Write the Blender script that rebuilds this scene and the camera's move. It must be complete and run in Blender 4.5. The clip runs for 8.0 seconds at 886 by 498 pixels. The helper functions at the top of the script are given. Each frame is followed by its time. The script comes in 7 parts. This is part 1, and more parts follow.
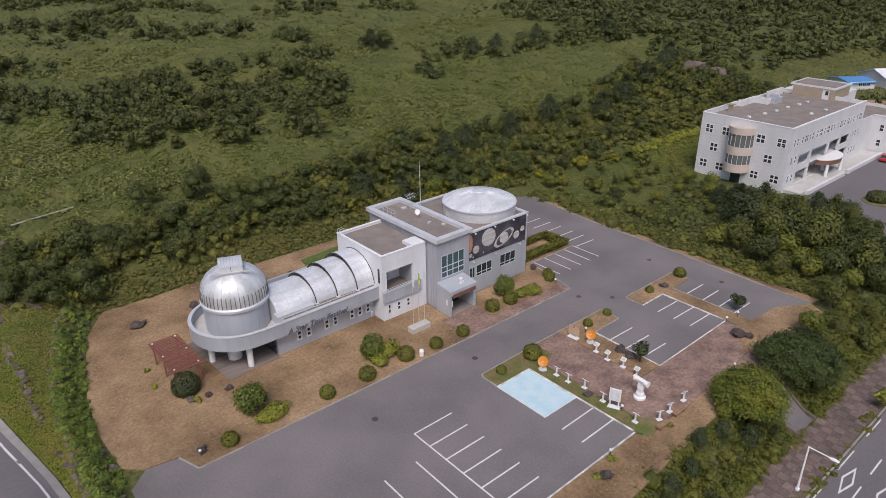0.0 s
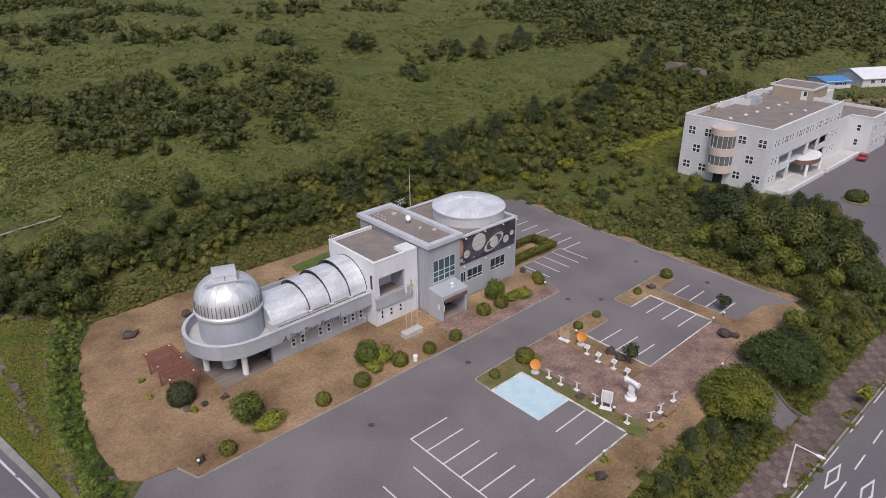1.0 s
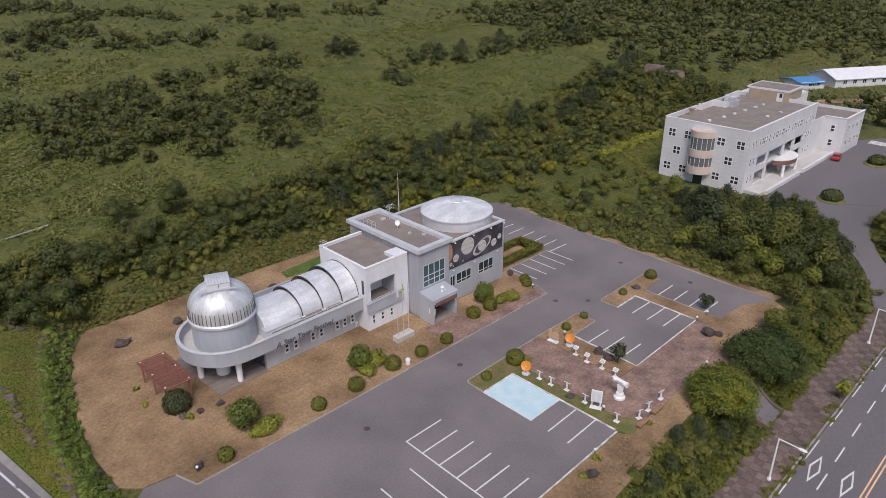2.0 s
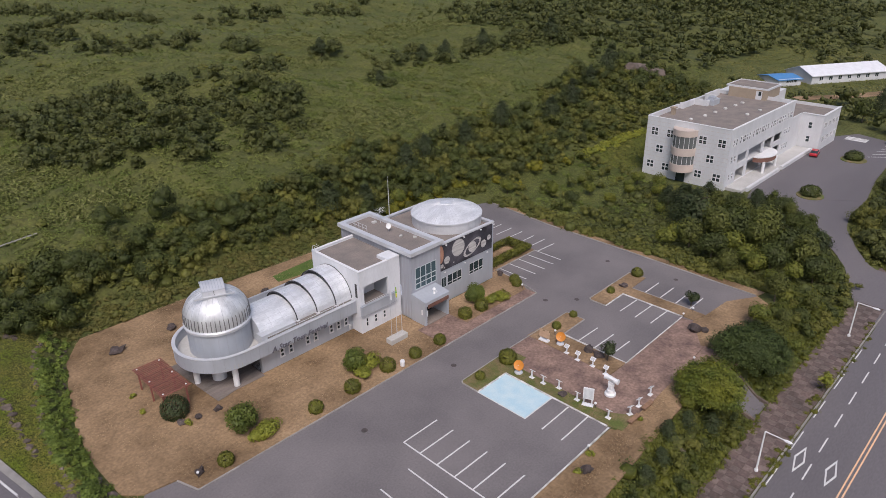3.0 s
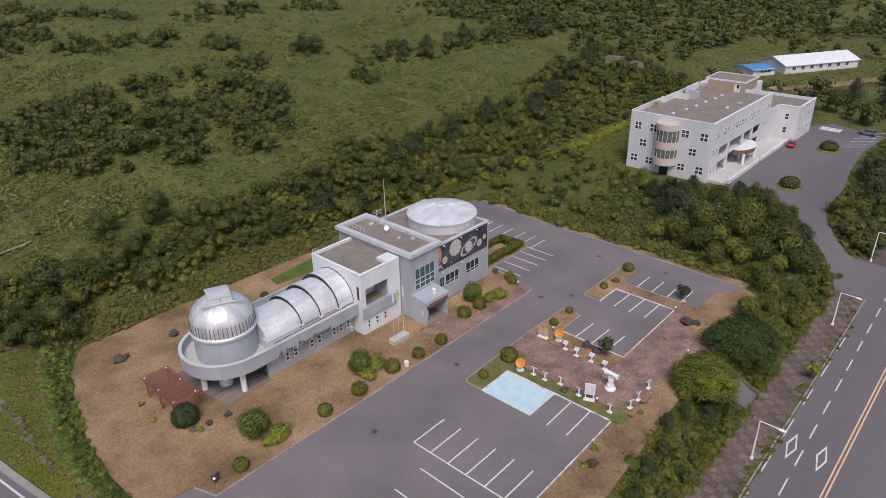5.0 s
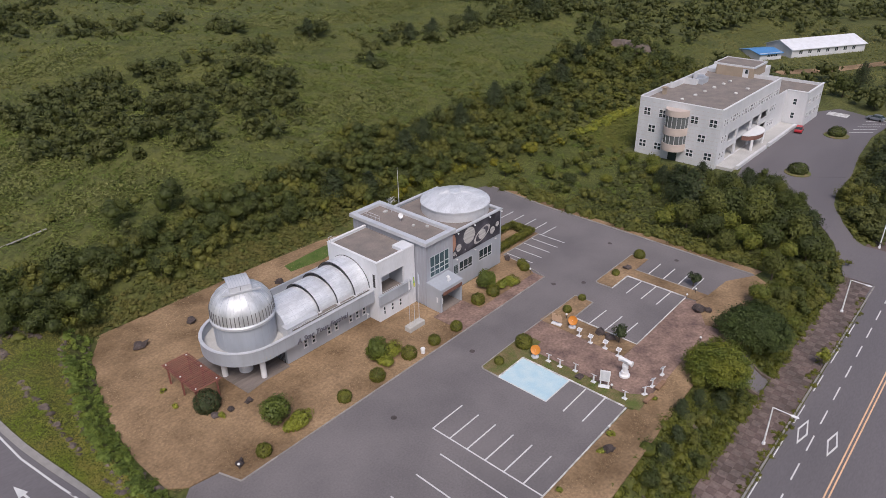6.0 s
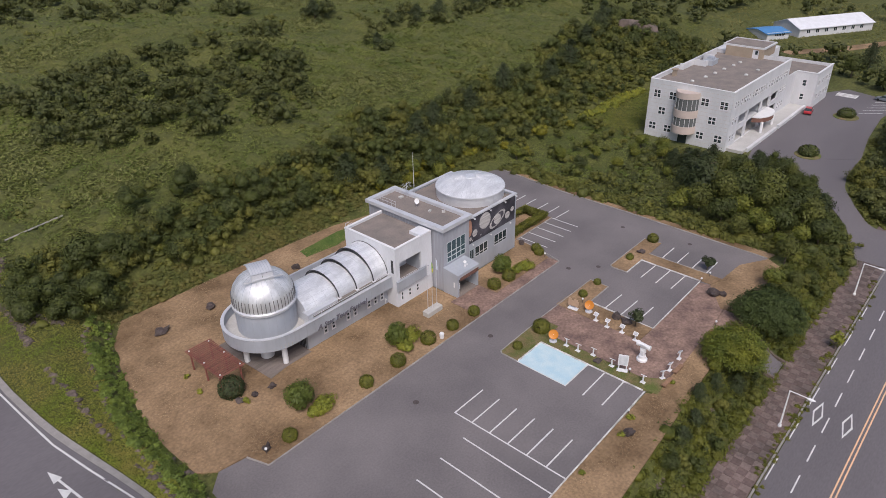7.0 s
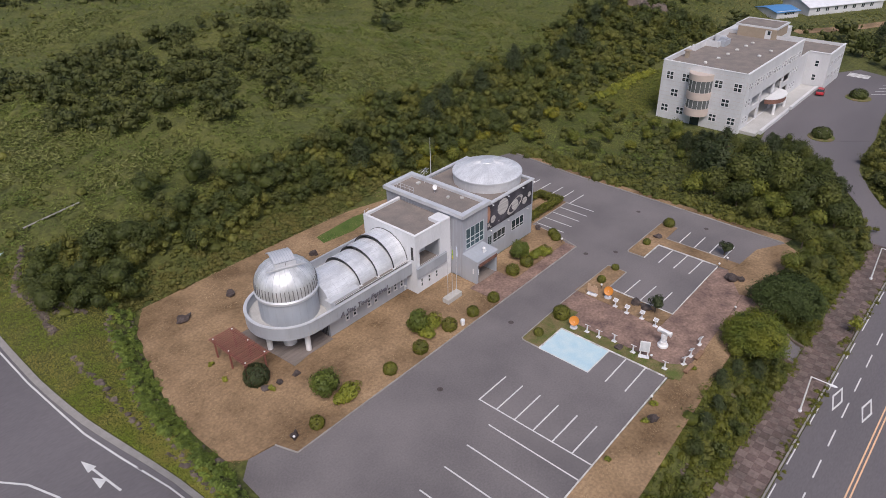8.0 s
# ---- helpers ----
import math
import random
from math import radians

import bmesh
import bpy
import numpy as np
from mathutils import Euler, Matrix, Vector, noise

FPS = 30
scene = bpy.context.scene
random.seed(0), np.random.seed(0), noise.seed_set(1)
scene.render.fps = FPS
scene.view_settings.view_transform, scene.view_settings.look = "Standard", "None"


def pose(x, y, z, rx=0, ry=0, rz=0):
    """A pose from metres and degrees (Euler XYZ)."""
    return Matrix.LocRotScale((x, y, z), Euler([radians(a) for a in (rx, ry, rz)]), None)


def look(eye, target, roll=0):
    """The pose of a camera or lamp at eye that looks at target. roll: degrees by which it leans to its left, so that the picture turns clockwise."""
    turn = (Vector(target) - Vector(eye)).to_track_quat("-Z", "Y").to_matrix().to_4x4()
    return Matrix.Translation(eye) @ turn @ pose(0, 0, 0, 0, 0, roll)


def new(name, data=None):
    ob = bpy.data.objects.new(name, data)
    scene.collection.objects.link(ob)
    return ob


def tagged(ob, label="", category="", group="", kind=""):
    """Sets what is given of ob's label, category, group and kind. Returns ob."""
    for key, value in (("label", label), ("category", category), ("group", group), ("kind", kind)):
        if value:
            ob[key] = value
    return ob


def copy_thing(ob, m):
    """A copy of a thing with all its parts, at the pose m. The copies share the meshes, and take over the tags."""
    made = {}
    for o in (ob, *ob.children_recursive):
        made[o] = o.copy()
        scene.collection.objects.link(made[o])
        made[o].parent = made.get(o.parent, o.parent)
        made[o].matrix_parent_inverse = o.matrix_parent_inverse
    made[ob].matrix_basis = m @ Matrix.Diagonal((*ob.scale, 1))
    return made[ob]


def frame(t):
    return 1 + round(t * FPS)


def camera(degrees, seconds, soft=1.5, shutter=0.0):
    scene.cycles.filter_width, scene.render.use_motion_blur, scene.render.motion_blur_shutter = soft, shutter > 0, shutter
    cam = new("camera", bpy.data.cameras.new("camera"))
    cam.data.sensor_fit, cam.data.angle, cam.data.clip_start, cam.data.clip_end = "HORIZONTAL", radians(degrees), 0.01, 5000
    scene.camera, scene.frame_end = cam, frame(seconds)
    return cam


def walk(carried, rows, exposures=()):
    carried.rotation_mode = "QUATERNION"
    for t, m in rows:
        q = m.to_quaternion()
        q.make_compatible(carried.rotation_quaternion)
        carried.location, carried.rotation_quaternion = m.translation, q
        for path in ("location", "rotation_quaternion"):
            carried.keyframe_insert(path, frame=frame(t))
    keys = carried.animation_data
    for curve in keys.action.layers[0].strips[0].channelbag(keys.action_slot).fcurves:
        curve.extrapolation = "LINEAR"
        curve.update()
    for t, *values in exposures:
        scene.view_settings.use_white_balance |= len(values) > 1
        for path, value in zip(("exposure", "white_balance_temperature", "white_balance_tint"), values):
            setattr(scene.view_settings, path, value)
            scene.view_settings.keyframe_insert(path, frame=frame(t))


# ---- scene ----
cam = camera(66.1, 8.0, soft=0.85)
PATH = [
    (0, (-32.959, -43.377, 45.852), (-31.783, -41.997, 45.008), -0.5),
    (0.5, (-33.452, -43.175, 46.414), (-32.257, -41.811, 45.571), -0.5),
    (1, (-34.082, -43.052, 47.025), (-32.87, -41.706, 46.178), -0.6),
    (1.5, (-34.931, -42.981, 47.578), (-33.697, -41.653, 46.732), -0.6),
    (2, (-35.682, -43.017, 48.101), (-34.428, -41.709, 47.255), -0.6),
    (3.5, (-37.809, -42.692, 49.834), (-36.504, -41.441, 48.979), -0.9),
    (4, (-38.467, -42.25, 50.377), (-37.146, -41.018, 49.519), -0.9),
    (5.5, (-40.663, -40.62, 52.106), (-39.343, -39.419, 51.203), -1.1),
    (6, (-41.55, -39.911, 52.66), (-40.242, -38.718, 51.73), -1.1),
    (6.5, (-42.455, -39.08, 53.193), (-41.157, -37.899, 52.235), -1.2),
    (7, (-43.292, -38.154, 53.716), (-42.004, -36.981, 52.733), -1.3),
    (7.5, (-44.041, -37.006, 54.266), (-42.765, -35.843, 53.256), -1.5),
    (8, (-44.803, -35.788, 54.786), (-43.538, -34.637, 53.749), -1.5),
]
walk(cam, [(t, look(eye, target, roll)) for t, eye, target, roll in PATH], [(0.0, 0.17, 6450, 15)])

# ---- daylight: a high thin overcast ----
world = bpy.data.worlds.new("sky")
scene.world = world
world.use_nodes = True
wn = world.node_tree.nodes
sky = wn.new("ShaderNodeTexSky")
sky.sky_type = "NISHITA"
sky.sun_disc = False
sky.sun_elevation = radians(52)
sky.sun_rotation = radians(225)
sky.air_density, sky.dust_density, sky.ozone_density = 1.0, 3.0, 1.0
wn["Background"].inputs["Strength"].default_value = 0.099
world.node_tree.links.new(sky.outputs["Color"], wn["Background"].inputs["Color"])
sun = new("sun", bpy.data.lights.new("sun", "SUN"))
sun.data.energy, sun.data.angle, sun.data.color = 2.1, radians(24), (1.0, 0.95, 0.9)
sun.matrix_world = look((-70, -70, 140), (0, 0, 0))


# ---- materials ----
def mat(name, base, rough=0.7, metal=0.0, scale=1.0, vary=0.15, bump=0.15, tint=None, fine=12.0, island=0.0, rand=0.0, stretch=(1, 1, 1), mix=0.6, depth=0.05):
    """A surface with broad stains and fine grain; tint: the colour that the stains turn to."""
    m = bpy.data.materials.new(name)
    m.use_nodes = True
    nt = m.node_tree
    n, l = nt.nodes, nt.links
    b = n["Principled BSDF"]
    b.inputs["Roughness"].default_value = rough
    b.inputs["Metallic"].default_value = metal
    geo = n.new("ShaderNodeNewGeometry")
    mp = n.new("ShaderNodeMapping")
    mp.inputs["Scale"].default_value = stretch
    l.new(geo.outputs["Position"], mp.inputs["Vector"])
    big = n.new("ShaderNodeTexNoise")
    big.inputs["Scale"].default_value = scale
    big.inputs["Detail"].default_value = 5
    small = n.new("ShaderNodeTexNoise")
    small.inputs["Scale"].default_value = scale * fine
    small.inputs["Detail"].default_value = 4
    l.new(mp.outputs[0], big.inputs["Vector"])
    l.new(mp.outputs[0], small.inputs["Vector"])
    ramp = n.new("ShaderNodeMapRange")
    ramp.inputs["From Min"].default_value, ramp.inputs["From Max"].default_value = 0.35, 0.65
    ramp.inputs["To Max"].default_value = mix
    l.new(big.outputs["Fac"], ramp.inputs["Value"])
    mixc = n.new("ShaderNodeMix")
    mixc.data_type = "RGBA"
    t = tint or tuple(c * (1 - 2 * vary) for c in base)
    mixc.inputs["A"].default_value = (*base, 1)
    mixc.inputs["B"].default_value = (*t, 1)
    l.new(ramp.outputs[0], mixc.inputs["Factor"])
    hsv = n.new("ShaderNodeHueSaturation")
    l.new(mixc.outputs["Result"], hsv.inputs["Color"])
    val = n.new("ShaderNodeMapRange")
    val.inputs["From Min"].default_value, val.inputs["From Max"].default_value = 0.25, 0.75
    val.inputs["To Min"].default_value, val.inputs["To Max"].default_value = 1 - vary, 1 + vary
    l.new(small.outputs["Fac"], val.inputs["Value"])
    last = val.outputs[0]
    for amount, source in ((island, geo.outputs["Random Per Island"]), (rand, None)):
        if not amount:
            continue
        if source is None:
            source = n.new("ShaderNodeObjectInfo").outputs["Random"]
        r = n.new("ShaderNodeMapRange")
        r.inputs["To Min"].default_value, r.inputs["To Max"].default_value = 1 - amount, 1 + amount
        l.new(source, r.inputs["Value"])
        mul = n.new("ShaderNodeMath")
        mul.operation = "MULTIPLY"
        l.new(last, mul.inputs[0])
        l.new(r.outputs[0], mul.inputs[1])
        last = mul.outputs[0]
    l.new(last, hsv.inputs["Value"])
    l.new(hsv.outputs["Color"], b.inputs["Base Color"])
    if bump:
        bp = n.new("ShaderNodeBump")
        bp.inputs["Strength"].default_value = bump
        bp.inputs["Distance"].default_value = depth
        l.new(small.outputs["Fac"], bp.inputs["Height"])
        l.new(bp.outputs[0], b.inputs["Normal"])
    return m


def leafy(name, base, other, scale=0.08, island=0.32, rough=0.6):
    """Leaves: hue drifts between two greens over the ground, each leaf clump with its own lightness."""
    m = mat(name, base, rough, 0, scale, 0.16, 0, tint=other, fine=9, island=island * 0.65, mix=1.0)
    b = m.node_tree.nodes["Principled BSDF"]
    b.inputs["Specular IOR Level"].default_value = 0.25
    return m


M_ASPHALT = mat("asphalt", (0.137, 0.124, 0.127), 0.9, 0, 0.1, 0.13, 0.2, tint=(0.2, 0.18, 0.18), fine=45, mix=0.85)
M_ROAD = mat("road_asphalt", (0.125, 0.114, 0.122), 0.85, 0, 0.1, 0.1, 0.2, tint=(0.165, 0.15, 0.158), fine=60, stretch=(0.3, 1, 1))
M_LINE = mat("road_paint", (0.64, 0.64, 0.63), 0.7, 0, 1.5, 0.1, 0.05, tint=(0.5, 0.5, 0.5), fine=10)
M_YELLOW = mat("yellow_paint", (0.75, 0.5, 0.3), 0.7, 0, 1.5, 0.1, 0.05, fine=10)
M_BLUE = mat("bay_paint", (0.42, 0.6, 0.68), 0.7, 0, 0.8, 0.06, 0.05, tint=(0.6, 0.7, 0.72), fine=8, mix=0.6)
M_KERB = mat("kerb_concrete", (0.32, 0.3, 0.28), 0.85, 0, 1.2, 0.15, 0.2, fine=12, rand=0.12)
M_KERB_WHITE = mat("kerb_white", (0.72, 0.72, 0.71), 0.8, 0, 0.9, 0.1, 0.1, tint=(0.33, 0.31, 0.29), fine=10, mix=0.9)
M_GROUND = mat("hillside_grass", (0.062, 0.074, 0.016), 0.95, 0, 0.11, 0.45, 0.9, tint=(0.098, 0.102, 0.024), fine=14, mix=1.0, depth=0.3)
M_FIELD = mat("dry_turf", (0.345, 0.23, 0.132), 0.95, 0, 0.15, 0.3, 0.8, tint=(0.15, 0.094, 0.048), fine=20, mix=1.0, depth=0.1)
M_LAWN = mat("green_turf", (0.095, 0.12, 0.026), 0.95, 0, 0.7, 0.3, 0.5, tint=(0.2, 0.15, 0.075), fine=10, mix=1.0)
M_LAWN_GREEN = mat("bright_turf", (0.06, 0.105, 0.014), 0.95, 0, 0.5, 0.3, 0.5, tint=(0.09, 0.13, 0.024), fine=12, mix=1.0)
M_PAVE = mat("clay_pavers", (0.285, 0.188, 0.148), 0.85, 0, 0.42, 0.36, 0.3, tint=(0.165, 0.106, 0.088), fine=7, mix=1.0)
M_TILE = mat("walk_tile", (0.15, 0.105, 0.094), 0.85, 0, 0.28, 0.25, 0.25, tint=(0.085, 0.064, 0.056), fine=12, rand=0.12, mix=1.0)
M_TILE_PALE = mat("walk_tile_pale", (0.2, 0.148, 0.134), 0.85, 0, 0.28, 0.25, 0.25, tint=(0.115, 0.09, 0.08), fine=12, rand=0.12, mix=1.0)
M_CLAD = mat("zinc_cladding", (0.455, 0.485, 0.535), 0.5, 0.2, 0.35, 0.06, 0.04, tint=(0.37, 0.39, 0.43), fine=8, stretch=(1, 1, 0.25), mix=0.8)
M_CLAD_DARK = mat("tower_cladding", (0.42, 0.43, 0.475), 0.5, 0.2, 0.35, 0.08, 0.04, tint=(0.31, 0.32, 0.36), fine=8, stretch=(1, 1, 0.2))
M_WHITE = mat("white_render", (0.7, 0.71, 0.745), 0.75, 0, 0.6, 0.05, 0.06, tint=(0.58, 0.59, 0.615), fine=9, stretch=(1, 1, 0.35))
M_CONCRETE = mat("roof_concrete", (0.25, 0.21, 0.185), 0.9, 0, 0.45, 0.13, 0.15, tint=(0.19, 0.165, 0.15), fine=12, mix=1.0)
M_FLOOR = mat("terrace_concrete", (0.2, 0.175, 0.155), 0.85, 0, 0.5, 0.1, 0.15, fine=12)
M_STEEL = mat("dome_steel", (0.77, 0.78, 0.8), 0.47, 0.5, 0.9, 0.1, 0.05, tint=(0.56, 0.57, 0.585), fine=5, stretch=(1, 1, 0.3), mix=1.0)
M_VAULT = mat("vault_sheet", (0.84, 0.85, 0.875), 0.42, 0.38, 0.9, 0.1, 0.05, tint=(0.62, 0.63, 0.655), fine=7, stretch=(0.4, 1, 1), mix=0.9)
M_PALE = mat("pale_steel", (0.66, 0.67, 0.7), 0.5, 0.3, 0.8, 0.05, 0.05, tint=(0.55, 0.56, 0.59), fine=6)
M_RIB = mat("dark_rib", (0.05, 0.05, 0.055), 0.6, 0.2, 2, 0.1, 0.0)
M_FRAME = mat("white_frame", (0.7, 0.7, 0.72), 0.5, 0, 3, 0.05, 0.0)
M_GREYFRAME = mat("green_grey_frame", (0.56, 0.61, 0.63), 0.5, 0.2, 3, 0.05, 0.0)
M_SLIT_SHADE = mat("slit_shade", (0.02, 0.022, 0.025), 0.7, 0, 1, 0.2, 0.0)
M_PLANK = mat("grey_plank", (0.2, 0.17, 0.155), 0.85, 0, 1.5, 0.15, 0.15, tint=(0.15, 0.128, 0.115), fine=8, rand=0.18, stretch=(0.2, 1, 1))
M_TIMBER = mat("red_timber", (0.25, 0.088, 0.066), 0.75, 0, 3, 0.2, 0.2, tint=(0.15, 0.068, 0.052), fine=8, rand=0.15)
M_LOG = mat("log_wood", (0.3, 0.175, 0.105), 0.8, 0, 3, 0.2, 0.3, fine=8)
M_ROCK = mat("basalt_rock", (0.055, 0.04, 0.037), 0.9, 0, 1.5, 0.3, 0.9, tint=(0.105, 0.085, 0.08), fine=6, rand=0.3)
M_STONE = mat("bank_stone", (0.135, 0.105, 0.088), 0.9, 0, 1.2, 0.25, 0.7, tint=(0.07, 0.054, 0.046), fine=6, rand=0.4)
M_BARK = mat("bark", (0.11, 0.085, 0.06), 0.9, 0, 3, 0.25, 0.5, fine=8)
M_ORANGE = mat("orange_paint", (0.62, 0.23, 0.03), 0.5, 0, 2, 0.1, 0.0)
M_PLASTER = mat("white_gloss", (0.78, 0.78, 0.79), 0.45, 0, 1.5, 0.05, 0.03, fine=6)
M_TAN = mat("tan_board", (0.52, 0.36, 0.24), 0.7, 0, 2, 0.1, 0.05)
M_IRON = mat("iron_cover", (0.1, 0.082, 0.078), 0.7, 0.4, 4, 0.2, 0.2)
M_FARTILE = mat("far_wall_tile", (0.63, 0.635, 0.655), 0.6, 0, 0.5, 0.06, 0.05, tint=(0.53, 0.535, 0.55), fine=8, stretch=(1, 1, 0.4))
M_PEACH = mat("peach_tile", (0.55, 0.46, 0.41), 0.6, 0, 0.8, 0.06, 0.05, fine=8)
M_BEIGE = mat("beige_render", (0.36, 0.29, 0.22), 0.8, 0, 0.8, 0.08, 0.05, fine=8)
M_BRICK = mat("brown_facing", (0.2, 0.1, 0.075), 0.8, 0, 1.2, 0.12, 0.1, fine=8)
M_BLUEROOF = mat("blue_sheet", (0.09, 0.27, 0.55), 0.5, 0.1, 0.6, 0.08, 0.0)
M_CARRED = mat("car_red", (0.45, 0.03, 0.04), 0.3, 0.1, 1, 0.05, 0.0)
M_CARDARK = mat("car_dark", (0.2, 0.22, 0.25), 0.3, 0.2, 1, 0.05, 0.0)
M_TYRE = mat("tyre", (0.02, 0.02, 0.02), 0.9, 0, 3, 0.1, 0.0)
M_LEAF = leafy("shrub_leaves", (0.065, 0.078, 0.016), (0.046, 0.058, 0.016), scale=0.3)
M_CLIPPED = leafy("clipped_leaves", (0.125, 0.124, 0.017), (0.076, 0.082, 0.015), scale=0.8, island=0.35)
M_ORNAMENT = leafy("ornamental_leaves", (0.11, 0.135, 0.022), (0.075, 0.098, 0.02), scale=0.6)
M_LEAF_YEL = leafy("yellow_green_leaves", (0.235, 0.24, 0.03), (0.15, 0.17, 0.026), scale=0.5, island=0.3)
M_LEAF_DARK = leafy("pine_needles", (0.044, 0.058, 0.020), (0.033, 0.044, 0.017), scale=0.3)
M_SCRUB = leafy("scrub_leaves", (0.076, 0.087, 0.019), (0.122, 0.120, 0.025), scale=0.16, island=0.3)
M_SCRUB_DARK = leafy("dark_scrub_leaves", (0.052, 0.063, 0.018), (0.081, 0.087, 0.023), scale=0.16, island=0.3)
M_TUFT = leafy("grass_tufts", (0.094, 0.127, 0.024), (0.162, 0.182, 0.044), scale=0.13, island=0.22)
M_DRYTUFT = leafy("dry_tufts", (0.42, 0.3, 0.175), (0.2, 0.13, 0.064), scale=0.17, island=0.28)


def glass(name, base=(0.03, 0.045, 0.05)):
    m = bpy.data.materials.new(name)
    m.use_nodes = True
    b = m.node_tree.nodes["Principled BSDF"]
    b.inputs["Base Color"].default_value = (*base, 1)
    b.inputs["Roughness"].default_value = 0.06
    b.inputs["IOR"].default_value = 1.5
    return m


M_DECK = mat("walk_concrete", (0.5, 0.49, 0.475), 0.85, 0, 0.4, 0.1, 0.1, tint=(0.4, 0.39, 0.375), fine=10)
M_GLASS = glass("dark_glass")
M_GLASS_TEAL = glass("teal_glass", (0.06, 0.1, 0.115))
M_GLASS_GREY = glass("grey_glass", (0.13, 0.14, 0.14))


# ---- mesh helpers ----
def box(bm, x0, x1, y0, y1, z0, z1):
    v = [bm.verts.new(p) for p in ((x0, y0, z0), (x1, y0, z0), (x1, y1, z0), (x0, y1, z0), (x0, y0, z1), (x1, y0, z1), (x1, y1, z1), (x0, y1, z1))]
    for q in ((3, 2, 1, 0), (4, 5, 6, 7), (0, 1, 5, 4), (1, 2, 6, 5), (2, 3, 7, 6), (3, 0, 4, 7)):
        bm.faces.new([v[i] for i in q])
    return bm


def boxes(*rows):
    bm = bmesh.new()
    for r in rows:
        box(bm, *r)
    return bm


def ring(bm, profile, n=32, a0=0.0, a1=2 * math.pi, at=(0, 0, 0)):
    """Turns a profile of (radius, height) about the vertical."""
    closed = a1 - a0 > 2 * math.pi - 1e-4
    cols = n if closed else n + 1
    rows = []
    for r, z in profile:
        if r < 1e-5:
            rows.append([bm.verts.new((at[0], at[1], at[2] + z))] * cols)
        else:
            rows.append([bm.verts.new((at[0] + r * math.cos(a0 + (a1 - a0) * i / n), at[1] + r * math.sin(a0 + (a1 - a0) * i / n), at[2] + z)) for i in range(cols)])
    for a, b in zip(rows, rows[1:]):
        for i in range(n):
            j = (i + 1) % cols
            f = []
            for v in (a[i], a[j], b[j], b[i]):
                if v not in f:
                    f.append(v)
            if len(f) > 2:
                bm.faces.new(f)
    return bm


def tube(bm, p, q, r0, r1=None, n=8):
    """A tapered round bar from p to q."""
    p, q = Vector(p), Vector(q)
    turn = (q - p).to_track_quat("Z", "Y")
    r1 = r0 if r1 is None else r1
    rows = [[bm.verts.new(e + turn @ Vector((r * math.cos(2 * math.pi * i / n), r * math.sin(2 * math.pi * i / n), 0))) for i in range(n)] for e, r in ((p, r0), (q, r1))]
    for i in range(n):
        bm.faces.new((rows[0][i], rows[0][(i + 1) % n], rows[1][(i + 1) % n], rows[1][i]))
    bm.faces.new(rows[0][::-1])
    bm.faces.new(rows[1])
    return bm


def prism(bm, poly, z0, z1):
    a = [bm.verts.new((x, y, z0)) for x, y in poly]
    b = [bm.verts.new((x, y, z1)) for x, y in poly]
    n = len(poly)
    bm.faces.new(a[::-1])
    bm.faces.new(b)
    for i in range(n):
        bm.faces.new((a[i], a[(i + 1) % n], b[(i + 1) % n], b[i]))
    return bm


def pierced(bm, axis, c0, c1, u0, u1, z0, z1, holes=()):
    """A wall from c0 to c1 in thickness, along u, with openings (u0, u1, z0, z1) right through it. axis: the one that it faces."""
    zs = sorted({z0, z1, *[h[2] for h in holes], *[h[3] for h in holes]})
    for za, zb in zip(zs, zs[1:]):
        cut = sorted((h[0], h[1]) for h in holes if h[2] < zb - 1e-6 and h[3] > za + 1e-6)
        at = u0
        for a, b in cut + [(u1, u1)]:
            if a > at + 1e-4:
                if axis == "y":
                    box(bm, at, a, c0, c1, za, zb)
                else:
                    box(bm, c0, c1, at, a, za, zb)
            at = max(at, b)
    return bm


def part(name, bm, material, parent=None, label="", smooth=False):
    me = bpy.data.meshes.new(name)
    bmesh.ops.recalc_face_normals(bm, faces=bm.faces[:])
    bm.to_mesh(me)
    bm.free()
    if smooth:
        me.polygons.foreach_set("use_smooth", [True] * len(me.polygons))
        me.set_sharp_from_angle(angle=radians(35))
    me.materials.append(material)
    ob = new(name, me)
    ob.parent = parent
    if label:
        tagged(ob, label)
    return ob


def thing(name, label, category, at=(0, 0, 0), group="", kind="", turn=0.0):
    ob = new(name)
    ob.empty_display_size = 0.2
    ob.matrix_world = pose(*at, 0, 0, turn)
    return tagged(ob, label, category, group, kind)


def solid(name, bm, material, label, category, at=(0, 0, 0), group="", kind="", smooth=False, turn=0.0):
    ob = part(name, bm, material, None, "", smooth)
    ob.matrix_world = pose(*at, 0, 0, turn)
    return tagged(ob, label, category, group, kind)


def quads(name, corners, material, label="", category="", kind="", group="", parent=None):
    """A mesh of loose quads from an array (n, 4, 3)."""
    n = len(corners)
    me = bpy.data.meshes.new(name)
    me.vertices.add(n * 4)
    me.vertices.foreach_set("co", corners.astype(np.float32).ravel())
    me.loops.add(n * 4)
    me.loops.foreach_set("vertex_index", np.arange(n * 4, dtype=np.int32))
    me.polygons.add(n)
    me.polygons.foreach_set("loop_start", np.arange(0, n * 4, 4, dtype=np.int32))
    me.polygons.foreach_set("loop_total", np.full(n, 4, dtype=np.int32))
    me.update(calc_edges=True)
    me.materials.append(material)
    ob = new(name, me)
    ob.parent = parent
    return tagged(ob, label, category, group, kind)


rng = np.random.default_rng(7)


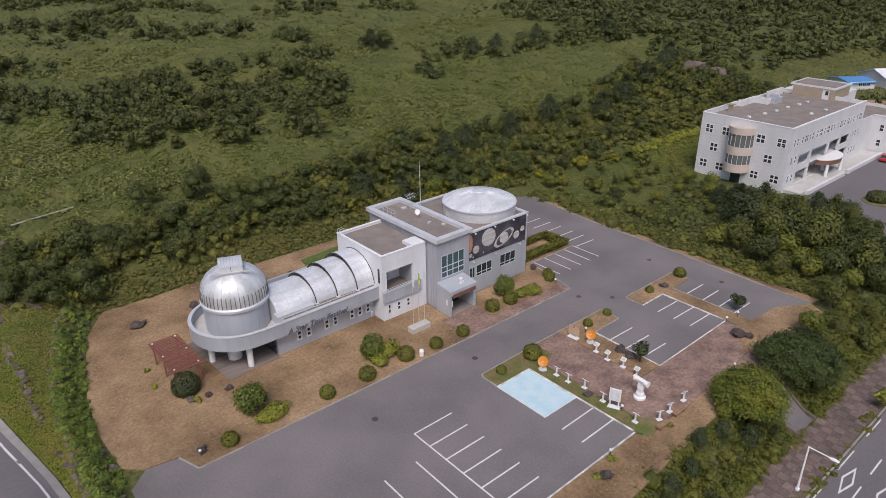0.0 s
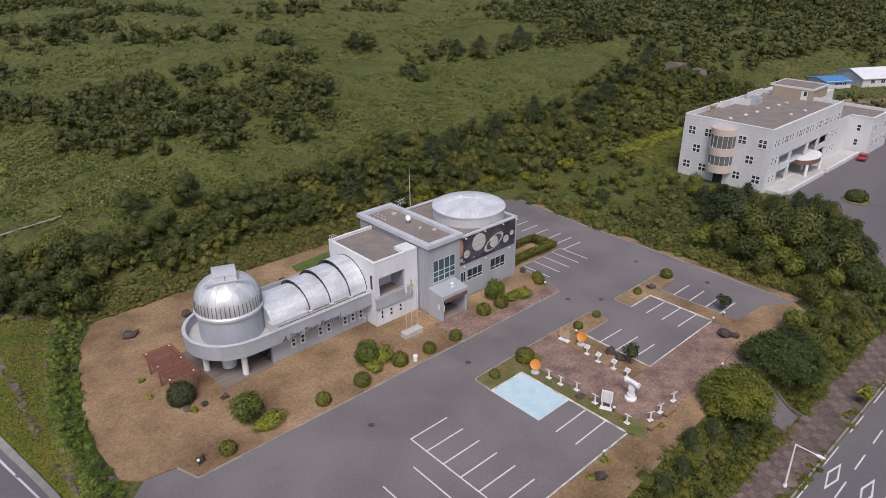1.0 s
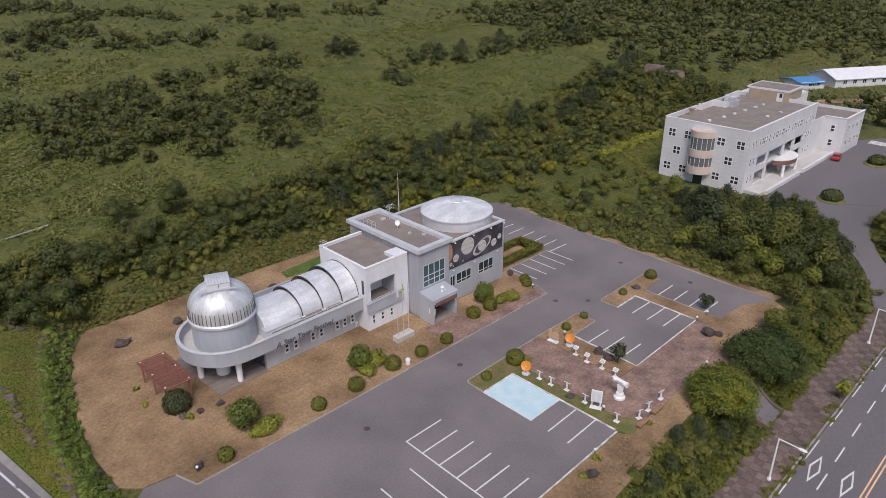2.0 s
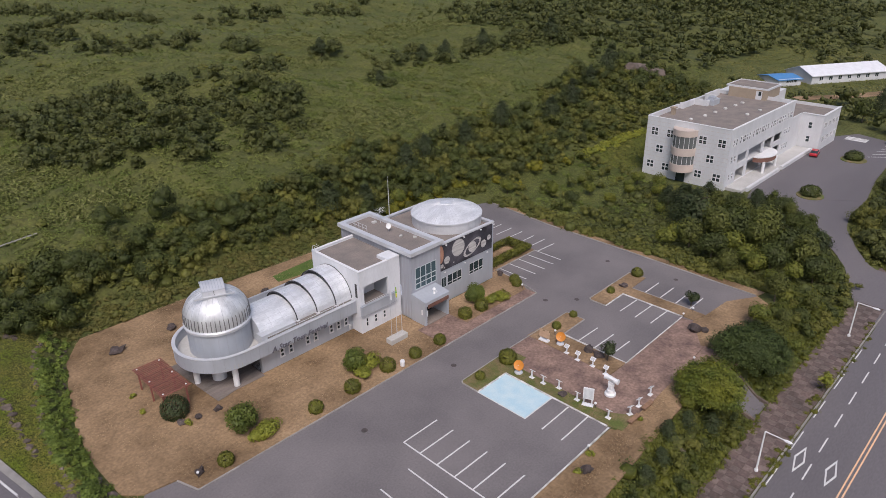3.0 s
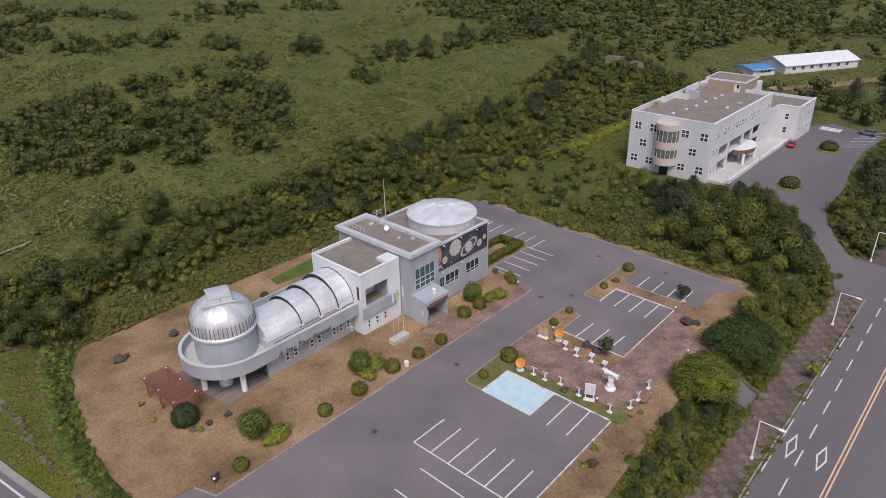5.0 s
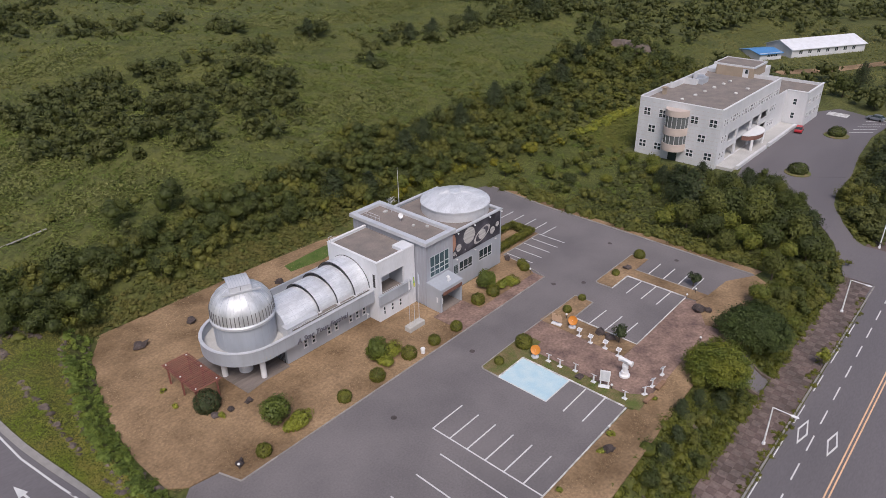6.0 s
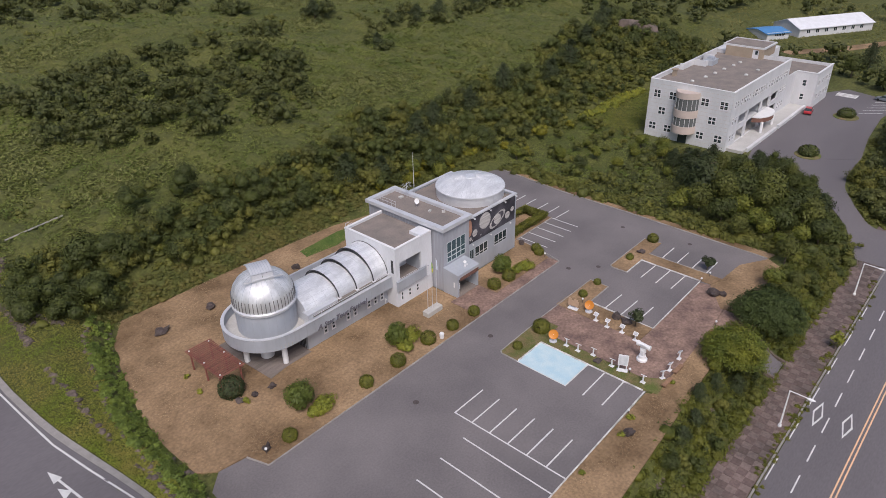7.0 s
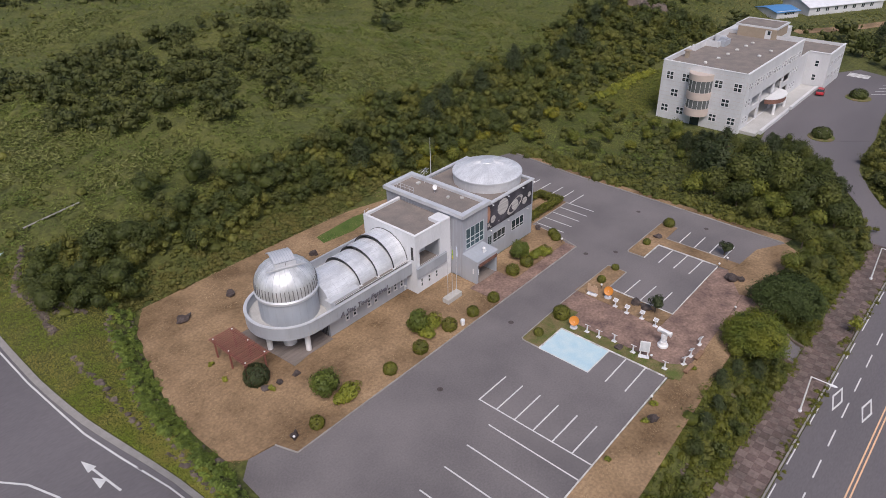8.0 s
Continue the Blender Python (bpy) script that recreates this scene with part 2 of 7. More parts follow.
def leaves(points, size, up=0.5, flat=0.55, out=None):
    """Leaf clumps as bent-diamond quads at points (n, 3); up: how far they face the sky; out: the way out of the crown, which they lean to."""
    n = len(points)
    nor = rng.normal(size=(n, 3))
    nor /= np.linalg.norm(nor, axis=1)[:, None]
    if out is None:
        nor[:, 2] = np.abs(nor[:, 2])
    else:
        nor = nor * 0.42 + out
    nor[:, 2] += up
    nor /= np.linalg.norm(nor, axis=1)[:, None]
    a = np.cross(nor, rng.normal(size=(n, 3)))
    a /= np.linalg.norm(a, axis=1)[:, None]
    b = np.cross(nor, a)
    s = (np.asarray(size) * rng.uniform(0.6, 1.35, n))[:, None]
    bend = nor * s * rng.uniform(-0.3, 0.3, (n, 1))
    return np.stack([points - a * s, points - b * s * flat + bend, points + a * s, points + b * s * flat + bend], 1)


def ball_net(m):
    """A round net of shared corners and four-sided faces, m by m on each side of a cube."""
    g = np.linspace(-1, 1, m + 1)
    u, v = np.meshgrid(np.tan(g * math.pi / 4), np.tan(g * math.pi / 4))
    one = np.ones_like(u)
    sides = [np.stack(c, -1) for c in ((one, u, v), (-one, v, u), (v, one, u), (u, -one, v), (u, v, one), (v, u, -one))]
    quad = [np.stack([f[:-1, :-1], f[:-1, 1:], f[1:, 1:], f[1:, :-1]], 2).reshape(-1, 3) for f in sides]
    p = np.concatenate(quad)
    corner, face = np.unique(np.round(p, 5), axis=0, return_inverse=True)
    return corner / np.linalg.norm(corner, axis=1)[:, None], face.reshape(-1, 4)


def swell(d, ph, amount):
    """Uneven bulges of a crown over its directions d, by its own phases ph."""
    a = np.sin(3.9 * d[..., 0] + ph[..., 0] + 1.2 * np.sin(3.1 * d[..., 1] + ph[..., 1]))
    b = np.sin(4.3 * d[..., 1] + ph[..., 2] + 1.2 * np.sin(3.3 * d[..., 2] + ph[..., 3]))
    c = np.sin(7.7 * d[..., 0] + 2 * ph[..., 1]) * np.sin(8.1 * d[..., 1] + 2 * ph[..., 3]) * np.sin(6.5 * d[..., 2] + ph[..., 0] + 1.0)
    return 1 + amount * (0.6 * a * b + 0.35 * (a + b) * 0.5 + 0.55 * c)


def foliage(name, base, r, tall, lift, count, size, material, label, category, net=3, amount=0.22, low=-0.35, up=0.15, parent=None):
    """Crowns at base (n, 3), joined as one growth: a dense inner mass and leaf clumps over it."""
    n = len(base)
    ph = rng.uniform(0, 2 * math.pi, (n, 4))
    net_v, net_f = ball_net(net)
    d = np.broadcast_to(net_v[None], (n, len(net_v), 3))
    p = d * (0.68 * r[:, None] * swell(d, ph[:, None, :], amount))[..., None]
    p[..., 2] = np.maximum(p[..., 2], low * r[:, None])
    p[..., 2] = (p[..., 2] + lift * r[:, None]) * tall[:, None]
    core = (p + base[:, None, :]).reshape(-1, 3)
    faces = (net_f[None] + (np.arange(n) * len(net_v))[:, None, None]).reshape(-1, 4)
    k = np.repeat(np.arange(n), np.maximum(6, count).astype(int))
    d = rng.normal(size=(len(k), 3))
    d /= np.linalg.norm(d, axis=1)[:, None]
    d[:, 2] = np.where(d[:, 2] < low, -d[:, 2], d[:, 2])
    p = d * (r[k] * rng.uniform(0.66, 1.2, len(k)) * swell(d, ph[k], amount))[:, None]
    p[:, 2] = (p[:, 2] + lift * r[k]) * tall[k]
    q = leaves(base[k] + p, np.full(len(k), size), up, out=d * 0.75)
    verts = np.concatenate([core, q.reshape(-1, 3)])
    loops = np.concatenate([faces.ravel(), len(core) + np.arange(len(q) * 4)]).astype(np.int32)
    total = len(loops) // 4
    me = bpy.data.meshes.new(name)
    me.vertices.add(len(verts))
    me.vertices.foreach_set("co", verts.astype(np.float32).ravel())
    me.loops.add(len(loops))
    me.loops.foreach_set("vertex_index", loops)
    me.polygons.add(total)
    me.polygons.foreach_set("loop_start", np.arange(0, total * 4, 4, dtype=np.int32))
    me.polygons.foreach_set("loop_total", np.full(total, 4, dtype=np.int32))
    me.update(calc_edges=True)
    me.polygons.foreach_set("use_smooth", np.arange(total) < len(faces))
    me.materials.append(material)
    ob = new(name, me)
    ob.parent = parent
    return tagged(ob, label, category, kind="stuff") if label else ob


def crown_points(n, radii, lumps=7, fill=0.35, low=-0.35, clipped=False):
    """Points in a crown about the origin, and the way out of it at each: overlapping clumps, most near their skins, or one clipped ball."""
    if clipped:
        d = rng.normal(size=(n, 3))
        d /= np.linalg.norm(d, axis=1)[:, None]
        d[:, 2] = np.maximum(d[:, 2], -0.55)
        return d * (rng.uniform(0.86, 1.02, n) * (1 + 0.05 * np.sin(d[:, 0] * 7) * np.sin(d[:, 1] * 6)))[:, None] * np.asarray(radii), d
    c = rng.normal(size=(lumps, 3))
    c /= np.linalg.norm(c, axis=1)[:, None]
    c[:, 2] = c[:, 2] * 0.75 + 0.12
    c *= rng.uniform(0.3, 0.72, (lumps, 1))
    r = rng.uniform(0.36, 0.6, lumps)
    k = rng.integers(0, lumps, n)
    d = rng.normal(size=(n, 3))
    d /= np.linalg.norm(d, axis=1)[:, None]
    rad = np.where(rng.random(n) < fill, rng.random(n) ** 0.5, rng.uniform(0.85, 1.08, n))
    p = c[k] + d * (r[k] * rad)[:, None]
    p[:, 2] = np.maximum(p[:, 2], low)
    return p * np.asarray(radii), d * 0.7 + p * 0.5


# ---- lie of the land ----
def step(a, b, v):
    s = np.clip((v - a) / (b - a), 0, 1)
    return s * s * (3 - 2 * s)


def road_level(x):
    return np.clip(-4 + 0.028 * (x - 26), -6, -1.9)


EDGE_Y = [-5, 9, 14, 20.6, 27.6, 36.9, 42, 47, 60]
EDGE_X = [-26.5, -24.8, -24.2, -24.2, -23.4, -21, -19.4, -17, -17]


def land(x, y):
    """Height of the ground: level site, hill behind it, banks down to the street and up to the bend of the side road."""
    x, y = np.asarray(x, float), np.asarray(y, float)
    flat = -1.12 * step(58, 76, x)
    back = np.interp(x, [-15, 21, 36, 60, 75], [46, 46, 42.5, 39.5, 42])
    d = np.maximum(y - back, 0)
    hill = 0.05 * d + 12.5 * (1 - np.exp(-d / 42))
    hill = hill + step(4, 25, d) * 1.1 * np.sin(x * 0.045 + 1.3 * np.sin(y * 0.03)) + step(4, 25, d) * 0.8 * np.sin(x * 0.11 + y * 0.07)
    drop = step(-17.5, -23.8, y)
    z = (flat + hill) * (1 - drop) + road_level(x) * drop
    w = np.interp(y, EDGE_Y, EDGE_X) - x
    left = 2.6 * step(-0.2, 3.0, w) + 1.4 * step(3.0, 7.0, w)
    left = left * step(-25, 5, y)
    return np.where(w > -0.2, np.maximum(z, left), z)


def land_at(x, y):
    return float(land(x, y))


def axis_steps(lo, hi, fine_lo, fine_hi, fine, grow=1.09):
    out = list(np.arange(fine_lo, fine_hi + 1e-6, fine))
    s = fine
    while out[-1] < hi:
        s *= grow
        out.append(out[-1] + s)
    s = fine
    low = []
    at = fine_lo
    while at > lo:
        s *= grow
        at -= s
        low.append(at)
    return np.array(low[::-1] + out)


GX = axis_steps(-2500, 2800, -50, 175, 1.05)
GY = axis_steps(-2500, 2800, -46, 150, 1.05)
gx, gy = np.meshgrid(GX, GY)
gz = land(gx, gy) - 0.06
rough = step(47, 60, gy)
gz = gz + rough * 0.35 * np.sin(gx * 0.9 + 2 * np.sin(gy * 0.5)) * np.sin(gy * 0.8 + gx * 0.23)
gz = gz + step(50, 58, gy) * np.clip(rng.normal(0, 0.24, gz.shape), -0.5, 0.5) * (np.abs(gx - 130) < 220)
nx, ny = len(GX), len(GY)
idx = np.arange(nx * ny).reshape(ny, nx)
face = np.stack([idx[:-1, :-1], idx[:-1, 1:], idx[1:, 1:], idx[1:, :-1]], -1).reshape(-1, 4)
me = bpy.data.meshes.new("ground")
me.vertices.add(nx * ny)
me.vertices.foreach_set("co", np.stack([gx, gy, gz], -1).astype(np.float32).ravel())
me.loops.add(face.size)
me.loops.foreach_set("vertex_index", face.astype(np.int32).ravel())
me.polygons.add(len(face))
me.polygons.foreach_set("loop_start", np.arange(0, face.size, 4, dtype=np.int32))
me.polygons.foreach_set("loop_total", np.full(len(face), 4, dtype=np.int32))
me.update(calc_edges=True)
me.polygons.foreach_set("use_smooth", [True] * len(face))
me.materials.append(M_GROUND)
tagged(new("ground", me), "green grassy hillside and verges round the site", "ground", kind="structure")


def flat_sheet(name, poly, z, material, label, category, thick=0.05):
    bm = bmesh.new()
    prism(bm, poly, z - thick, z)
    return solid(name, bm, material, label, category, kind="structure")


def strip(name, left, right, material, label, category, lift=0.05, across=6, along=10):
    """A road between two lines of the plan, lying on the land."""
    def walk_line(line, n):
        p = np.array(line, float)
        s = np.concatenate([[0], np.cumsum(np.linalg.norm(np.diff(p, axis=0), axis=1))])
        t = np.linspace(0, s[-1], n)
        return np.stack([np.interp(t, s, p[:, 0]), np.interp(t, s, p[:, 1])], -1)
    n = along * (len(left) - 1) + 1
    a, b = walk_line(left, n), walk_line(right, n)
    bm = bmesh.new()
    rows = []
    for i in range(n):
        row = []
        for k in range(across + 1):
            x, y = a[i] + (b[i] - a[i]) * k / across
            row.append(bm.verts.new((x, y, land_at(x, y) + lift)))
        rows.append(row)
    for r, q in zip(rows, rows[1:]):
        for k in range(across):
            bm.faces.new((r[k], r[k + 1], q[k + 1], q[k]))
    ob = solid(name, bm, material, label, category, kind="structure", smooth=True)
    return ob


# ---- asphalt, paving and turf ----
flat_sheet("parking_lot", [(-25.4, -14.6), (56.8, -14.6), (57.4, 10), (57.6, 24), (59, 39), (52, 41.5), (34, 40), (34, 9.55), (-18.4, 9.55), (-19.3, 12.25), (-22.3, 12.75), (-24.2, 10.9)],
           0.0, M_ASPHALT, "grey worn asphalt of the parking lot", "parking lot")
TURF = 0.10
flat_sheet("lawn_field", [(-18.4, 9.6), (16.3, 9.6), (16.3, 14.9), (17.7, 14.9), (17.7, 32), (23, 32), (36, 31), (36, 42), (21, 45.8), (5, 46.6), (-10, 47.2), (-15.6, 47.3),
                          (-19.4, 42), (-21.0, 36.9), (-23.4, 27.6), (-24.2, 20.6), (-24.0, 14.3), (-22.4, 12.8), (-19.3, 12.3)], TURF, M_FIELD, "dry brown turf round the observatory", "lawn", 0.2)
flat_sheet("green_lawn", [(11.3, 40.7), (17, 40), (22, 41), (22, 43.2), (20, 43.6), (11.7, 43)], TURF + 0.02, M_LAWN_GREEN, "small green lawn behind the observatory", "lawn", 0.05)
flat_sheet("entrance_paving", [(16.35, 9.6), (35.5, 9.6), (35.5, 11.4), (22.3, 11.4), (22.3, 14.9), (16.35, 14.9)], TURF + 0.01, M_PAVE, "reddish clay paving before the entrance", "paving", 0.2)
flat_sheet("entrance_garden", [(22.3, 11.44), (35.5, 11.44), (36.6, 13.6), (37.2, 18.4), (37, 18.6), (35, 18.6), (35, 17.4), (22.3, 17.4)], TURF, M_FIELD, "dry turf bed under the planet poster", "lawn", 0.2)
flat_sheet("hedge_bed", [(35.2, 18.8), (47.2, 18.8), (47.6, 20.6), (46.6, 24.2), (36.5, 24.4), (35.2, 24.2)], TURF, M_FIELD, "dry turf bed enclosed by a low hedge", "lawn", 0.2)
flat_sheet("plaza_paving", [(18.9, 0.0), (21.2, 0.2), (21.2, 3.0), (25.4, 3.2), (25.2, -9.5), (28.7, -9.6), (43.4, -9.5), (43.8, -11.2), (39, -14.8), (33.5, -15.3), (24, -15.7), (20.6, -15.6), (18.9, -13)],
           TURF, M_PAVE, "reddish clay paving of the sundial plaza", "paving", 0.2)
flat_sheet("plaza_ramp", [(33.6, -15.35), (39, -14.85), (38.6, -19.6), (34, -19.8)], TURF - 0.03, M_PAVE, "reddish clay paving leading to the street", "paving", 0.2)
strip("street_ramp", [(33.9, -19.7), (33.8, -21.5), (33.6, -24.0)], [(37.8, -19.5), (37.6, -21.5), (37.4, -24.0)], M_ROAD, "grey concrete ramp down to the street pavement", "ramp", 0.14, 6, 8)
for x in (33.7, 37.7):
    for k in range(3):
        y0, y1 = -19.6 - k * 1.5, -21.1 - k * 1.5
        z0, z1 = land_at(x, y0), land_at(x, y1)
        bm = prism(bmesh.new(), [(x - 0.15, y1 + 0.02), (x + 0.15, y1 + 0.02), (x + 0.15, y0), (x - 0.15, y0)], 0, 0.42)
        for v in bm.verts:
            v.co.z += z0 + (z1 - z0) * (v.co.y - y0) / (y1 - y0) - 0.1
        solid("ramp_kerb", bm, M_STONE, "weathered stone edge of the street ramp", "kerb", kind="structure")
flat_sheet("grass_island", [(11.9, 2.4), (12.2, 2.75), (21.15, 2.9), (21.15, 0.15), (18.85, -0.05), (18.85, -13), (20.55, -15.6), (17.3, -15.9), (16.95, -14.2), (16.95, 0.0), (11.9, 0.05)],
           TURF + 0.02, M_LAWN, "narrow patchy green turf strip by the blue bay", "lawn", 0.2)
flat_sheet("sign_bed", [(25.45, 3.3), (33.9, 2.9), (33.9, 0.1), (29.1, 0.0), (28.65, -0.6), (28.65, -9.5), (25.25, -9.45)], TURF + 0.02, M_FIELD, "dry turf strip with information stands", "lawn", 0.2)
flat_sheet("parking_island", [(39.3, 2.5), (39.7, 2.8), (50.6, 2.8), (50.8, 0.1), (46.6, 0.0), (46.4, -11.5), (44.0, -11.0), (44.05, 0.05), (39.4, 0.05)], TURF, M_FIELD, "dry turf island between parking rows", "lawn", 0.2)
flat_sheet("street_field", [(-6, -14.7), (16.7, -14.7), (17.0, -15.3), (20.6, -15.3), (24, -15.4), (33.7, -15.0), (33.7, -18.2), (24, -18.6), (-6, -20.4)], TURF - 0.04, M_FIELD, "dry brown turf between parking and bank", "lawn", 0.25)
flat_sheet("lot_verge", [(56.9, -14.6), (58.6, -15), (58.8, 8), (59.2, 24), (60.6, 39.4), (59.2, 39.2), (57.9, 24), (57.6, 8)], 0.04, M_FIELD, "bare earth margin at the edge of the lot", "verge", 0.2)
flat_sheet("corner_field", [(43.6, -11.0), (46.4, -11.6), (52, -12), (56.5, -14.7), (55, -17.2), (40, -16.5), (38.7, -14.5)], TURF + 0.01, M_FIELD, "dry brown turf at the corner of the lot", "lawn", 0.2)

# the street, its walk and the bend of the side road
xs = np.linspace(-130, 260, 190)
strip("road", [(x, -28.7) for x in xs], [(x, -42) for x in xs], M_ROAD, "grey asphalt street with white and yellow lines", "road", 0.02, 2, 1)
strip("pavement", [(x, -24.1) for x in xs], [(x, -28.3) for x in xs], M_TILE, "checkered clay pavement along the street", "pavement", 0.06, 2, 1)
strip("side_road", [(-29.2, -8), (-28.9, 4), (-29.9, 12), (-31.2, 18.7), (-32.3, 25), (-32.9, 31), (-33.2, 37), (-33.2, 45), (-33.0, 56), (-32.0, 75), (-30, 95)],
      [(-44, -8), (-43, 4), (-42, 12), (-42.5, 18), (-44, 25), (-46, 31), (-47, 37), (-47, 45), (-46, 56), (-45, 75), (-44, 95)], M_ROAD, "grey asphalt side road in a bend", "road", 0.1, 8, 3)
SIDE_L = [(-29.2, -8), (-28.9, 4), (-29.9, 12), (-31.2, 18.7), (-32.3, 25), (-32.9, 31), (-33.2, 37), (-33.2, 45), (-33.0, 56), (-32.0, 75), (-30, 95)]
strip("side_gutter", [(x + 0.75, y) for x, y in SIDE_L], SIDE_L, M_KERB, "grey concrete gutter of the side road", "gutter", 0.12, 2, 3)
strip("dirt_track", [(196, 30), (212, 17), (232, 6), (262, -8), (300, -20)], [(193, 26), (209, 13), (230, 2), (260, -12.5), (298, -25)], M_FIELD, "pale dirt track by the long shed", "track", 0.05, 3, 4)
strip("access_road", [(102, 2), (99, -2), (92.5, -8.8), (85, -15.6), (78, -20.6), (70, -24.2), (64, -28.9)], [(125, -12.5), (113, -14.2), (101, -14.4), (94.3, -15.8), (87.5, -19.3), (83, -23.2), (83, -28.9)],
      M_ROAD, "grey asphalt access road to the white building", "road", 0.09, 10, 5)
flat_sheet("far_parking_lot", [(97, 3.6), (104, 5), (140, 5), (156, 5.4), (163, 1.2), (158, -12.5), (142, -11.2), (125, -12.4), (111, -13.6), (101, 0)], -1.0, M_ROAD, "grey asphalt lot before the white building", "parking lot", 0.1)


# ---- painted lines and kerbs ----
def paint(name, rows, z, material, label, category="marking", kind="structure"):
    """Flat bars (x0, y0, x1, y1, width), one object each."""
    for x0, y0, x1, y1, w in rows:
        d = Vector((x1 - x0, y1 - y0, 0))
        n = Vector((-d.y, d.x, 0)).normalized() * w / 2
        bm = bmesh.new()
        p = [Vector((x0, y0, 0)) - n, Vector((x1, y1, 0)) - n, Vector((x1, y1, 0)) + n, Vector((x0, y0, 0)) + n]
        zz = [(z if isinstance(z, float) else z(v.x, v.y)) for v in p]
        lo = [bm.verts.new((v.x, v.y, h - 0.01)) for v, h in zip(p, zz)]
        hi = [bm.verts.new((v.x, v.y, h + 0.006)) for v, h in zip(p, zz)]
        bm.faces.new(hi)
        for i in range(4):
            bm.faces.new((lo[i], lo[(i + 1) % 4], hi[(i + 1) % 4], hi[i]))
        solid(name, bm, material, label, category, kind=kind)


W = 0.17
stalls = [(0, 0.08, 0, -14.6, W)]
stalls += [(0.08, -2.45 * i, 5.0, -2.45 * i, W) for i in range(6)]
stalls += [(-2.37, -3.2, -2.5, -14.6, W), (-6.1, -3.25, -6.2, -14.6, W), (-9.8, -3.35, -9.8, -14.6, W), (-13.55, -3.4, -13.4, -14.6, W)]
stalls += [(11.7, y, 16.8, y + 0.1, W) for y in (-9.35, -11.9)]
stalls += [(28.75, y, 33.5, y - 0.1, W) for y in (-2.3, -4.75, -7.15)]
stalls += [(39.4, y, 44.0, y - 0.08, W) for y in (-2.27, -4.64, -7.0)]
stalls += [(46.6, y, 50.85, y, W) for y in (-2.1, -4.5, -6.9, -9.1)]
stalls += [(x, 18.6, x, 13.45, W) for x in (38.15, 40.5, 42.85, 45.15, 47.3)]
stalls += [(47.9, y, 52.0, y - 0.1, W) for y in (20.35, 22.65, 25.3, 27.7, 30.1)]
stalls += [(47.3, 18.2, 51.7, 18.0, W)]
paint("parking_line", stalls, 0.0, M_LINE, "white painted parking bay line on asphalt")
bay = thing("painted_bay", "pale blue parking bay with a white border", "marking", (14.4, -3.4, 0), kind="structure")
part("bay_fill", boxes((-2.5, 2.4, -3.45, 3.4, -0.02, 0.008)), M_BLUE, bay)
part("bay_border", boxes((-2.65, 2.5, 3.4, 3.55, -0.02, 0.012), (-2.65, 2.5, -3.6, -3.45, -0.02, 0.012), (-2.65, -2.5, -3.45, 3.4, -0.02, 0.012), (2.4, 2.5, -3.45, 3.4, -0.02, 0.012)), M_LINE, bay, "white border line")
bm = bmesh.new()
for yc in (1.4, -1.5):
    ring(bm, [(0.55, 0.011), (0.75, 0.011), (0.75, 0.013), (0.55, 0.013)], 14, 0.4, 5.2, (0.1, yc, 0))
    box(bm, -0.7, 0.9, yc - 0.09, yc + 0.09, 0.009, 0.015)
part("bay_symbol", bm, M_BLUE, bay, "faded pale symbol")

street = lambda x, y: land_at(x, y) + 0.026
paint("lane_dash", [(x, -31.3 + 0.015 * (x - 35), x + 3.0, -31.3 + 0.015 * (x - 32), 0.16) for x in 44.2 + 5.42 * np.arange(-12, 12)], street, M_LINE, "white dashed lane line on the street")
paint("edge_dash", [(x, -28.9, x + 4.0, -28.9, 0.13) for x in 38.9 + 7.25 * np.arange(-6, 3)], street, M_LINE, "pale dashed edge line on the street")
paint("yellow_line", [(x, y, x + 29.0, y, 0.16) for x in np.arange(-90, 180, 29.0) for y in (-34.85, -35.25)], street, M_YELLOW, "worn orange-yellow double centre line")


def diamond(cx, cy):
    bm = bmesh.new()
    out = [(2.5, 0.1), (0.2, 0.62), (-2.5, -0.1), (-0.2, -0.62)]
    for i in range(4):
        a, b = out[i], out[(i + 1) % 4]
        p = [(cx + a[0], cy + a[1]), (cx + b[0], cy + b[1]), (cx + b[0] * 0.72, cy + b[1] * 0.66), (cx + a[0] * 0.72, cy + a[1] * 0.66)]
        bm.faces.new([bm.verts.new((x, y, street(x, y) + 0.006)) for x, y in p])
    return bm


for c in ((30.8, -30.15), (30.9, -33.3)):
    solid("road_diamond", diamond(*c), M_LINE, "white painted diamond mark on the street", "marking", kind="structure")

side = lambda x, y: land_at(x, y) + 0.115
SIDE = [(-29.5, 4), (-30.25, 9.7), (-30.6, 12), (-31.9, 18.7), (-32.84, 24.6), (-33.2, 30.5), (-33.55, 37), (-33.6, 45.2), (-33.4, 56), (-32.3, 75)]
paint("side_line", [(*a, *b, 0.2) for a, b in zip(SIDE, SIDE[1:])], lambda x, y: side(x, y) + 0.01, M_LINE, "white edge line of the side road")
OTHER = [(-37.2, 14.5), (-37.85, 18.6), (-39.15, 22.3), (-40.8, 24.7), (-43, 26.5)]
paint("side_line", [(*a, *b, 0.2) for a, b in zip(OTHER, OTHER[1:])], side, M_LINE, "white edge line of the side road")
paint("arrow_mark", [(-33.75, 15.0, -34.4, 20.0, 0.22)], side, M_LINE, "white painted direction arrow")
bm = bmesh.new()
for tri in (((-34.65, 21.3), (-34.85, 19.3), (-33.95, 19.5)), ((-34.85, 18.5), (-34.95, 16.6), (-34.05, 17.2))):
    bm.faces.new([bm.verts.new((x, y, side(x, y) + 0.03)) for x, y in tri])
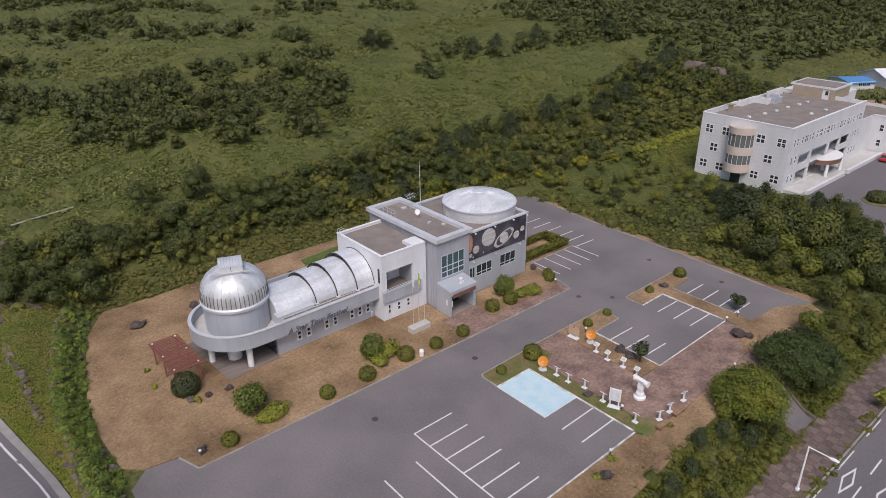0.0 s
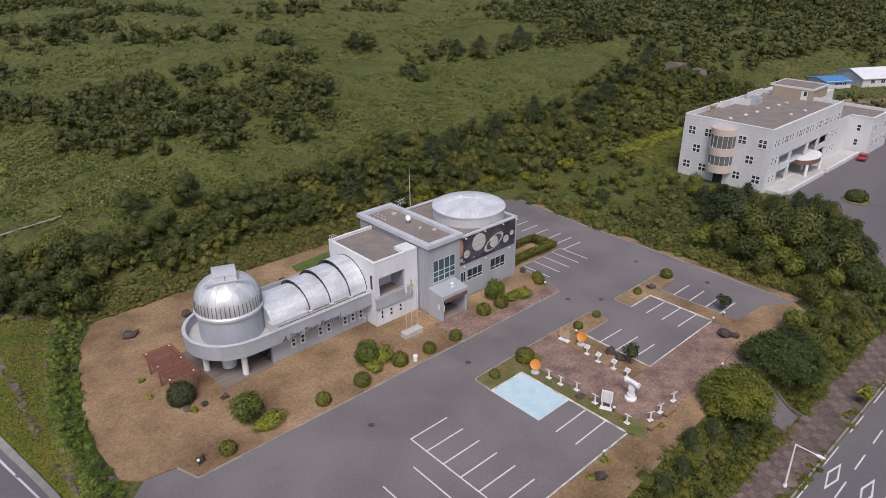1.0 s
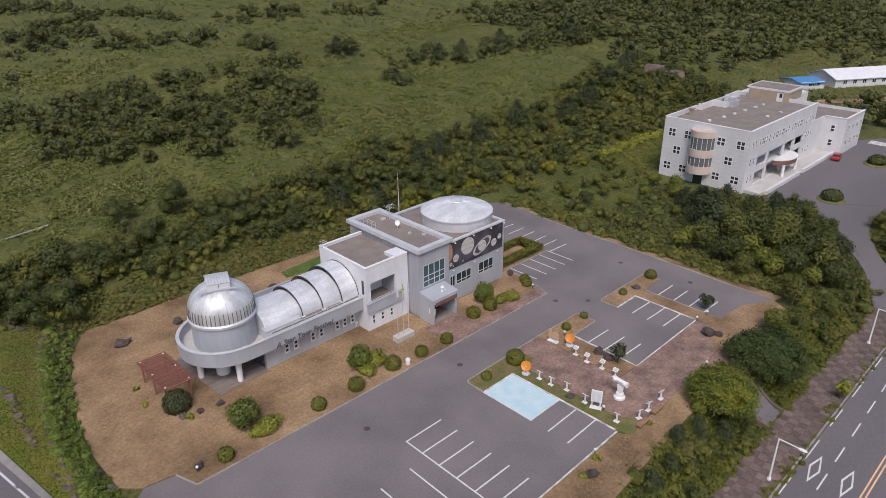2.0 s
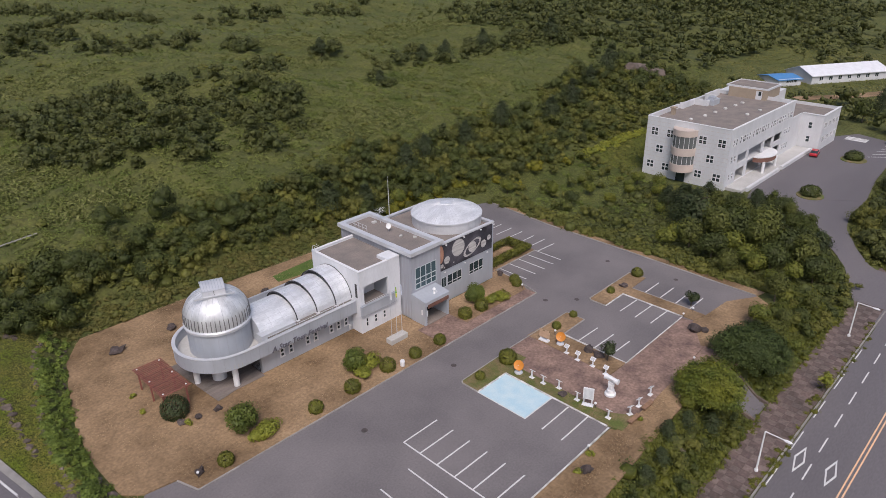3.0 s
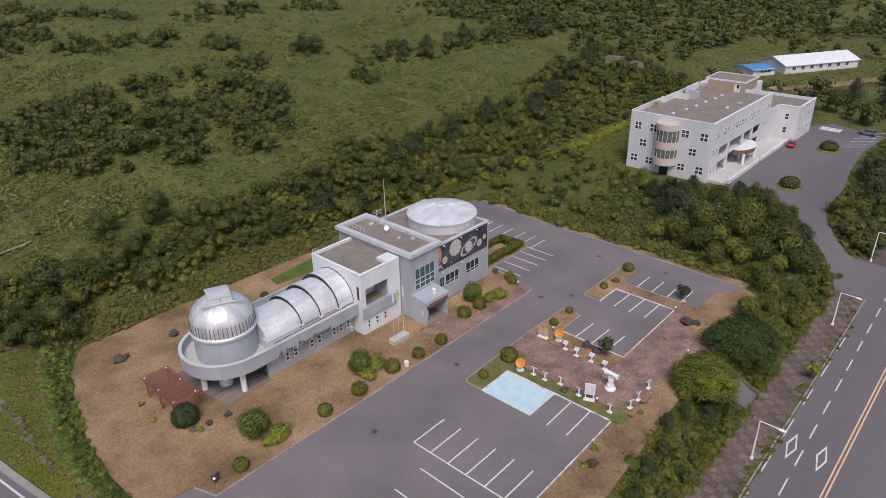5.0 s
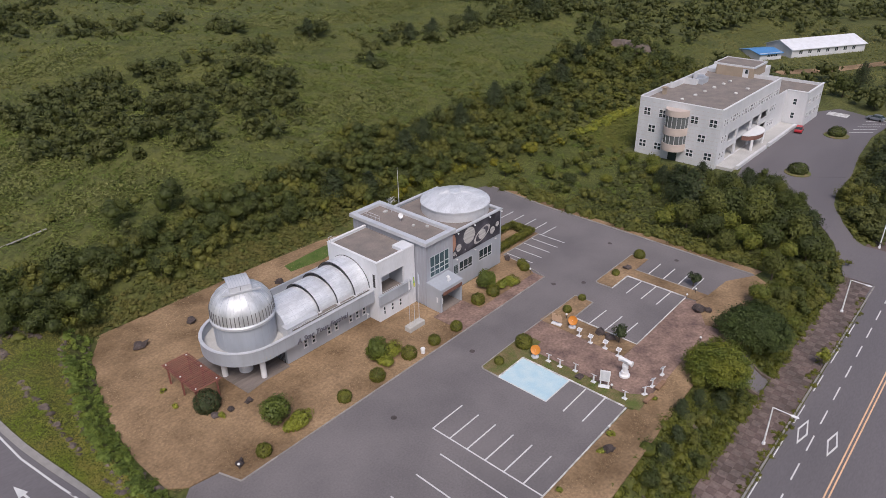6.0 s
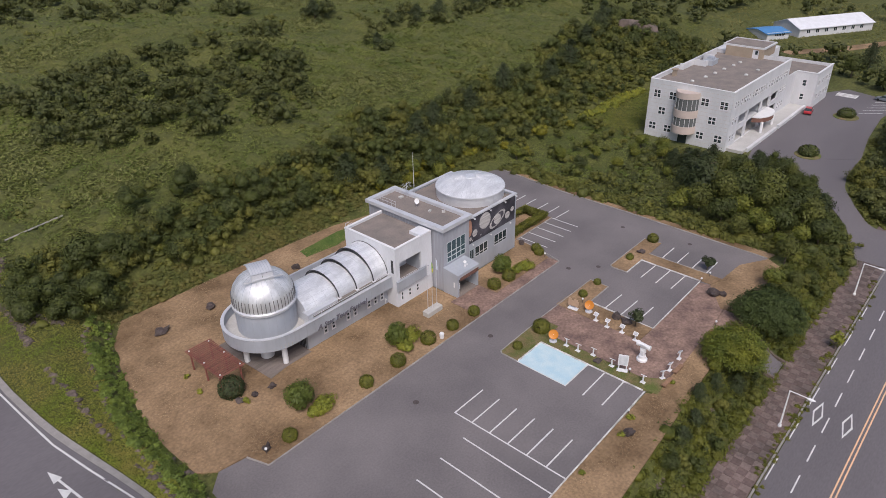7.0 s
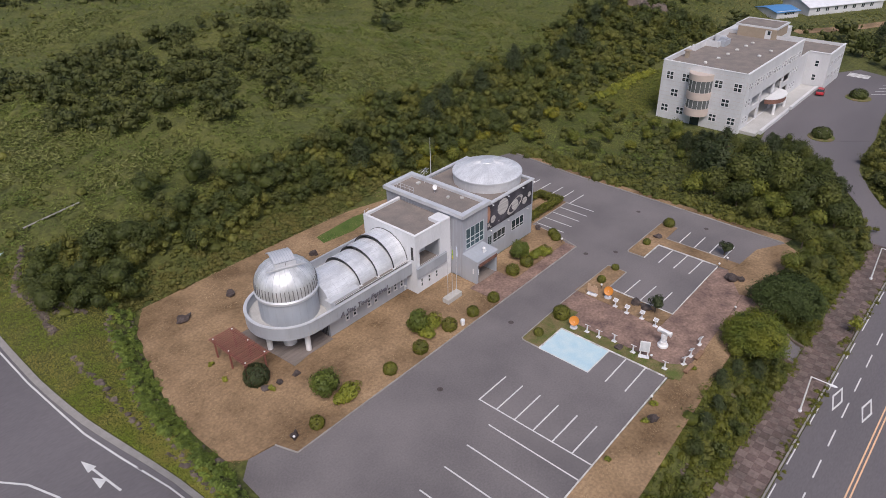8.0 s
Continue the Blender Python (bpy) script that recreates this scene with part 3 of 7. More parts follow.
solid("arrow_mark", bm, M_LINE, "white painted arrow heads on the side road", "marking", kind="structure")


def kerb_line(name, pts, material, label, width=0.16, top=0.14, piece=1.5):
    """Kerb stones end to end along a line of the plan, a small gap between them."""
    home = thing(name, label, "kerb", kind="structure")
    for (x0, y0), (x1, y1) in zip(pts, pts[1:]):
        length = math.hypot(x1 - x0, y1 - y0)
        n = max(1, round(length / piece))
        s = length / n
        key = (round(s, 2), width, top, material.name)
        if key not in KERBS:
            bm = boxes((0.015, s - 0.015, -width / 2, width / 2, -0.1, top))
            bmesh.ops.bevel(bm, geom=[e for e in bm.edges if all(v.co.z > 0 for v in e.verts)], offset=0.02, segments=1, affect="EDGES")
            me = bpy.data.meshes.new("kerb_stone")
            bm.to_mesh(me)
            bm.free()
            me.materials.append(material)
            KERBS[key] = me
        turn = math.degrees(math.atan2(y1 - y0, x1 - x0))
        for i in range(n):
            ob = new("kerb_stone", KERBS[key])
            ob.parent = home
            ob.matrix_local = pose(x0 + (x1 - x0) * i / n, y0 + (y1 - y0) * i / n, 0, 0, 0, turn)
    return home


KERBS = {}
kerb_line("lawn_kerb", [(-19.3, 12.2), (-18.4, 9.5), (35.6, 9.5), (36.7, 13.6), (37.3, 18.7), (47.3, 18.7)], M_KERB, "grey concrete kerb along the dry lawn")
kerb_line("island_kerb", [(21.2, 3.0), (12.1, 2.8), (11.8, 2.4), (11.8, 0.1)], M_KERB, "grey concrete kerb round the turf island")
kerb_line("bay_kerb", [(11.9, 0.0), (16.9, 0.0), (16.9, -14.25)], M_KERB_WHITE, "white-painted kerb behind the parking bays")
kerb_line("field_kerb", [(16.8, -14.5), (-6, -14.75)], M_KERB_WHITE, "patchy white kerb along the brown field")
kerb_line("plaza_kerb", [(21.3, 3.1), (34.0, 3.0), (34.0, 0.05), (29.0, 0.0)], M_KERB, "grey concrete kerb of the plaza bed")
kerb_line("row_kerb", [(28.95, -0.1), (28.75, -9.55), (43.7, -9.4)], M_KERB_WHITE, "white-edged kerb round the parking rows")
kerb_line("island_kerb", [(50.8, 0.0), (50.7, 2.85), (39.6, 2.85), (39.25, 2.5), (39.3, 0.0)], M_KERB, "grey concrete kerb of the parking island")
kerb_line("row_kerb", [(39.3, 0.0), (44.0, 0.0), (43.95, -9.4)], M_KERB_WHITE, "white-edged kerb round the parking rows")
kerb_line("island_kerb", [(46.5, -9.2), (46.5, 0.0)], M_KERB, "grey concrete kerb of the parking island")
kerb_line("lot_kerb", [(56.7, -14.4), (57.5, 10), (57.7, 24), (59.1, 39)], M_KERB, "grey concrete kerb at the edge of the lot")


# ---- windows ----
def window(parent, axis, c, u0, u1, z0, z1, cols=1, rows=1, frame_m=None, glass_m=None, bar=0.07, sills=(), out=0.03):
    """A framed window set in a wall whose outer face lies at c (facing -x or -y), with one pane a field."""
    frame_m, glass_m = frame_m or M_FRAME, glass_m or M_GLASS
    def put(bm, a, b, za, zb, c0, c1):
        if axis == "y":
            box(bm, a, b, c0, c1, za, zb)
        else:
            box(bm, c0, c1, a, b, za, zb)
    us = [u0] + [u0 + (u1 - u0) * i / cols for i in range(1, cols)] + [u1]
    zs = list(sills) or [z0 + (z1 - z0) * i / rows for i in range(1, rows)]
    def bars(lo, inner, hi):
        out = [(lo, lo + bar)] + [(v - bar / 2, v + bar / 2) for v in inner] + [(hi - bar, hi)]
        return [v for pair in out for v in pair]
    gu, gz_ = bars(u0, us[1:-1], u1), bars(z0, zs, z1)
    full = {(i, j) for i in range(len(gu) - 1) for j in range(len(gz_) - 1) if i % 2 == 0 or j % 2 == 0}
    bm = bmesh.new()
    made = {}
    def corner(i, j, k):
        if (i, j, k) not in made:
            c_ = c - out if k == 0 else c + 0.1
            made[i, j, k] = bm.verts.new((gu[i], c_, gz_[j]) if axis == "y" else (c_, gu[i], gz_[j]))
        return made[i, j, k]
    for i, j in full:
        for k in (0, 1):
            bm.faces.new((corner(i, j, k), corner(i + 1, j, k), corner(i + 1, j + 1, k), corner(i, j + 1, k)))
        for di, dj, p, q in ((-1, 0, (0, 0), (0, 1)), (1, 0, (1, 0), (1, 1)), (0, -1, (0, 0), (1, 0)), (0, 1, (0, 1), (1, 1))):
            if (i + di, j + dj) not in full:
                bm.faces.new((corner(i + p[0], j + p[1], 0), corner(i + q[0], j + q[1], 0), corner(i + q[0], j + q[1], 1), corner(i + p[0], j + p[1], 1)))
    w = part("window", bm, frame_m, parent)
    zz = [z0] + zs + [z1]
    for a, b in zip(us, us[1:]):
        for za, zb in zip(zz, zz[1:]):
            bm = bmesh.new()
            put(bm, a + bar / 2, b - bar / 2, za + bar / 2, zb - bar / 2, c + 0.03, c + 0.05)
            part("pane", bm, glass_m, w)
    return w


def settle(ob, at):
    """Moves a thing's own point to its base, its parts staying where they are."""
    ob.location = at
    for c in ob.children:
        c.matrix_parent_inverse = Matrix.Translation(at).inverted()


# ---- the observatory ----
obs = thing("observatory", "silver-grey observatory with a steel dome, ribbed barrel roof and planet poster", "building")
G = TURF
# open terrace under the dome
part("terrace_floor", prism(bmesh.new(), [(-3.6, 21.65), (-10.1, 20.6), (-10.8, 31.1), (-3.6, 31.4)], G - 0.05, G + 0.06), M_FLOOR, obs, "grey concrete terrace floor")
for cx, cy in ((-10.0, 25.6), (-7.0, 21.7), (-9.0, 29.8)):
    part("column", ring(bmesh.new(), [(0, G), (0.36, G), (0.36, 3.24), (0, 3.24)], 20, at=(cx, cy, 0)), M_PLASTER, obs, "round white column", True)
part("core_column", ring(bmesh.new(), [(0, G), (0.85, G), (0.85, 3.24), (0, 3.24)], 28, at=(-7.6, 24.7, 0)), M_PLASTER, obs, "thick round white column", True)
for n in range(17):
    y = 21.0 + n * 0.6
    x = -10.15 - 0.0667 * (y - 20.6)
    part("plank", boxes((x, -3.65, y, y + 0.57, G + 0.03, G + 0.085)), M_PLANK, obs)
# wing
small = [-0.55, 0.75, 3.3, 4.55, 7.05, 8.25, 9.5]
holes = [(x - 0.36, x + 0.36, 1.05, 2.4) for x in small]
bm = pierced(bmesh.new(), "y", 21.6, 21.9, -3.5, 10.58, G - 0.1, 3.24, holes)
box(bm, -3.5, -3.2, 21.9, 30.1, G - 0.1, 3.24)
box(bm, -3.5, 10.58, 30.1, 30.4, G - 0.1, 3.24)
part("wing_wall", bm, M_CLAD, obs)
for x in small:
    window(obs, "y", 21.6, x - 0.36, x + 0.36, 1.05, 2.4, 1, 2, bar=0.16, out=0.07)
bm = bmesh.new()
for i in range(14):
    tube(bm, (-3.62, 22.0 + i * 0.3, G), (-3.62, 22.0 + i * 0.3, 3.2), 0.05, n=6)
part("slat_screen", bm, M_RIB, obs, "dark upright slats at the terrace")
C0 = (-6.0, 26.0)
arc = [(C0[0] + 5.6 * math.cos(a), C0[1] + 5.6 * math.sin(a)) for a in np.linspace(math.pi / 2, 1.5 * math.pi, 37)]
part("deck", prism(bmesh.new(), [(10.58, 31.55)] + [(x * 0.995 - 0.03, y) for x, y in arc] + [(10.58, 20.45)], 3.25, 3.75), M_DECK, obs, "pale grey roof deck")
bm = ring(bmesh.new(), [(5.6, 3.15), (5.6, 4.85), (5.5, 4.95), (5.3, 4.95), (5.3, 3.74), (5.3, 3.2)], 40, math.pi / 2, 1.5 * math.pi, (*C0, 0))
part("round_parapet", bm, M_CLAD, obs, "curved grey parapet", True)
part("wing_parapet", boxes((-6, 10.55, 20.4, 20.7, 3.15, 4.9)), M_CLAD, obs)
part("parapet_cap", boxes((-6, 10.55, 20.34, 20.76, 4.9, 4.98)), M_PALE, obs, "pale metal coping")
part("rear_parapet", boxes((-6, 10.55, 31.3, 31.6, 3.15, 4.9)), M_CLAD, obs)
bm = ring(bmesh.new(), [(5.66, 4.95), (5.66, 5.03), (5.24, 5.03), (5.24, 4.95)], 40, math.pi / 2, 1.5 * math.pi, (*C0, 0))
part("parapet_cap", bm, M_PALE, obs, "pale metal coping", True)
for k, z in enumerate((5.15, 5.35)):
    part("rail", tube(bmesh.new(), (-3.5, 20.55 + 0.12 * k, z), (10.5, 20.55 + 0.12 * k, z), 0.035), M_PALE, obs, "pale tubular rail")
for x in np.arange(-3.3, 10.5, 1.7):
    part("rail_post", tube(bmesh.new(), (x, 20.6, 4.9), (x, 20.6, 5.38), 0.025, n=6), M_PALE, obs)
# seams of the cladding band
bm = bmesh.new()
for x in np.arange(-5.4, 10.4, 1.2):
    box(bm, x, x + 0.03, 20.385, 20.4, 3.2, 4.88)
for a in np.linspace(math.pi / 2, 1.5 * math.pi, 15):
    x, y = C0[0] + 5.6 * math.cos(a), C0[1] + 5.6 * math.sin(a)
    box(bm, x - 0.015, x + 0.015, y - 0.015, y + 0.015, 3.2, 4.84)
tagged(part("seams", bm, M_CLAD_DARK, obs, "dark cladding joints"), kind="stuff")
# lettering
M_LETTER = mat("letter_metal", (0.17, 0.165, 0.2), 0.5, 0.3, 2, 0.1, 0.0)


def text_mesh(body):
    font = bpy.data.curves.new("letter", "FONT")
    font.body = body
    font.size, font.extrude, font.shear, font.space_character = 1.02, 0.05, 0.28, 1.04
    probe = bpy.data.objects.new("letter", font)
    scene.collection.objects.link(probe)
    bpy.context.view_layer.update()
    me = bpy.data.meshes.new_from_object(probe.evaluated_get(bpy.context.evaluated_depsgraph_get()))
    scene.collection.objects.unlink(probe)
    return me, max((v.co.x for v in me.vertices), default=0.0)


SIGN = "A Star Tour Festival"
narrow = 8.3 / text_mesh(SIGN)[1]
for n, sign in enumerate(SIGN):
    if sign == " ":
        continue
    me, wide = text_mesh(sign)
    start = text_mesh(SIGN[: n + 1])[1] - wide
    me.transform(pose(-2.6, 20.3, 3.2, 90) @ Matrix.Diagonal((narrow, 1, 1, 1)) @ Matrix.Translation((start, 0, 0)))
    me.materials.clear()
    me.materials.append(M_LETTER)
    letter = new("letter", me)
    letter.parent = obs
    tagged(letter, "dark standing metal letter")
# dome
drum = part("drum", ring(bmesh.new(), [(3.72, 3.74), (3.72, 7.2), (0, 7.2)], 56, at=(*C0, 0)), M_CLAD, obs, "smooth grey round drum", True)
part("drum_ring", ring(bmesh.new(), [(3.72, 7.0), (3.95, 7.05), (3.98, 7.35), (3.85, 7.5), (3.6, 7.5)], 56, at=(*C0, 0)), M_PALE, obs, "pale steel ring", True)
prof = [(3.78, 7.45), (3.8, 8.2)] + [(3.8 * math.cos(a) ** 0.86, 8.25 + 3.05 * math.sin(a)) for a in np.linspace(0.06, math.pi / 2 - 0.02, 18)] + [(0, 11.3)]
dome = part("dome", ring(bmesh.new(), prof, 64, at=(*C0, 0)), M_STEEL, obs, "polished steel dome of riveted gores", True)
for a in np.linspace(0, 2 * math.pi, 25)[:-1]:
    part("joint", tube(bmesh.new(), (C0[0] + 3.72 * math.cos(a), C0[1] + 3.72 * math.sin(a), 3.8), (C0[0] + 3.72 * math.cos(a), C0[1] + 3.72 * math.sin(a), 7.0), 0.018, n=4), M_CLAD_DARK, drum)
M_DOMERIB = mat("rib_shadow", (0.2, 0.2, 0.21), 0.5, 0.3, 2, 0.1, 0)
for i in range(48):
    a = 2 * math.pi * i / 48
    bm = bmesh.new()
    for lo, hi in (((3.84, 7.55), (3.84, 8.25)), ((3.84, 8.25), (3.77, 8.95))):
        tube(bm, (C0[0] + lo[0] * math.cos(a), C0[1] + lo[0] * math.sin(a), lo[1]), (C0[0] + hi[0] * math.cos(a), C0[1] + hi[0] * math.sin(a), hi[1]), 0.05, n=5)
    part("rib", bm, M_DOMERIB, dome)
bm = bmesh.new()
for a in np.linspace(0, 2 * math.pi, 25)[:-1]:
    pts = [(C0[0] + 3.81 * math.cos(e) ** 0.86 * math.cos(a), C0[1] + 3.81 * math.cos(e) ** 0.86 * math.sin(a), 8.25 + 3.06 * math.sin(e)) for e in np.linspace(0.2, 1.35, 10)]
    for p, q in zip(pts, pts[1:]):
        tube(bm, p, q, 0.018, n=4)
part("gore_seams", bm, M_CLAD, dome, "raised seams between gores")


def hood(width, r0, r1, e0, e1, head):
    """A bent cover over the dome's slit, from elevation e0 over the top to e1, running towards heading."""
    bm = bmesh.new()
    d = Vector((math.cos(head), math.sin(head), 0))
    s = Vector((-d.y, d.x, 0)) * width / 2
    c = Vector((*C0, 7.85))
    rows = []
    for e in np.linspace(e0, e1, 13):
        row = []
        for r, k in ((r0, -1), (r1, -1), (r1, 1), (r0, 1)):
            row.append(bm.verts.new(c + d * (r * math.cos(e)) + Vector((0, 0, 0.93 * r * math.sin(e))) + s * k))
        rows.append(row)
    for a, b in zip(rows, rows[1:]):
        for i in range(4):
            bm.faces.new((a[i], a[(i + 1) % 4], b[(i + 1) % 4], b[i]))
    bm.faces.new(rows[0])
    bm.faces.new(rows[-1])
    return bm


HEAD = math.atan2(-0.93, -0.37)
# solid near-black band on the dome: the gap's shade put in as colour
part("slit", hood(1.9, 3.55, 3.87, radians(68), radians(124), HEAD), M_SLIT_SHADE, dome, "dark band coloured as the shaded gap under the cover")
cover = part("slit_cover", hood(2.7, 4.36, 4.44, radians(71), radians(133), HEAD), M_PALE, obs, "pale curved slit cover", False)
along = Vector((math.cos(HEAD), math.sin(HEAD), 0))
across = Vector((-along.y, along.x, 0))
for k in np.linspace(-1.3, 1.3, 9):
    bm = bmesh.new()
    pts = [Vector((*C0, 7.85)) + along * (4.45 * math.cos(e)) + Vector((0, 0, 0.93 * 4.45 * math.sin(e))) + across * k for e in np.linspace(radians(72), radians(132), 9)]
    for p, q in zip(pts, pts[1:]):
        tube(bm, p, q, 0.022, n=4)
    part("cover_ridge", bm, M_CLAD, cover)
for k in (-0.66, 0.66):
    part("cover_front", boxes((k - 0.63, k + 0.63, -0.05, 0.05, -0.85, 0.1)), M_PALE, cover, "flat front plate").matrix_local = pose(C0[0] + 1.72 * along.x, C0[1] + 1.72 * along.y, 11.72, -8, 0, math.degrees(HEAD) + 90)
for k in (-1.17, 1.17):
    p = Vector((C0[0], C0[1], 11.5)) + across * k
    for back, low, high in ((-1.4, 0.85, 0.0), (0.6, 0.6, 0.3)):
        part("cover_foot", tube(bmesh.new(), p + along * back - Vector((0, 0, low)), p + along * back + Vector((0, 0, high)), 0.05, n=6), M_CLAD, cover)
part("cover_rail", boxes((-2.3, 2.3, -0.06, 0.06, -0.07, 0.1)), M_PALE, obs).matrix_local = pose(C0[0] + 1.95 * along.x, C0[1] + 1.95 * along.y, 11.22, 0, 0, math.degrees(HEAD) + 90)
# sliding barrel roof in four nested sections
YC = 25.2


def barrel(x0, x1, half, base, top, thick=0.08, n=28):
    bm = bmesh.new()
    rows = []
    for x in (x0, x1):
        for k in (0, thick):
            rows.append([bm.verts.new((x, YC - (half - k) * math.cos(a), base + (top - base - k) * math.sin(a))) for a in np.linspace(0, math.pi, n + 1)])
    lo0, in0, lo1, in1 = rows
    for i in range(n):
        bm.faces.new((lo0[i], lo0[i + 1], lo1[i + 1], lo1[i]))
        bm.faces.new((in0[i], in0[i + 1], in1[i + 1], in1[i]))
        bm.faces.new((lo0[i], lo0[i + 1], in0[i + 1], in0[i]))
        bm.faces.new((lo1[i], lo1[i + 1], in1[i + 1], in1[i]))
    return bm


for y in (21.0, 29.2):
    part("roof_upstand", boxes((-2.6, 10.55, y, y + 0.25, 3.74, 4.9)), M_CLAD, obs)
for y0, y1 in ((20.95, 21.7), (28.7, 29.5)):
    part("gutter", boxes((-2.5, 10.55, y0, y1, 4.9, 5.02)), M_FLOOR, obs, "dirty grey-brown gutter")
SECT = [(-2.9, 2.3, 3.2, 7.15), (2.2, 5.15, 3.5, 7.55), (5.05, 7.95, 3.75, 8.0), (7.85, 10.57, 4.0, 8.5)]
for x0, x1, half, top in SECT:
    sec = part("roof_section", barrel(x0, x1, half, 5.0, top), M_VAULT, obs, "shiny metal barrel roof sheet", True)
    bm = bmesh.new()
    for a in np.linspace(0.2, math.pi - 0.2, 11):
        y, z = YC - (half + 0.01) * math.cos(a), 5.0 + (top - 5.0 + 0.01) * math.sin(a)
        tube(bm, (x0, y, z), (x1, y, z), 0.022, n=4)
    for x in np.linspace(x0, x1, 4)[1:-1]:
        pts = [(x, YC - (half + 0.005) * math.cos(a), 5.0 + (top - 5.0 + 0.005) * math.sin(a)) for a in np.linspace(0.05, math.pi - 0.05, 19)]
        for p, q in zip(pts, pts[1:]):
            tube(bm, p, q, 0.02, n=4)
    part("sheet_seams", bm, M_PALE, sec, "raised sheet seams")
for x, half, top in ((2.25, 3.54, 7.6), (5.1, 3.79, 8.05), (7.9, 4.04, 8.55), (10.45, 4.06, 8.57)):
    part("roof_rib", barrel(x - 0.06, x + 0.02, half, 5.0, top, 0.13), M_RIB, obs, "black rubber edge rib", True)
    part("roof_flange", barrel(x + 0.02, x + 0.1, half, 5.0, top, 0.08), M_PALE, obs, "pale steel edge flange", True)
    for y in (YC - half, YC + half):
        part("rib_foot", boxes((x - 0.22, x + 0.22, y - 0.2, y + 0.2, 4.75, 5.1)), M_FRAME, obs)
bm = bmesh.new()
ends = [bm.verts.new((-2.85, YC - 3.15 * math.cos(a), 5.0 + 2.1 * math.sin(a))) for a in np.linspace(0, math.pi, 25)]
bm.faces.new(ends + [bm.verts.new((-2.85, YC + 3.15, 3.75)), bm.verts.new((-2.85, YC - 3.15, 3.75))])
part("roof_gable", bm, M_PALE, obs, "pale metal gable by the drum")
part("step_box", boxes((-3.2, 1.6, 21.2, 22.3, 3.75, 5.3), (-3.25, 1.65, 21.15, 22.35, 5.3, 5.38)), M_PALE, obs, "pale metal casing by the dome")
part("pipe_bend", tube(tube(bmesh.new(), (9.9, 21.4, 0.4), (9.9, 21.4, 1.1), 0.09), (9.9, 21.4, 1.1), (9.9, 21.1, 1.1), 0.09), M_FRAME, obs, "white vent pipe")

# white middle block with a loggia
bm = pierced(bmesh.new(), "y", 19.6, 19.9, 10.6, 17.7, G - 0.1, 9.3, [(11.3, 15.5, 3.9, 6.95)] + [(11.3, 11.8, 0.9, 2.3)] + [(x - 0.33, x + 0.33, 0.9, 2.2) for x in (13.05, 14.6)])
box(bm, 10.6, 10.9, 19.9, 29.7, G - 0.1, 9.3)
box(bm, 10.9, 17.7, 29.4, 29.7, G - 0.1, 9.3)
part("block_wall", bm, M_WHITE, obs, "white rendered wall")
window(obs, "y", 19.6, 11.3, 11.8, 0.9, 2.3, 1, 2, bar=0.1, out=0.05)
for x in (13.05, 14.6):
    window(obs, "y", 19.6, x - 0.33, x + 0.33, 0.9, 2.2, 1, 2, bar=0.14, out=0.05)
part("block_roof", boxes((10.9, 17.7, 19.9, 29.4, 8.6, 8.95)), M_CONCRETE, obs, "stained concrete roof")
part("roof_box", boxes((15.6, 17.7, 19.58, 21.8, 8.95, 9.42)), M_WHITE, obs, "white raised roof corner")
part("block_coping", boxes((10.55, 10.95, 19.55, 29.75, 9.3, 9.36), (10.95, 17.7, 19.55, 19.95, 9.3, 9.36), (10.95, 17.7, 29.35, 29.75, 9.3, 9.36)), M_PLASTER, obs)
part("loggia_floor", boxes((10.9, 15.9, 19.9, 22.6, 3.6, 3.9)), M_CONCRETE, obs)
part("loggia_side", boxes((15.5, 15.8, 19.9, 22.6, 3.9, 6.95)), M_CLAD, obs)
part("loggia_ceiling", boxes((10.9, 15.8, 19.9, 22.6, 6.95, 7.2)), M_WHITE, obs)
part("loggia_back", pierced(bmesh.new(), "y", 22.6, 22.8, 10.9, 15.8, 3.6, 7.2, [(11.4, 13.6, 4.0, 6.3)]), M_WHITE, obs)
window(obs, "y", 22.6, 11.4, 13.6, 4.0, 6.3, 3, 1, M_GREYFRAME)
part("balcony_front", boxes((10.55, 16.6, 19.3, 19.6, 2.75, 4.2), (10.5, 16.65, 19.24, 19.64, 4.2, 4.28)), M_CLAD, obs, "grey balcony parapet")
part("balcony_rail", tube(tube(bmesh.new(), (10.6, 19.45, 4.6), (16.5, 19.45, 4.6), 0.03), (10.6, 19.45, 4.42), (16.5, 19.45, 4.42), 0.025), M_PALE, obs)
part("wall_slot", boxes((10.57, 10.6, 20.1, 20.5, 5.4, 7.4)), M_RIB, obs, "dark upright slot")

# tower
bm = pierced(bmesh.new(), "y", 17.5, 17.8, 17.9, 23.5, G - 0.1, 9.75, [(18.6, 22.65, 4.35, 7.65), (18.7, 21.7, G - 0.1, 2.7)])
box(bm, 17.9, 18.2, 17.8, 32.5, G - 0.1, 9.75)
box(bm, 18.2, 23.5, 32.2, 32.5, G - 0.1, 9.75)
box(bm, 23.2, 23.5, 17.8, 32.2, 9.0, 9.75)
part("tower_wall", bm, M_CLAD_DARK, obs)
bm = bmesh.new()
for y in np.arange(17.9, 32.4, 0.62):
    box(bm, 17.87, 17.9, y, y + 0.04, G, 9.7)
for x in np.arange(18.0, 23.4, 0.62):
    box(bm, x, x + 0.04, 17.47, 17.5, 7.75, 9.7)
for x in (18.1, 18.4, 22.8, 23.2):
    box(bm, x, x + 0.04, 17.47, 17.5, G, 7.7)
part("tower_seams", bm, M_CLAD, obs, "standing seams of the cladding")
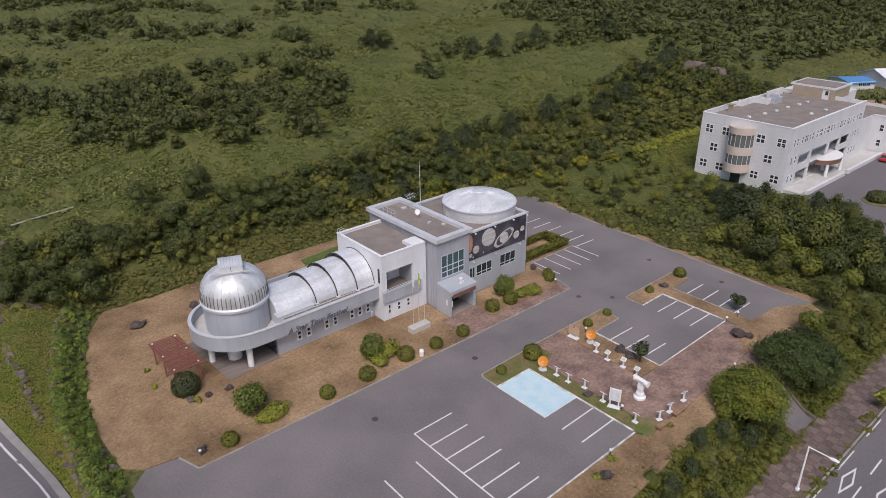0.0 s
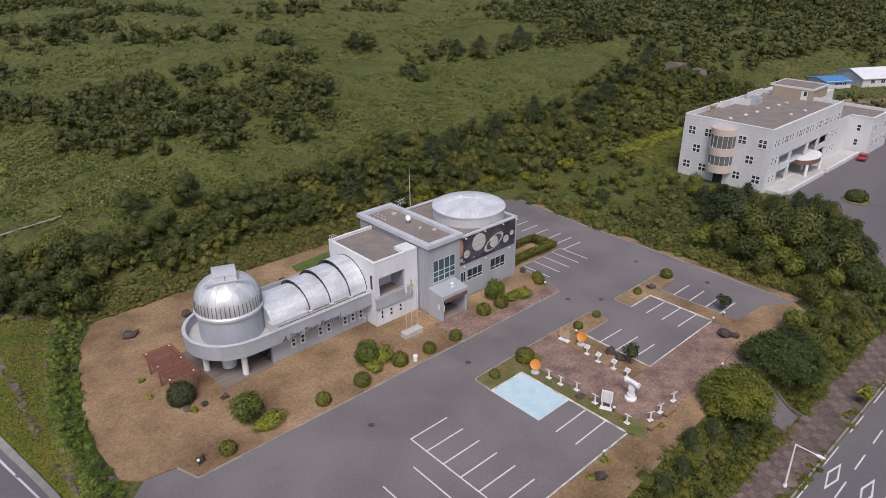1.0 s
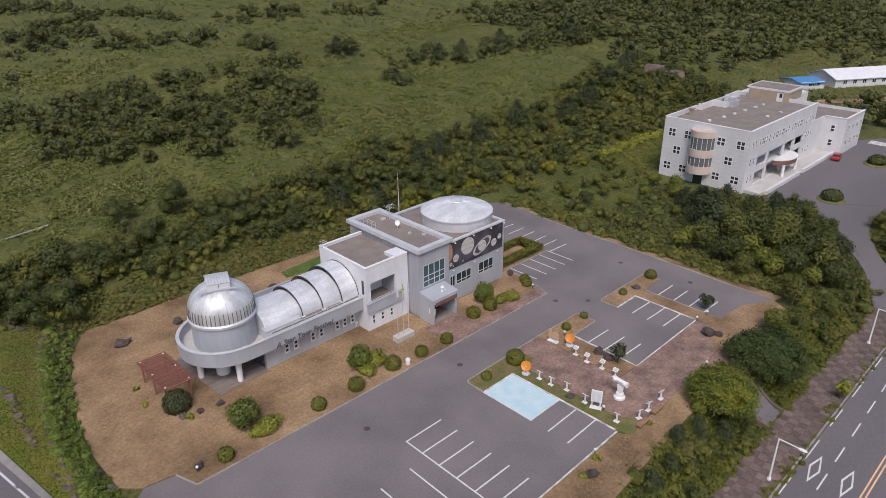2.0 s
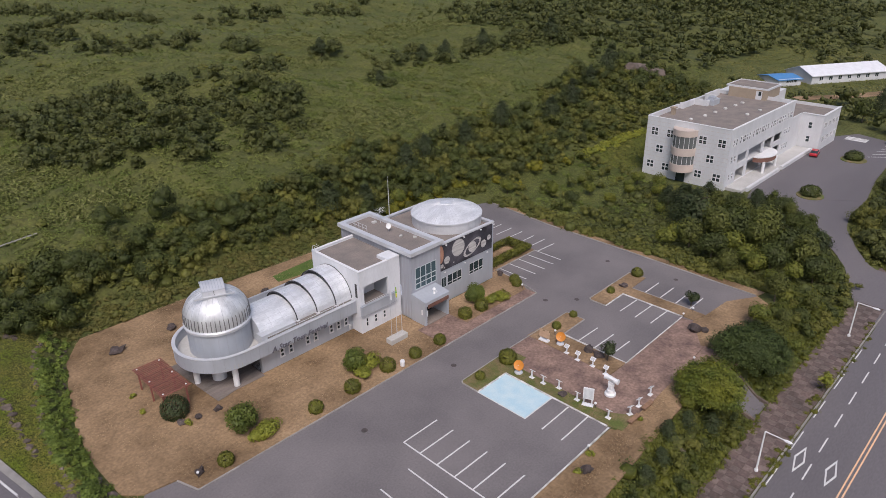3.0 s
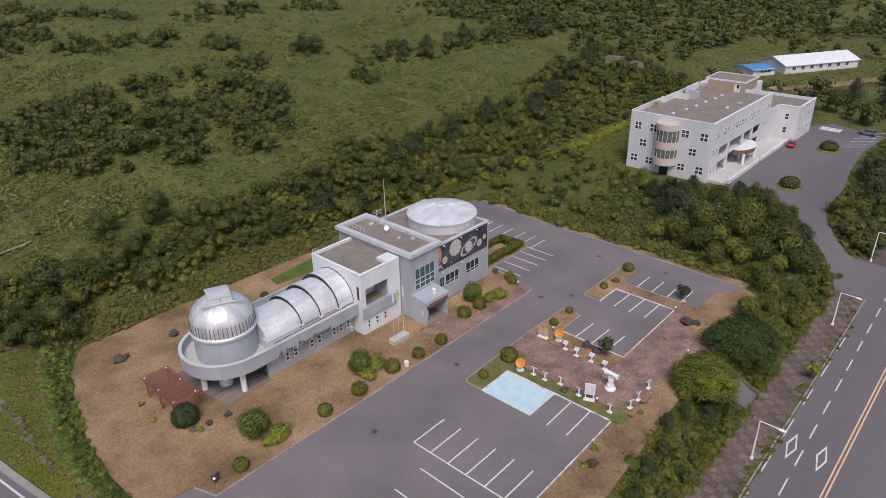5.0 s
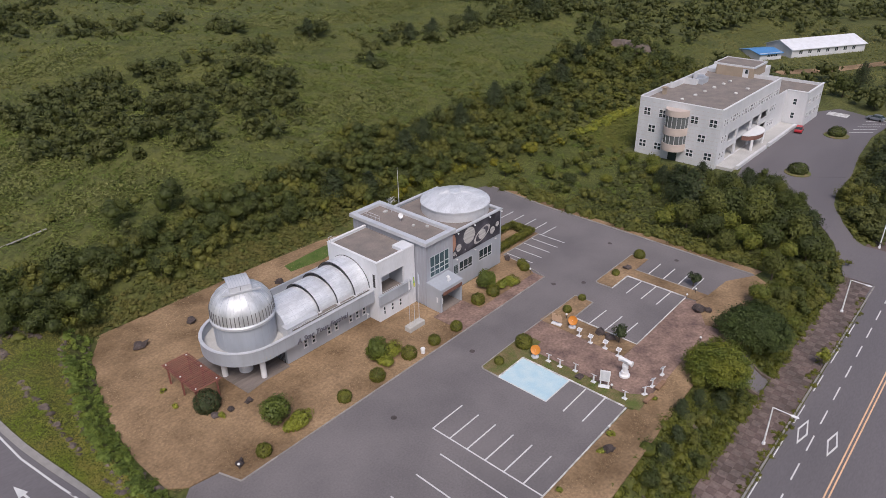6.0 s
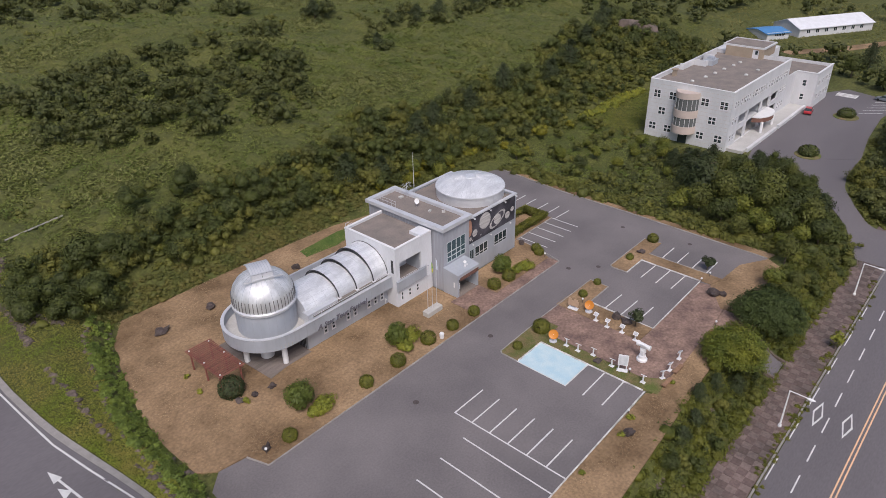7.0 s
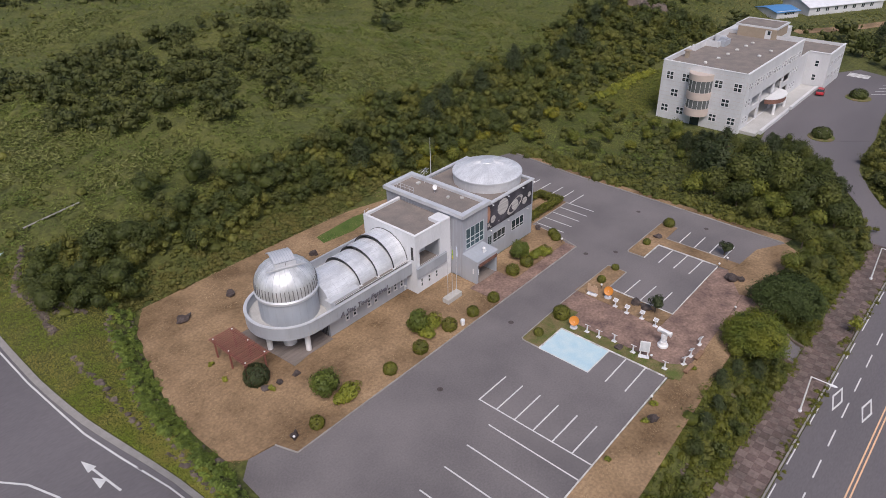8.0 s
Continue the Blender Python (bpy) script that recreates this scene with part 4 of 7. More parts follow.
window(obs, "y", 17.5, 18.6, 22.65, 4.35, 7.65, 4, 1, M_GREYFRAME, M_GLASS_TEAL, 0.1, (5.2, 5.95))
part("entrance_doors", boxes((18.7, 20.15, 17.62, 17.66, G, 2.7), (20.2, 21.7, 17.62, 17.66, G, 2.7)), M_GLASS, obs, "dark glass entrance doors")
part("tower_roof", boxes((18.2, 23.2, 17.8, 32.2, 9.5, 9.85)), M_CONCRETE, obs, "stained concrete roof")
part("tower_fascia", boxes((17.55, 18.35, 17.15, 32.85, 9.75, 10.3), (23.05, 23.85, 17.15, 32.85, 9.75, 10.3), (18.35, 23.05, 17.15, 17.95, 9.75, 10.3), (18.35, 23.05, 32.05, 32.85, 9.75, 10.3)), M_PALE, obs, "pale overhanging roof edge")
# entrance portico
for x0, x1 in ((17.75, 18.1), (21.95, 22.35)):
    part("portico_wall", boxes((x0, x1, 14.8, 17.46, G - 0.1, 3.1)), M_CLAD, obs)
bm = bmesh.new()
v = [bm.verts.new(p) for p in ((17.7, 14.65, 3.1), (22.4, 14.65, 3.1), (22.4, 17.46, 3.1), (17.7, 17.46, 3.1), (17.7, 14.65, 3.75), (22.4, 14.65, 3.75), (22.4, 17.46, 4.1), (17.7, 17.46, 4.1))]
for q in ((3, 2, 1, 0), (4, 5, 6, 7), (0, 1, 5, 4), (1, 2, 6, 5), (2, 3, 7, 6), (3, 0, 4, 7)):
    bm.faces.new([v[i] for i in q])
part("portico_roof", bm, M_CLAD, obs)
part("portico_floor", boxes((18.1, 21.95, 14.7, 17.5, G, G + 0.12)), M_CONCRETE, obs)
bm = bmesh.new()
for i in range(20):
    box(bm, 18.15 + i * 0.2, 18.3 + i * 0.2, 14.58, 14.65, 2.75, 3.3)
part("valance", bm, M_BRICK, obs, "dark brown slatted valance")
part("wall_sign", boxes((17.72, 17.76, 15.3, 15.55, 1.6, 2.4), (18.1, 18.16, 14.72, 14.79, 1.5, 2.4)), M_PLASTER, obs, "small white sign plates")
part("roof_lamp", ring(ring(bmesh.new(), [(0, 3.9), (0.18, 3.9), (0.12, 4.3), (0.28, 4.6), (0.1, 4.8), (0, 4.8)], 12, at=(20.3, 15.6, 0)), [(0, 3.9), (0.3, 3.9), (0.3, 3.98), (0, 3.98)], 12, at=(20.7, 15.8, 0)), M_PLASTER, obs, "small white lamp on the portico")
# planetarium block
bm = pierced(bmesh.new(), "y", 17.6, 17.9, 23.5, 35.0, G - 0.1, 9.3, [(23.75, 24.75, 2.5, 4.15), (25.0, 28.0, 2.5, 4.2), (29.6, 32.7, 2.5, 4.3)])
box(bm, 34.7, 35.0, 17.9, 31.0, G - 0.1, 9.3)
box(bm, 23.5, 34.7, 30.7, 31.0, G - 0.1, 9.3)
part("hall_wall", bm, M_CLAD, obs)
window(obs, "y", 17.6, 23.75, 24.75, 2.5, 4.15, 2, 1, M_GREYFRAME, M_GLASS)
for u0, u1, z1 in ((25.0, 28.0, 4.2), (29.6, 32.7, 4.3)):
    window(obs, "y", 17.6, u0, u1, 2.5, z1, 3, 1, M_PALE, M_GLASS, 0.06, (2.95,))
part("hall_roof", boxes((23.5, 34.7, 17.9, 30.7, 8.6, 9.0)), M_CONCRETE, obs, "stained concrete roof")
part("hall_coping", boxes((23.85, 35.1, 17.5, 18.0, 9.3, 9.5), (34.6, 35.1, 18.0, 31.1, 9.3, 9.5), (23.85, 34.6, 30.6, 31.1, 9.3, 9.5)), M_PALE, obs, "pale metal coping")
part("planetarium_drum", ring(bmesh.new(), [(5.25, 9.0), (5.25, 10.35), (5.4, 10.4), (5.4, 10.6), (5.2, 10.62)], 64, at=(31.2, 23.7, 0)), M_PALE, obs, "pale ribbed metal drum", True)
cap = part("planetarium_cap", ring(bmesh.new(), [(5.36, 10.58), (4.6, 10.98), (3.4, 11.4), (2.0, 11.75), (0.9, 11.9), (0.85, 11.98), (0, 12.0)], 64, at=(31.2, 23.7, 0)), M_VAULT, obs, "shallow shiny sheet-metal cap", True)
bm = bmesh.new()
for a in np.linspace(0, 2 * math.pi, 45)[:-1]:
    pts = [(31.2 + r * math.cos(a), 23.7 + r * math.sin(a), z + 0.01) for r, z in ((5.36, 10.58), (4.6, 10.98), (3.4, 11.4), (2.0, 11.75), (1.0, 11.89))]
    for p, q in zip(pts, pts[1:]):
        tube(bm, p, q, 0.022, n=4)
    tube(bm, (31.2 + 5.26 * math.cos(a), 23.7 + 5.26 * math.sin(a), 9.02), (31.2 + 5.26 * math.cos(a), 23.7 + 5.26 * math.sin(a), 10.36), 0.02, n=4)
part("cap_seams", bm, M_PALE, cap, "radial standing seams")
for x in (24.3, 28.0, 31.6, 34.4):
    part("spotlight", boxes((x - 0.1, x + 0.1, 17.0, 17.15, 9.25, 9.4), (x - 0.02, x + 0.02, 17.1, 17.55, 9.36, 9.4)), M_PLASTER, obs, "small white spotlight")
for x in (24.2, 28.4, 33.3):
    part("spotlight", boxes((x - 0.1, x + 0.1, 17.2, 17.35, 5.0, 5.15), (x - 0.02, x + 0.02, 17.3, 17.58, 5.0, 5.04)), M_PLASTER, obs, "small white spotlight")
settle(obs, (10, 24, G))

# planet poster
poster = thing("planet_poster", "dark space poster with pale planets on the hall wall", "poster", (28.85, 17.6, 5.3))
part("poster_sheet", boxes((-5.75, 5.75, -0.07, -0.02, 0.0, 3.95)), mat("poster_print", (0.022, 0.021, 0.028), 0.6, 0, 0.35, 0.3, 0, tint=(0.085, 0.08, 0.1), fine=5, mix=1.0), poster, "dark starry print")
M_PLANET = mat("planet_print", (0.62, 0.6, 0.58), 0.5, 0, 1.2, 0.15, 0, tint=(0.36, 0.34, 0.34), fine=4, stretch=(0.3, 1, 3), mix=1.0)
M_NEBULA = mat("planet_orange", (0.5, 0.26, 0.17), 0.5, 0, 0.9, 0.2, 0, tint=(0.2, 0.1, 0.08), fine=4, mix=1.0)


def disc(cx, cz, rx, rz, lean=0.0, inner=0.0, y=-0.085, n=36):
    bm = bmesh.new()
    c, s = math.cos(lean), math.sin(lean)
    def at(k, a):
        u, w = rx * k * math.cos(a), rz * k * math.sin(a)
        return (cx + u * c - w * s, y, cz + u * s + w * c)
    out = [bm.verts.new(at(1, 2 * math.pi * i / n)) for i in range(n)]
    if inner:
        ins = [bm.verts.new(at(inner, 2 * math.pi * i / n)) for i in range(n)]
        for i in range(n):
            bm.faces.new((out[i], out[(i + 1) % n], ins[(i + 1) % n], ins[i]))
    else:
        bm.faces.new(out)
    return bm


part("planet", disc(-5.2, 2.6, 0.55, 1.35), M_NEBULA, poster, "orange-brown planet limb")
part("planet", disc(-1.65, 2.55, 1.32, 1.3), M_PLANET, poster, "pale banded planet")
part("planet", disc(1.35, 1.65, 0.85, 0.82, y=-0.09), M_PLANET, poster, "pale ringed planet")
part("planet_ring", disc(1.35, 1.65, 2.05, 0.95, 0.42, 0.78, y=-0.095), M_PLANET, poster, "pale tilted ring")
for cx, cz, r in ((-4.0, 1.4, 0.58), (3.85, 1.35, 0.6), (5.05, 1.95, 0.42), (-5.0, 0.75, 0.3), (-4.55, 0.4, 0.14), (-2.6, 0.55, 0.13), (0.1, 0.6, 0.16)):
    part("planet", disc(cx, cz, r, r), M_PLANET, poster, "small pale planet")

# ---- aerials, flags and small fittings of the building ----
dish = thing("satellite_dish", "round white satellite dish on the tower roof", "dish", (21.2, 25.6, 9.85))
dish.scale = (0.65, 0.65, 0.8)
part("stand", tube(bmesh.new(), (0, 0, 0), (0, 0, 0.9), 0.04), M_PALE, dish)
bm = ring(bmesh.new(), [(0, 0), (0.3, 0.05), (0.55, 0.17), (0.53, 0.19), (0.28, 0.08), (0, 0.03)], 20)
bmesh.ops.transform(bm, matrix=pose(0, 0, 1.1, 60, 0, -35), verts=bm.verts)
part("reflector", bm, M_PLASTER, dish, "white bowl", True)
aer = thing("tv_aerial", "grey rooftop aerial with cross rods", "aerial", (22.6, 29.0, 9.85))
part("mast", tube(bmesh.new(), (0, 0, 0), (0, 0, 2.4), 0.035), M_PALE, aer)
for z, y0 in ((2.2, -1.0), (1.7, -0.8)):
    part("boom", tube(bmesh.new(), (-0.9, y0 * 0.3, z), (0.9, 0.2, z), 0.025, n=6), M_PALE, aer)
    for k in np.linspace(-0.8, 0.8, 6):
        part("rod", tube(bmesh.new(), (k, -0.45, z), (k, 0.45, z), 0.015, n=5), M_PALE, aer)
lm = thing("lightning_mast", "tall thin grey mast on the roof", "mast", (25.6, 30.4, 9.0))
part("pole", tube(bmesh.new(), (0, 0, 0), (0, 0, 6.4), 0.07, 0.03), M_PALE, lm)
part("tip", tube(bmesh.new(), (0, 0, 6.4), (0, 0, 7.0), 0.015), M_PALE, lm)
lad = thing("roof_ladder", "grey hooped ladder top at the roof edge", "ladder", (10.75, 29.0, 9.3))
for y in (-0.25, 0.25):
    part("stile", tube(tube(bmesh.new(), (-0.25, y, -0.3), (-0.25, y, 0.8), 0.03), (-0.25, y, 0.8), (0.5, y, 0.8), 0.03), M_PALE, lad)
part("rung", tube(bmesh.new(), (-0.25, -0.25, 0.4), (-0.25, 0.25, 0.4), 0.02), M_PALE, lad)

rail = thing("roof_rail", "thin grey guard rail on the tower roof", "rail", (19.0, 27.8, 9.85))
for y in np.linspace(0, 3.6, 5):
    part("post", tube(bmesh.new(), (0, y, 0), (0, y, 0.95), 0.025, n=6), M_PALE, rail)
for z in (0.5, 0.95):
    part("bar", tube(bmesh.new(), (0, 0, z), (0, 3.6, z), 0.025, n=6), M_PALE, rail)
for n, (x, y, w, d) in enumerate(((21.9, 29.6, 0.7, 0.5), (21.2, 23.0, 0.5, 0.35), (22.3, 21.3, 0.35, 0.5))):
    bm = boxes((-w / 2, w / 2, -d / 2, d / 2, 0, 0.28))
    bmesh.ops.bevel(bm, geom=bm.edges[:], offset=0.03, segments=1, affect="EDGES")
    solid("roof_block", bm, M_DECK, "pale concrete block lying on the tower roof", "block", (x, y, 9.85), "roof blocks", turn=20 * n)
flag = thing("flagpole_base", "white concrete block holding three flagpoles", "plinth", (12.8, 15.1, G))
bm = boxes((-1.45, 1.45, -0.55, 0.55, 0, 0.75))
bmesh.ops.bevel(bm, geom=bm.edges[:], offset=0.04, segments=1, affect="EDGES")
part("block", bm, mat("pale_concrete", (0.5, 0.48, 0.45), 0.85, 0, 1.5, 0.1, 0.1), flag)
M_FLAG = [mat("flag_white", (0.75, 0.75, 0.78), 0.8), mat("flag_green", (0.12, 0.4, 0.1), 0.8, tint=(0.7, 0.6, 0.1), scale=2, mix=1.0), mat("flag_pale", (0.6, 0.65, 0.75), 0.8)]
for k, x in enumerate((-0.9, 0.0, 0.9)):
    pole = part("pole", tube(bmesh.new(), (x, 0, 0.75), (x, 0, 8.2 + 0.3 * (k == 1)), 0.035, 0.025), M_PALE, flag, "slim metal pole")
    bm = bmesh.new()
    rows = []
    for i in range(7):
        z = 8.0 - i * 0.25
        rows.append([bm.verts.new((x + 0.04 + 0.055 * j, 0.06 * math.sin(j * 2.2 + i * 0.5), z - 0.06 * j)) for j in range(5)])
    for a, b in zip(rows, rows[1:]):
        for j in range(4):
            bm.faces.new((a[j], a[j + 1], b[j + 1], b[j]))
    part("flag", bm, M_FLAG[k], pole, ("limp white flag", "limp green and yellow flag", "limp pale flag")[k], True)

# ---- the white building beyond ----
far = thing("office_building", "three-storey white tiled building with a round glazed bay and flat roof", "building")
Z0, Z1 = -1.15, 11.2
grow = 0.14
wins = [(24.9, 26.4, 7.9, 9.5), (21.2, 22.8, 7.95, 9.55), (14.0, 15.6, 7.95, 9.5), (9.9, 11.5, 7.9, 9.5), (23.35, 24.9, 4.25, 5.85), (11.95, 13.5, 4.3, 5.85),
        (25.1, 26.65, 0.55, 2.1), (21.5, 23.05, 0.5, 2.05), (14.1, 15.6, 0.6, 2.1), (10.0, 11.6, 0.6, 2.15)]
FX = 98.5
wins = [(a - grow, b + grow, c - grow, d + grow) for a, b, c, d in wins]
bm = pierced(bmesh.new(), "x", FX, FX + 0.35, 9.0, 27.6, Z0, 11.75, wins + [(17.2, 20.0, 7.0, 9.0), (17.2, 20.0, 3.4, 5.0), (17.6, 19.6, Z0, 1.4)])
front = []
for x in np.arange(100.0, 133, 3.3):
    front.append((x, x + 0.8, 7.9, 9.5))
    front.append((x + 1.3, x + (2.9 if int(x) % 2 else 2.1), 7.9, 9.5))
front += [(x, x + 0.8, 4.3, 5.9) for x in (100.0, 101.6, 129.2, 130.6, 132.0)]
front += [(x, x + 0.8, 0.6, 2.2) for x in (100.0, 101.6, 129.2, 130.6, 132.0)]
front += [(103.6, 108.6, -0.4, 5.6), (109.4, 117.0, -0.4, 5.6), (117.8, 122.6, -0.4, 5.6), (123.4, 127.8, -0.4, 5.6)]
pierced(bm, "y", 9.0, 9.35, FX + 0.35, 133.5, Z0, 11.75, front)
box(bm, 133.15, 133.5, 9.35, 27.6, Z0, 11.75)
box(bm, FX + 0.35, 133.15, 27.25, 27.6, Z0, 11.75)
box(bm, 103.0, 128.4, 12.2, 12.5, Z0, 6.0)
part("wall", bm, M_FARTILE, far, "white tiled wall")
for y0, y1, z0, z1 in wins:
    window(far, "x", FX, y0, y1, z0, z1, 2, 1, M_FRAME, M_GLASS, 0.17, (z0 + 0.95,), out=0.06)
for x0, x1, z0, z1 in front:
    if z1 - z0 < 3:
        window(far, "y", 9.0, x0, x1, z0, z1, 1 if x1 - x0 < 1.2 else 2, 1, M_FRAME, M_GLASS, 0.12, (z0 + 0.85,), out=0.05)
for x in (104.2, 106.4, 110.4, 118.6, 124.2):
    for z in (0.0, 3.4):
        window(far, "y", 12.2, x, x + 1.7, z + 0.3, z + 2.1, 2, 1, M_FRAME, M_GLASS, 0.1, out=0.12)
part("balcony_band", boxes((103.6, 108.6, 9.02, 9.3, 2.2, 3.6), (123.4, 127.8, 9.02, 9.3, 2.6, 3.8), (103.0, 128.4, 9.35, 12.2, 2.5, 2.75)), M_FARTILE, far)
# tile joints
bm = bmesh.new()
for z in np.arange(-0.2, 11.7, 0.85):
    box(bm, FX - 0.012, FX, 9.0, 16.1, z, z + 0.03)
    box(bm, FX - 0.012, FX, 21.2, 27.6, z, z + 0.03)
tagged(part("tile_joints", bm, M_PEACH, far, "fine grey joints"), kind="stuff")
# round bay
for z0, z1, m, r, lab in ((9.25, 10.55, M_PEACH, 2.62, "peach tiled band"), (6.75, 9.25, M_GLASS_GREY, 2.5, "curved grey glazing"), (5.1, 6.75, M_PEACH, 2.62, "peach tiled band"),
                          (3.2, 5.1, M_GLASS_GREY, 2.5, "curved grey glazing"), (1.55, 3.2, M_PEACH, 2.62, "peach tiled band")):
    part("bay_band", ring(bmesh.new(), [(0, z0), (r, z0), (r, z1), (0, z1)], 24, math.pi / 2, 1.5 * math.pi, (FX - 0.01, 18.6, 0)), m, far, lab, True)
bm = bmesh.new()
for a in np.linspace(math.pi / 2, 1.5 * math.pi, 9):
    for z0, z1 in ((6.75, 9.25), (3.2, 5.1)):
        tube(bm, (FX + 2.53 * math.cos(a), 18.6 + 2.53 * math.sin(a), z0), (FX + 2.53 * math.cos(a), 18.6 + 2.53 * math.sin(a), z1), 0.05, n=5)
tagged(part("bay_mullions", bm, M_FRAME, far), kind="stuff")
part("bay_door", boxes((FX - 0.05, FX, 17.6, 19.6, Z0, 1.4)), M_GLASS, far, "dark glass door")
# roof
part("roof", boxes((FX + 0.35, 133.15, 9.35, 27.25, 10.6, 10.95)), M_CONCRETE, far, "stained concrete roof")
part("coping", boxes((FX - 0.05, FX + 0.4, 8.95, 27.65, 11.75, 11.85), (FX + 0.4, 133.5, 8.95, 9.4, 11.75, 11.85)), M_PLASTER, far)
part("rear_parapet", boxes((FX + 0.4, 112, 27.2, 27.65, 11.75, 11.95), (112, 118.2, 26.3, 26.7, 10.9, 12.3), (112, 112.4, 26.7, 27.2, 10.9, 12.3), (117.8, 118.2, 23.4, 26.3, 10.9, 12.3), (118.2, 123.5, 23.4, 23.8, 10.9, 12.1), (123.1, 123.5, 23.8, 26.2, 10.9, 12.5), (123.5, 131.0, 26.2, 26.6, 10.9, 12.5)), M_FARTILE, far, "stepped white parapet")
part("stair_house", pierced(boxes((132.0, 140.6, 15.4, 15.7, 10.95, 13.2), (132.3, 140.6, 24.2, 24.5, 10.95, 13.2), (140.3, 140.6, 15.7, 24.2, 10.95, 13.2)), "x", 132.0, 132.3, 15.7, 24.5, 10.95, 13.2, [(16.4, 17.9, 10.95, 13.0)]), M_BEIGE, far, "stained beige stair house")
part("stair_door", boxes((132.1, 132.16, 16.4, 17.9, 10.95, 13.0)), M_FRAME, far, "white door")
part("door_pane", boxes((132.06, 132.1, 16.7, 17.3, 11.9, 12.8)), M_GLASS, far)
part("stair_roof", boxes((132.6, 140.8, 15.6, 25.2, 13.2, 13.42)), M_CONCRETE, far, "dark flat roof slab")
part("stair_roof_edge", boxes((132.4, 132.6, 15.2, 25.4, 13.2, 13.6), (132.6, 141.0, 15.2, 15.6, 13.2, 13.6), (132.6, 141.0, 25.2, 25.4, 13.2, 13.6), (140.8, 141.0, 15.6, 25.2, 13.2, 13.6)), M_FARTILE, far, "pale roof edge")
part("rear_block", boxes((133.5, 149.4, 16.8, 29.0, 6.0, 10.9)), M_FARTILE, far, "white tiled rear block")
for x, y in ((104, 20.5), (109, 19.6), (113.5, 19.3), (118, 19.0), (122.5, 18.6), (116, 13.2), (121.5, 12.6), (126, 18.4)):
    part("roof_vent", ring(bmesh.new(), [(0.42, 10.95), (0.45, 11.15), (0.33, 11.3), (0, 11.36)], 12, at=(x, y, 0)), M_KERB_WHITE, far, "white domed vent", True)
part("roof_tank", boxes((119.2, 122.6, 22.4, 24.4, 10.95, 12.2), (119.6, 121.0, 22.6, 24.0, 12.2, 12.8)), M_CLAD, far, "grey-blue plant unit")
part("roof_stack", boxes((105.6, 106.4, 25.2, 26.0, 10.95, 12.4), (105.4, 106.6, 25.0, 26.2, 12.4, 12.6)), M_BEIGE, far)
# lower wing
bm = pierced(bmesh.new(), "x", 140.0, 140.3, 4.0, 9.0, Z0, 7.6, [(6.2, 7.2, 4.2, 5.8), (6.2, 7.2, 0.8, 2.4)])
pierced(bm, "y", 4.0, 4.3, 140.3, 152.5, Z0, 7.6, [(x, x + 1.6, z, z + 1.5) for x in (141.5, 144.5, 147.5, 150) for z in (0.8, 4.2)])
box(bm, 152.2, 152.5, 4.3, 22, Z0, 7.6)
box(bm, 133.5, 140.0, 9.0, 9.3, Z0, 7.6)
box(bm, 133.5, 152.2, 22, 22.3, Z0, 7.6)
part("wing_wall", bm, M_FARTILE, far, "white tiled wall")
for z in (0.8, 4.2):
    window(far, "x", 140.0, 6.2, 7.2, z, z + 1.6, 1, 2, bar=0.12, out=0.06)
    for x in (141.5, 144.5, 147.5, 150):
        window(far, "y", 4.0, x, x + 1.6, z, z + 1.5, 2, 1, bar=0.12, out=0.06)
part("wing_roof", boxes((133.5, 152.2, 9.3, 22, 6.6, 6.9), (140.3, 152.2, 4.3, 9.3, 6.6, 6.9)), M_CONCRETE, far, "stained concrete roof")
part("wing_coping", boxes((139.9, 140.4, 3.9, 9.0, 7.6, 7.75)), M_PLASTER, far)
part("wing_coping", boxes((140.4, 152.6, 3.9, 4.4, 7.6, 7.75)), M_PLASTER, far)
part("wing_parapet", boxes((133.5, 152.6, 21.9, 22.4, 7.6, 8.4)), M_PLASTER, far)
# entrance walk and canopy
part("walk_deck", boxes((99.5, 139.5, 5.6, 12.2, -1.1, -0.45)), M_DECK, far, "pale raised entrance walk")
part("walk_edge", boxes((101.5, 119.0, 5.0, 5.6, -1.1, -0.25), (120.5, 139.5, 5.0, 5.6, -1.1, -0.25)), M_FARTILE, far, "white kerb wall")
bm = bmesh.new()
prism(bm, [(112.4, 8.98)] + [(117.0 - 4.6 * math.cos(a), 8.98 - 2.9 * math.sin(a)) for a in np.linspace(0.05, math.pi - 0.05, 20)] + [(121.6, 8.98)], 1.9, 2.9)
part("canopy", bm, M_BRICK, far, "brown-faced curved canopy")
bm = bmesh.new()
prism(bm, [(112.3, 8.96)] + [(117.0 - 4.7 * math.cos(a), 8.96 - 3.0 * math.sin(a)) for a in np.linspace(0.05, math.pi - 0.05, 20)] + [(121.7, 8.96)], 2.9, 3.1)
part("canopy_top", bm, M_PLASTER, far, "white canopy roof")
for x in (113.5, 120.5):
    part("canopy_column", tube(bmesh.new(), (x, 6.9, -0.45), (x, 6.9, 1.95), 0.32, n=14), M_PLASTER, far)
settle(far, (118, 18, -1.1))


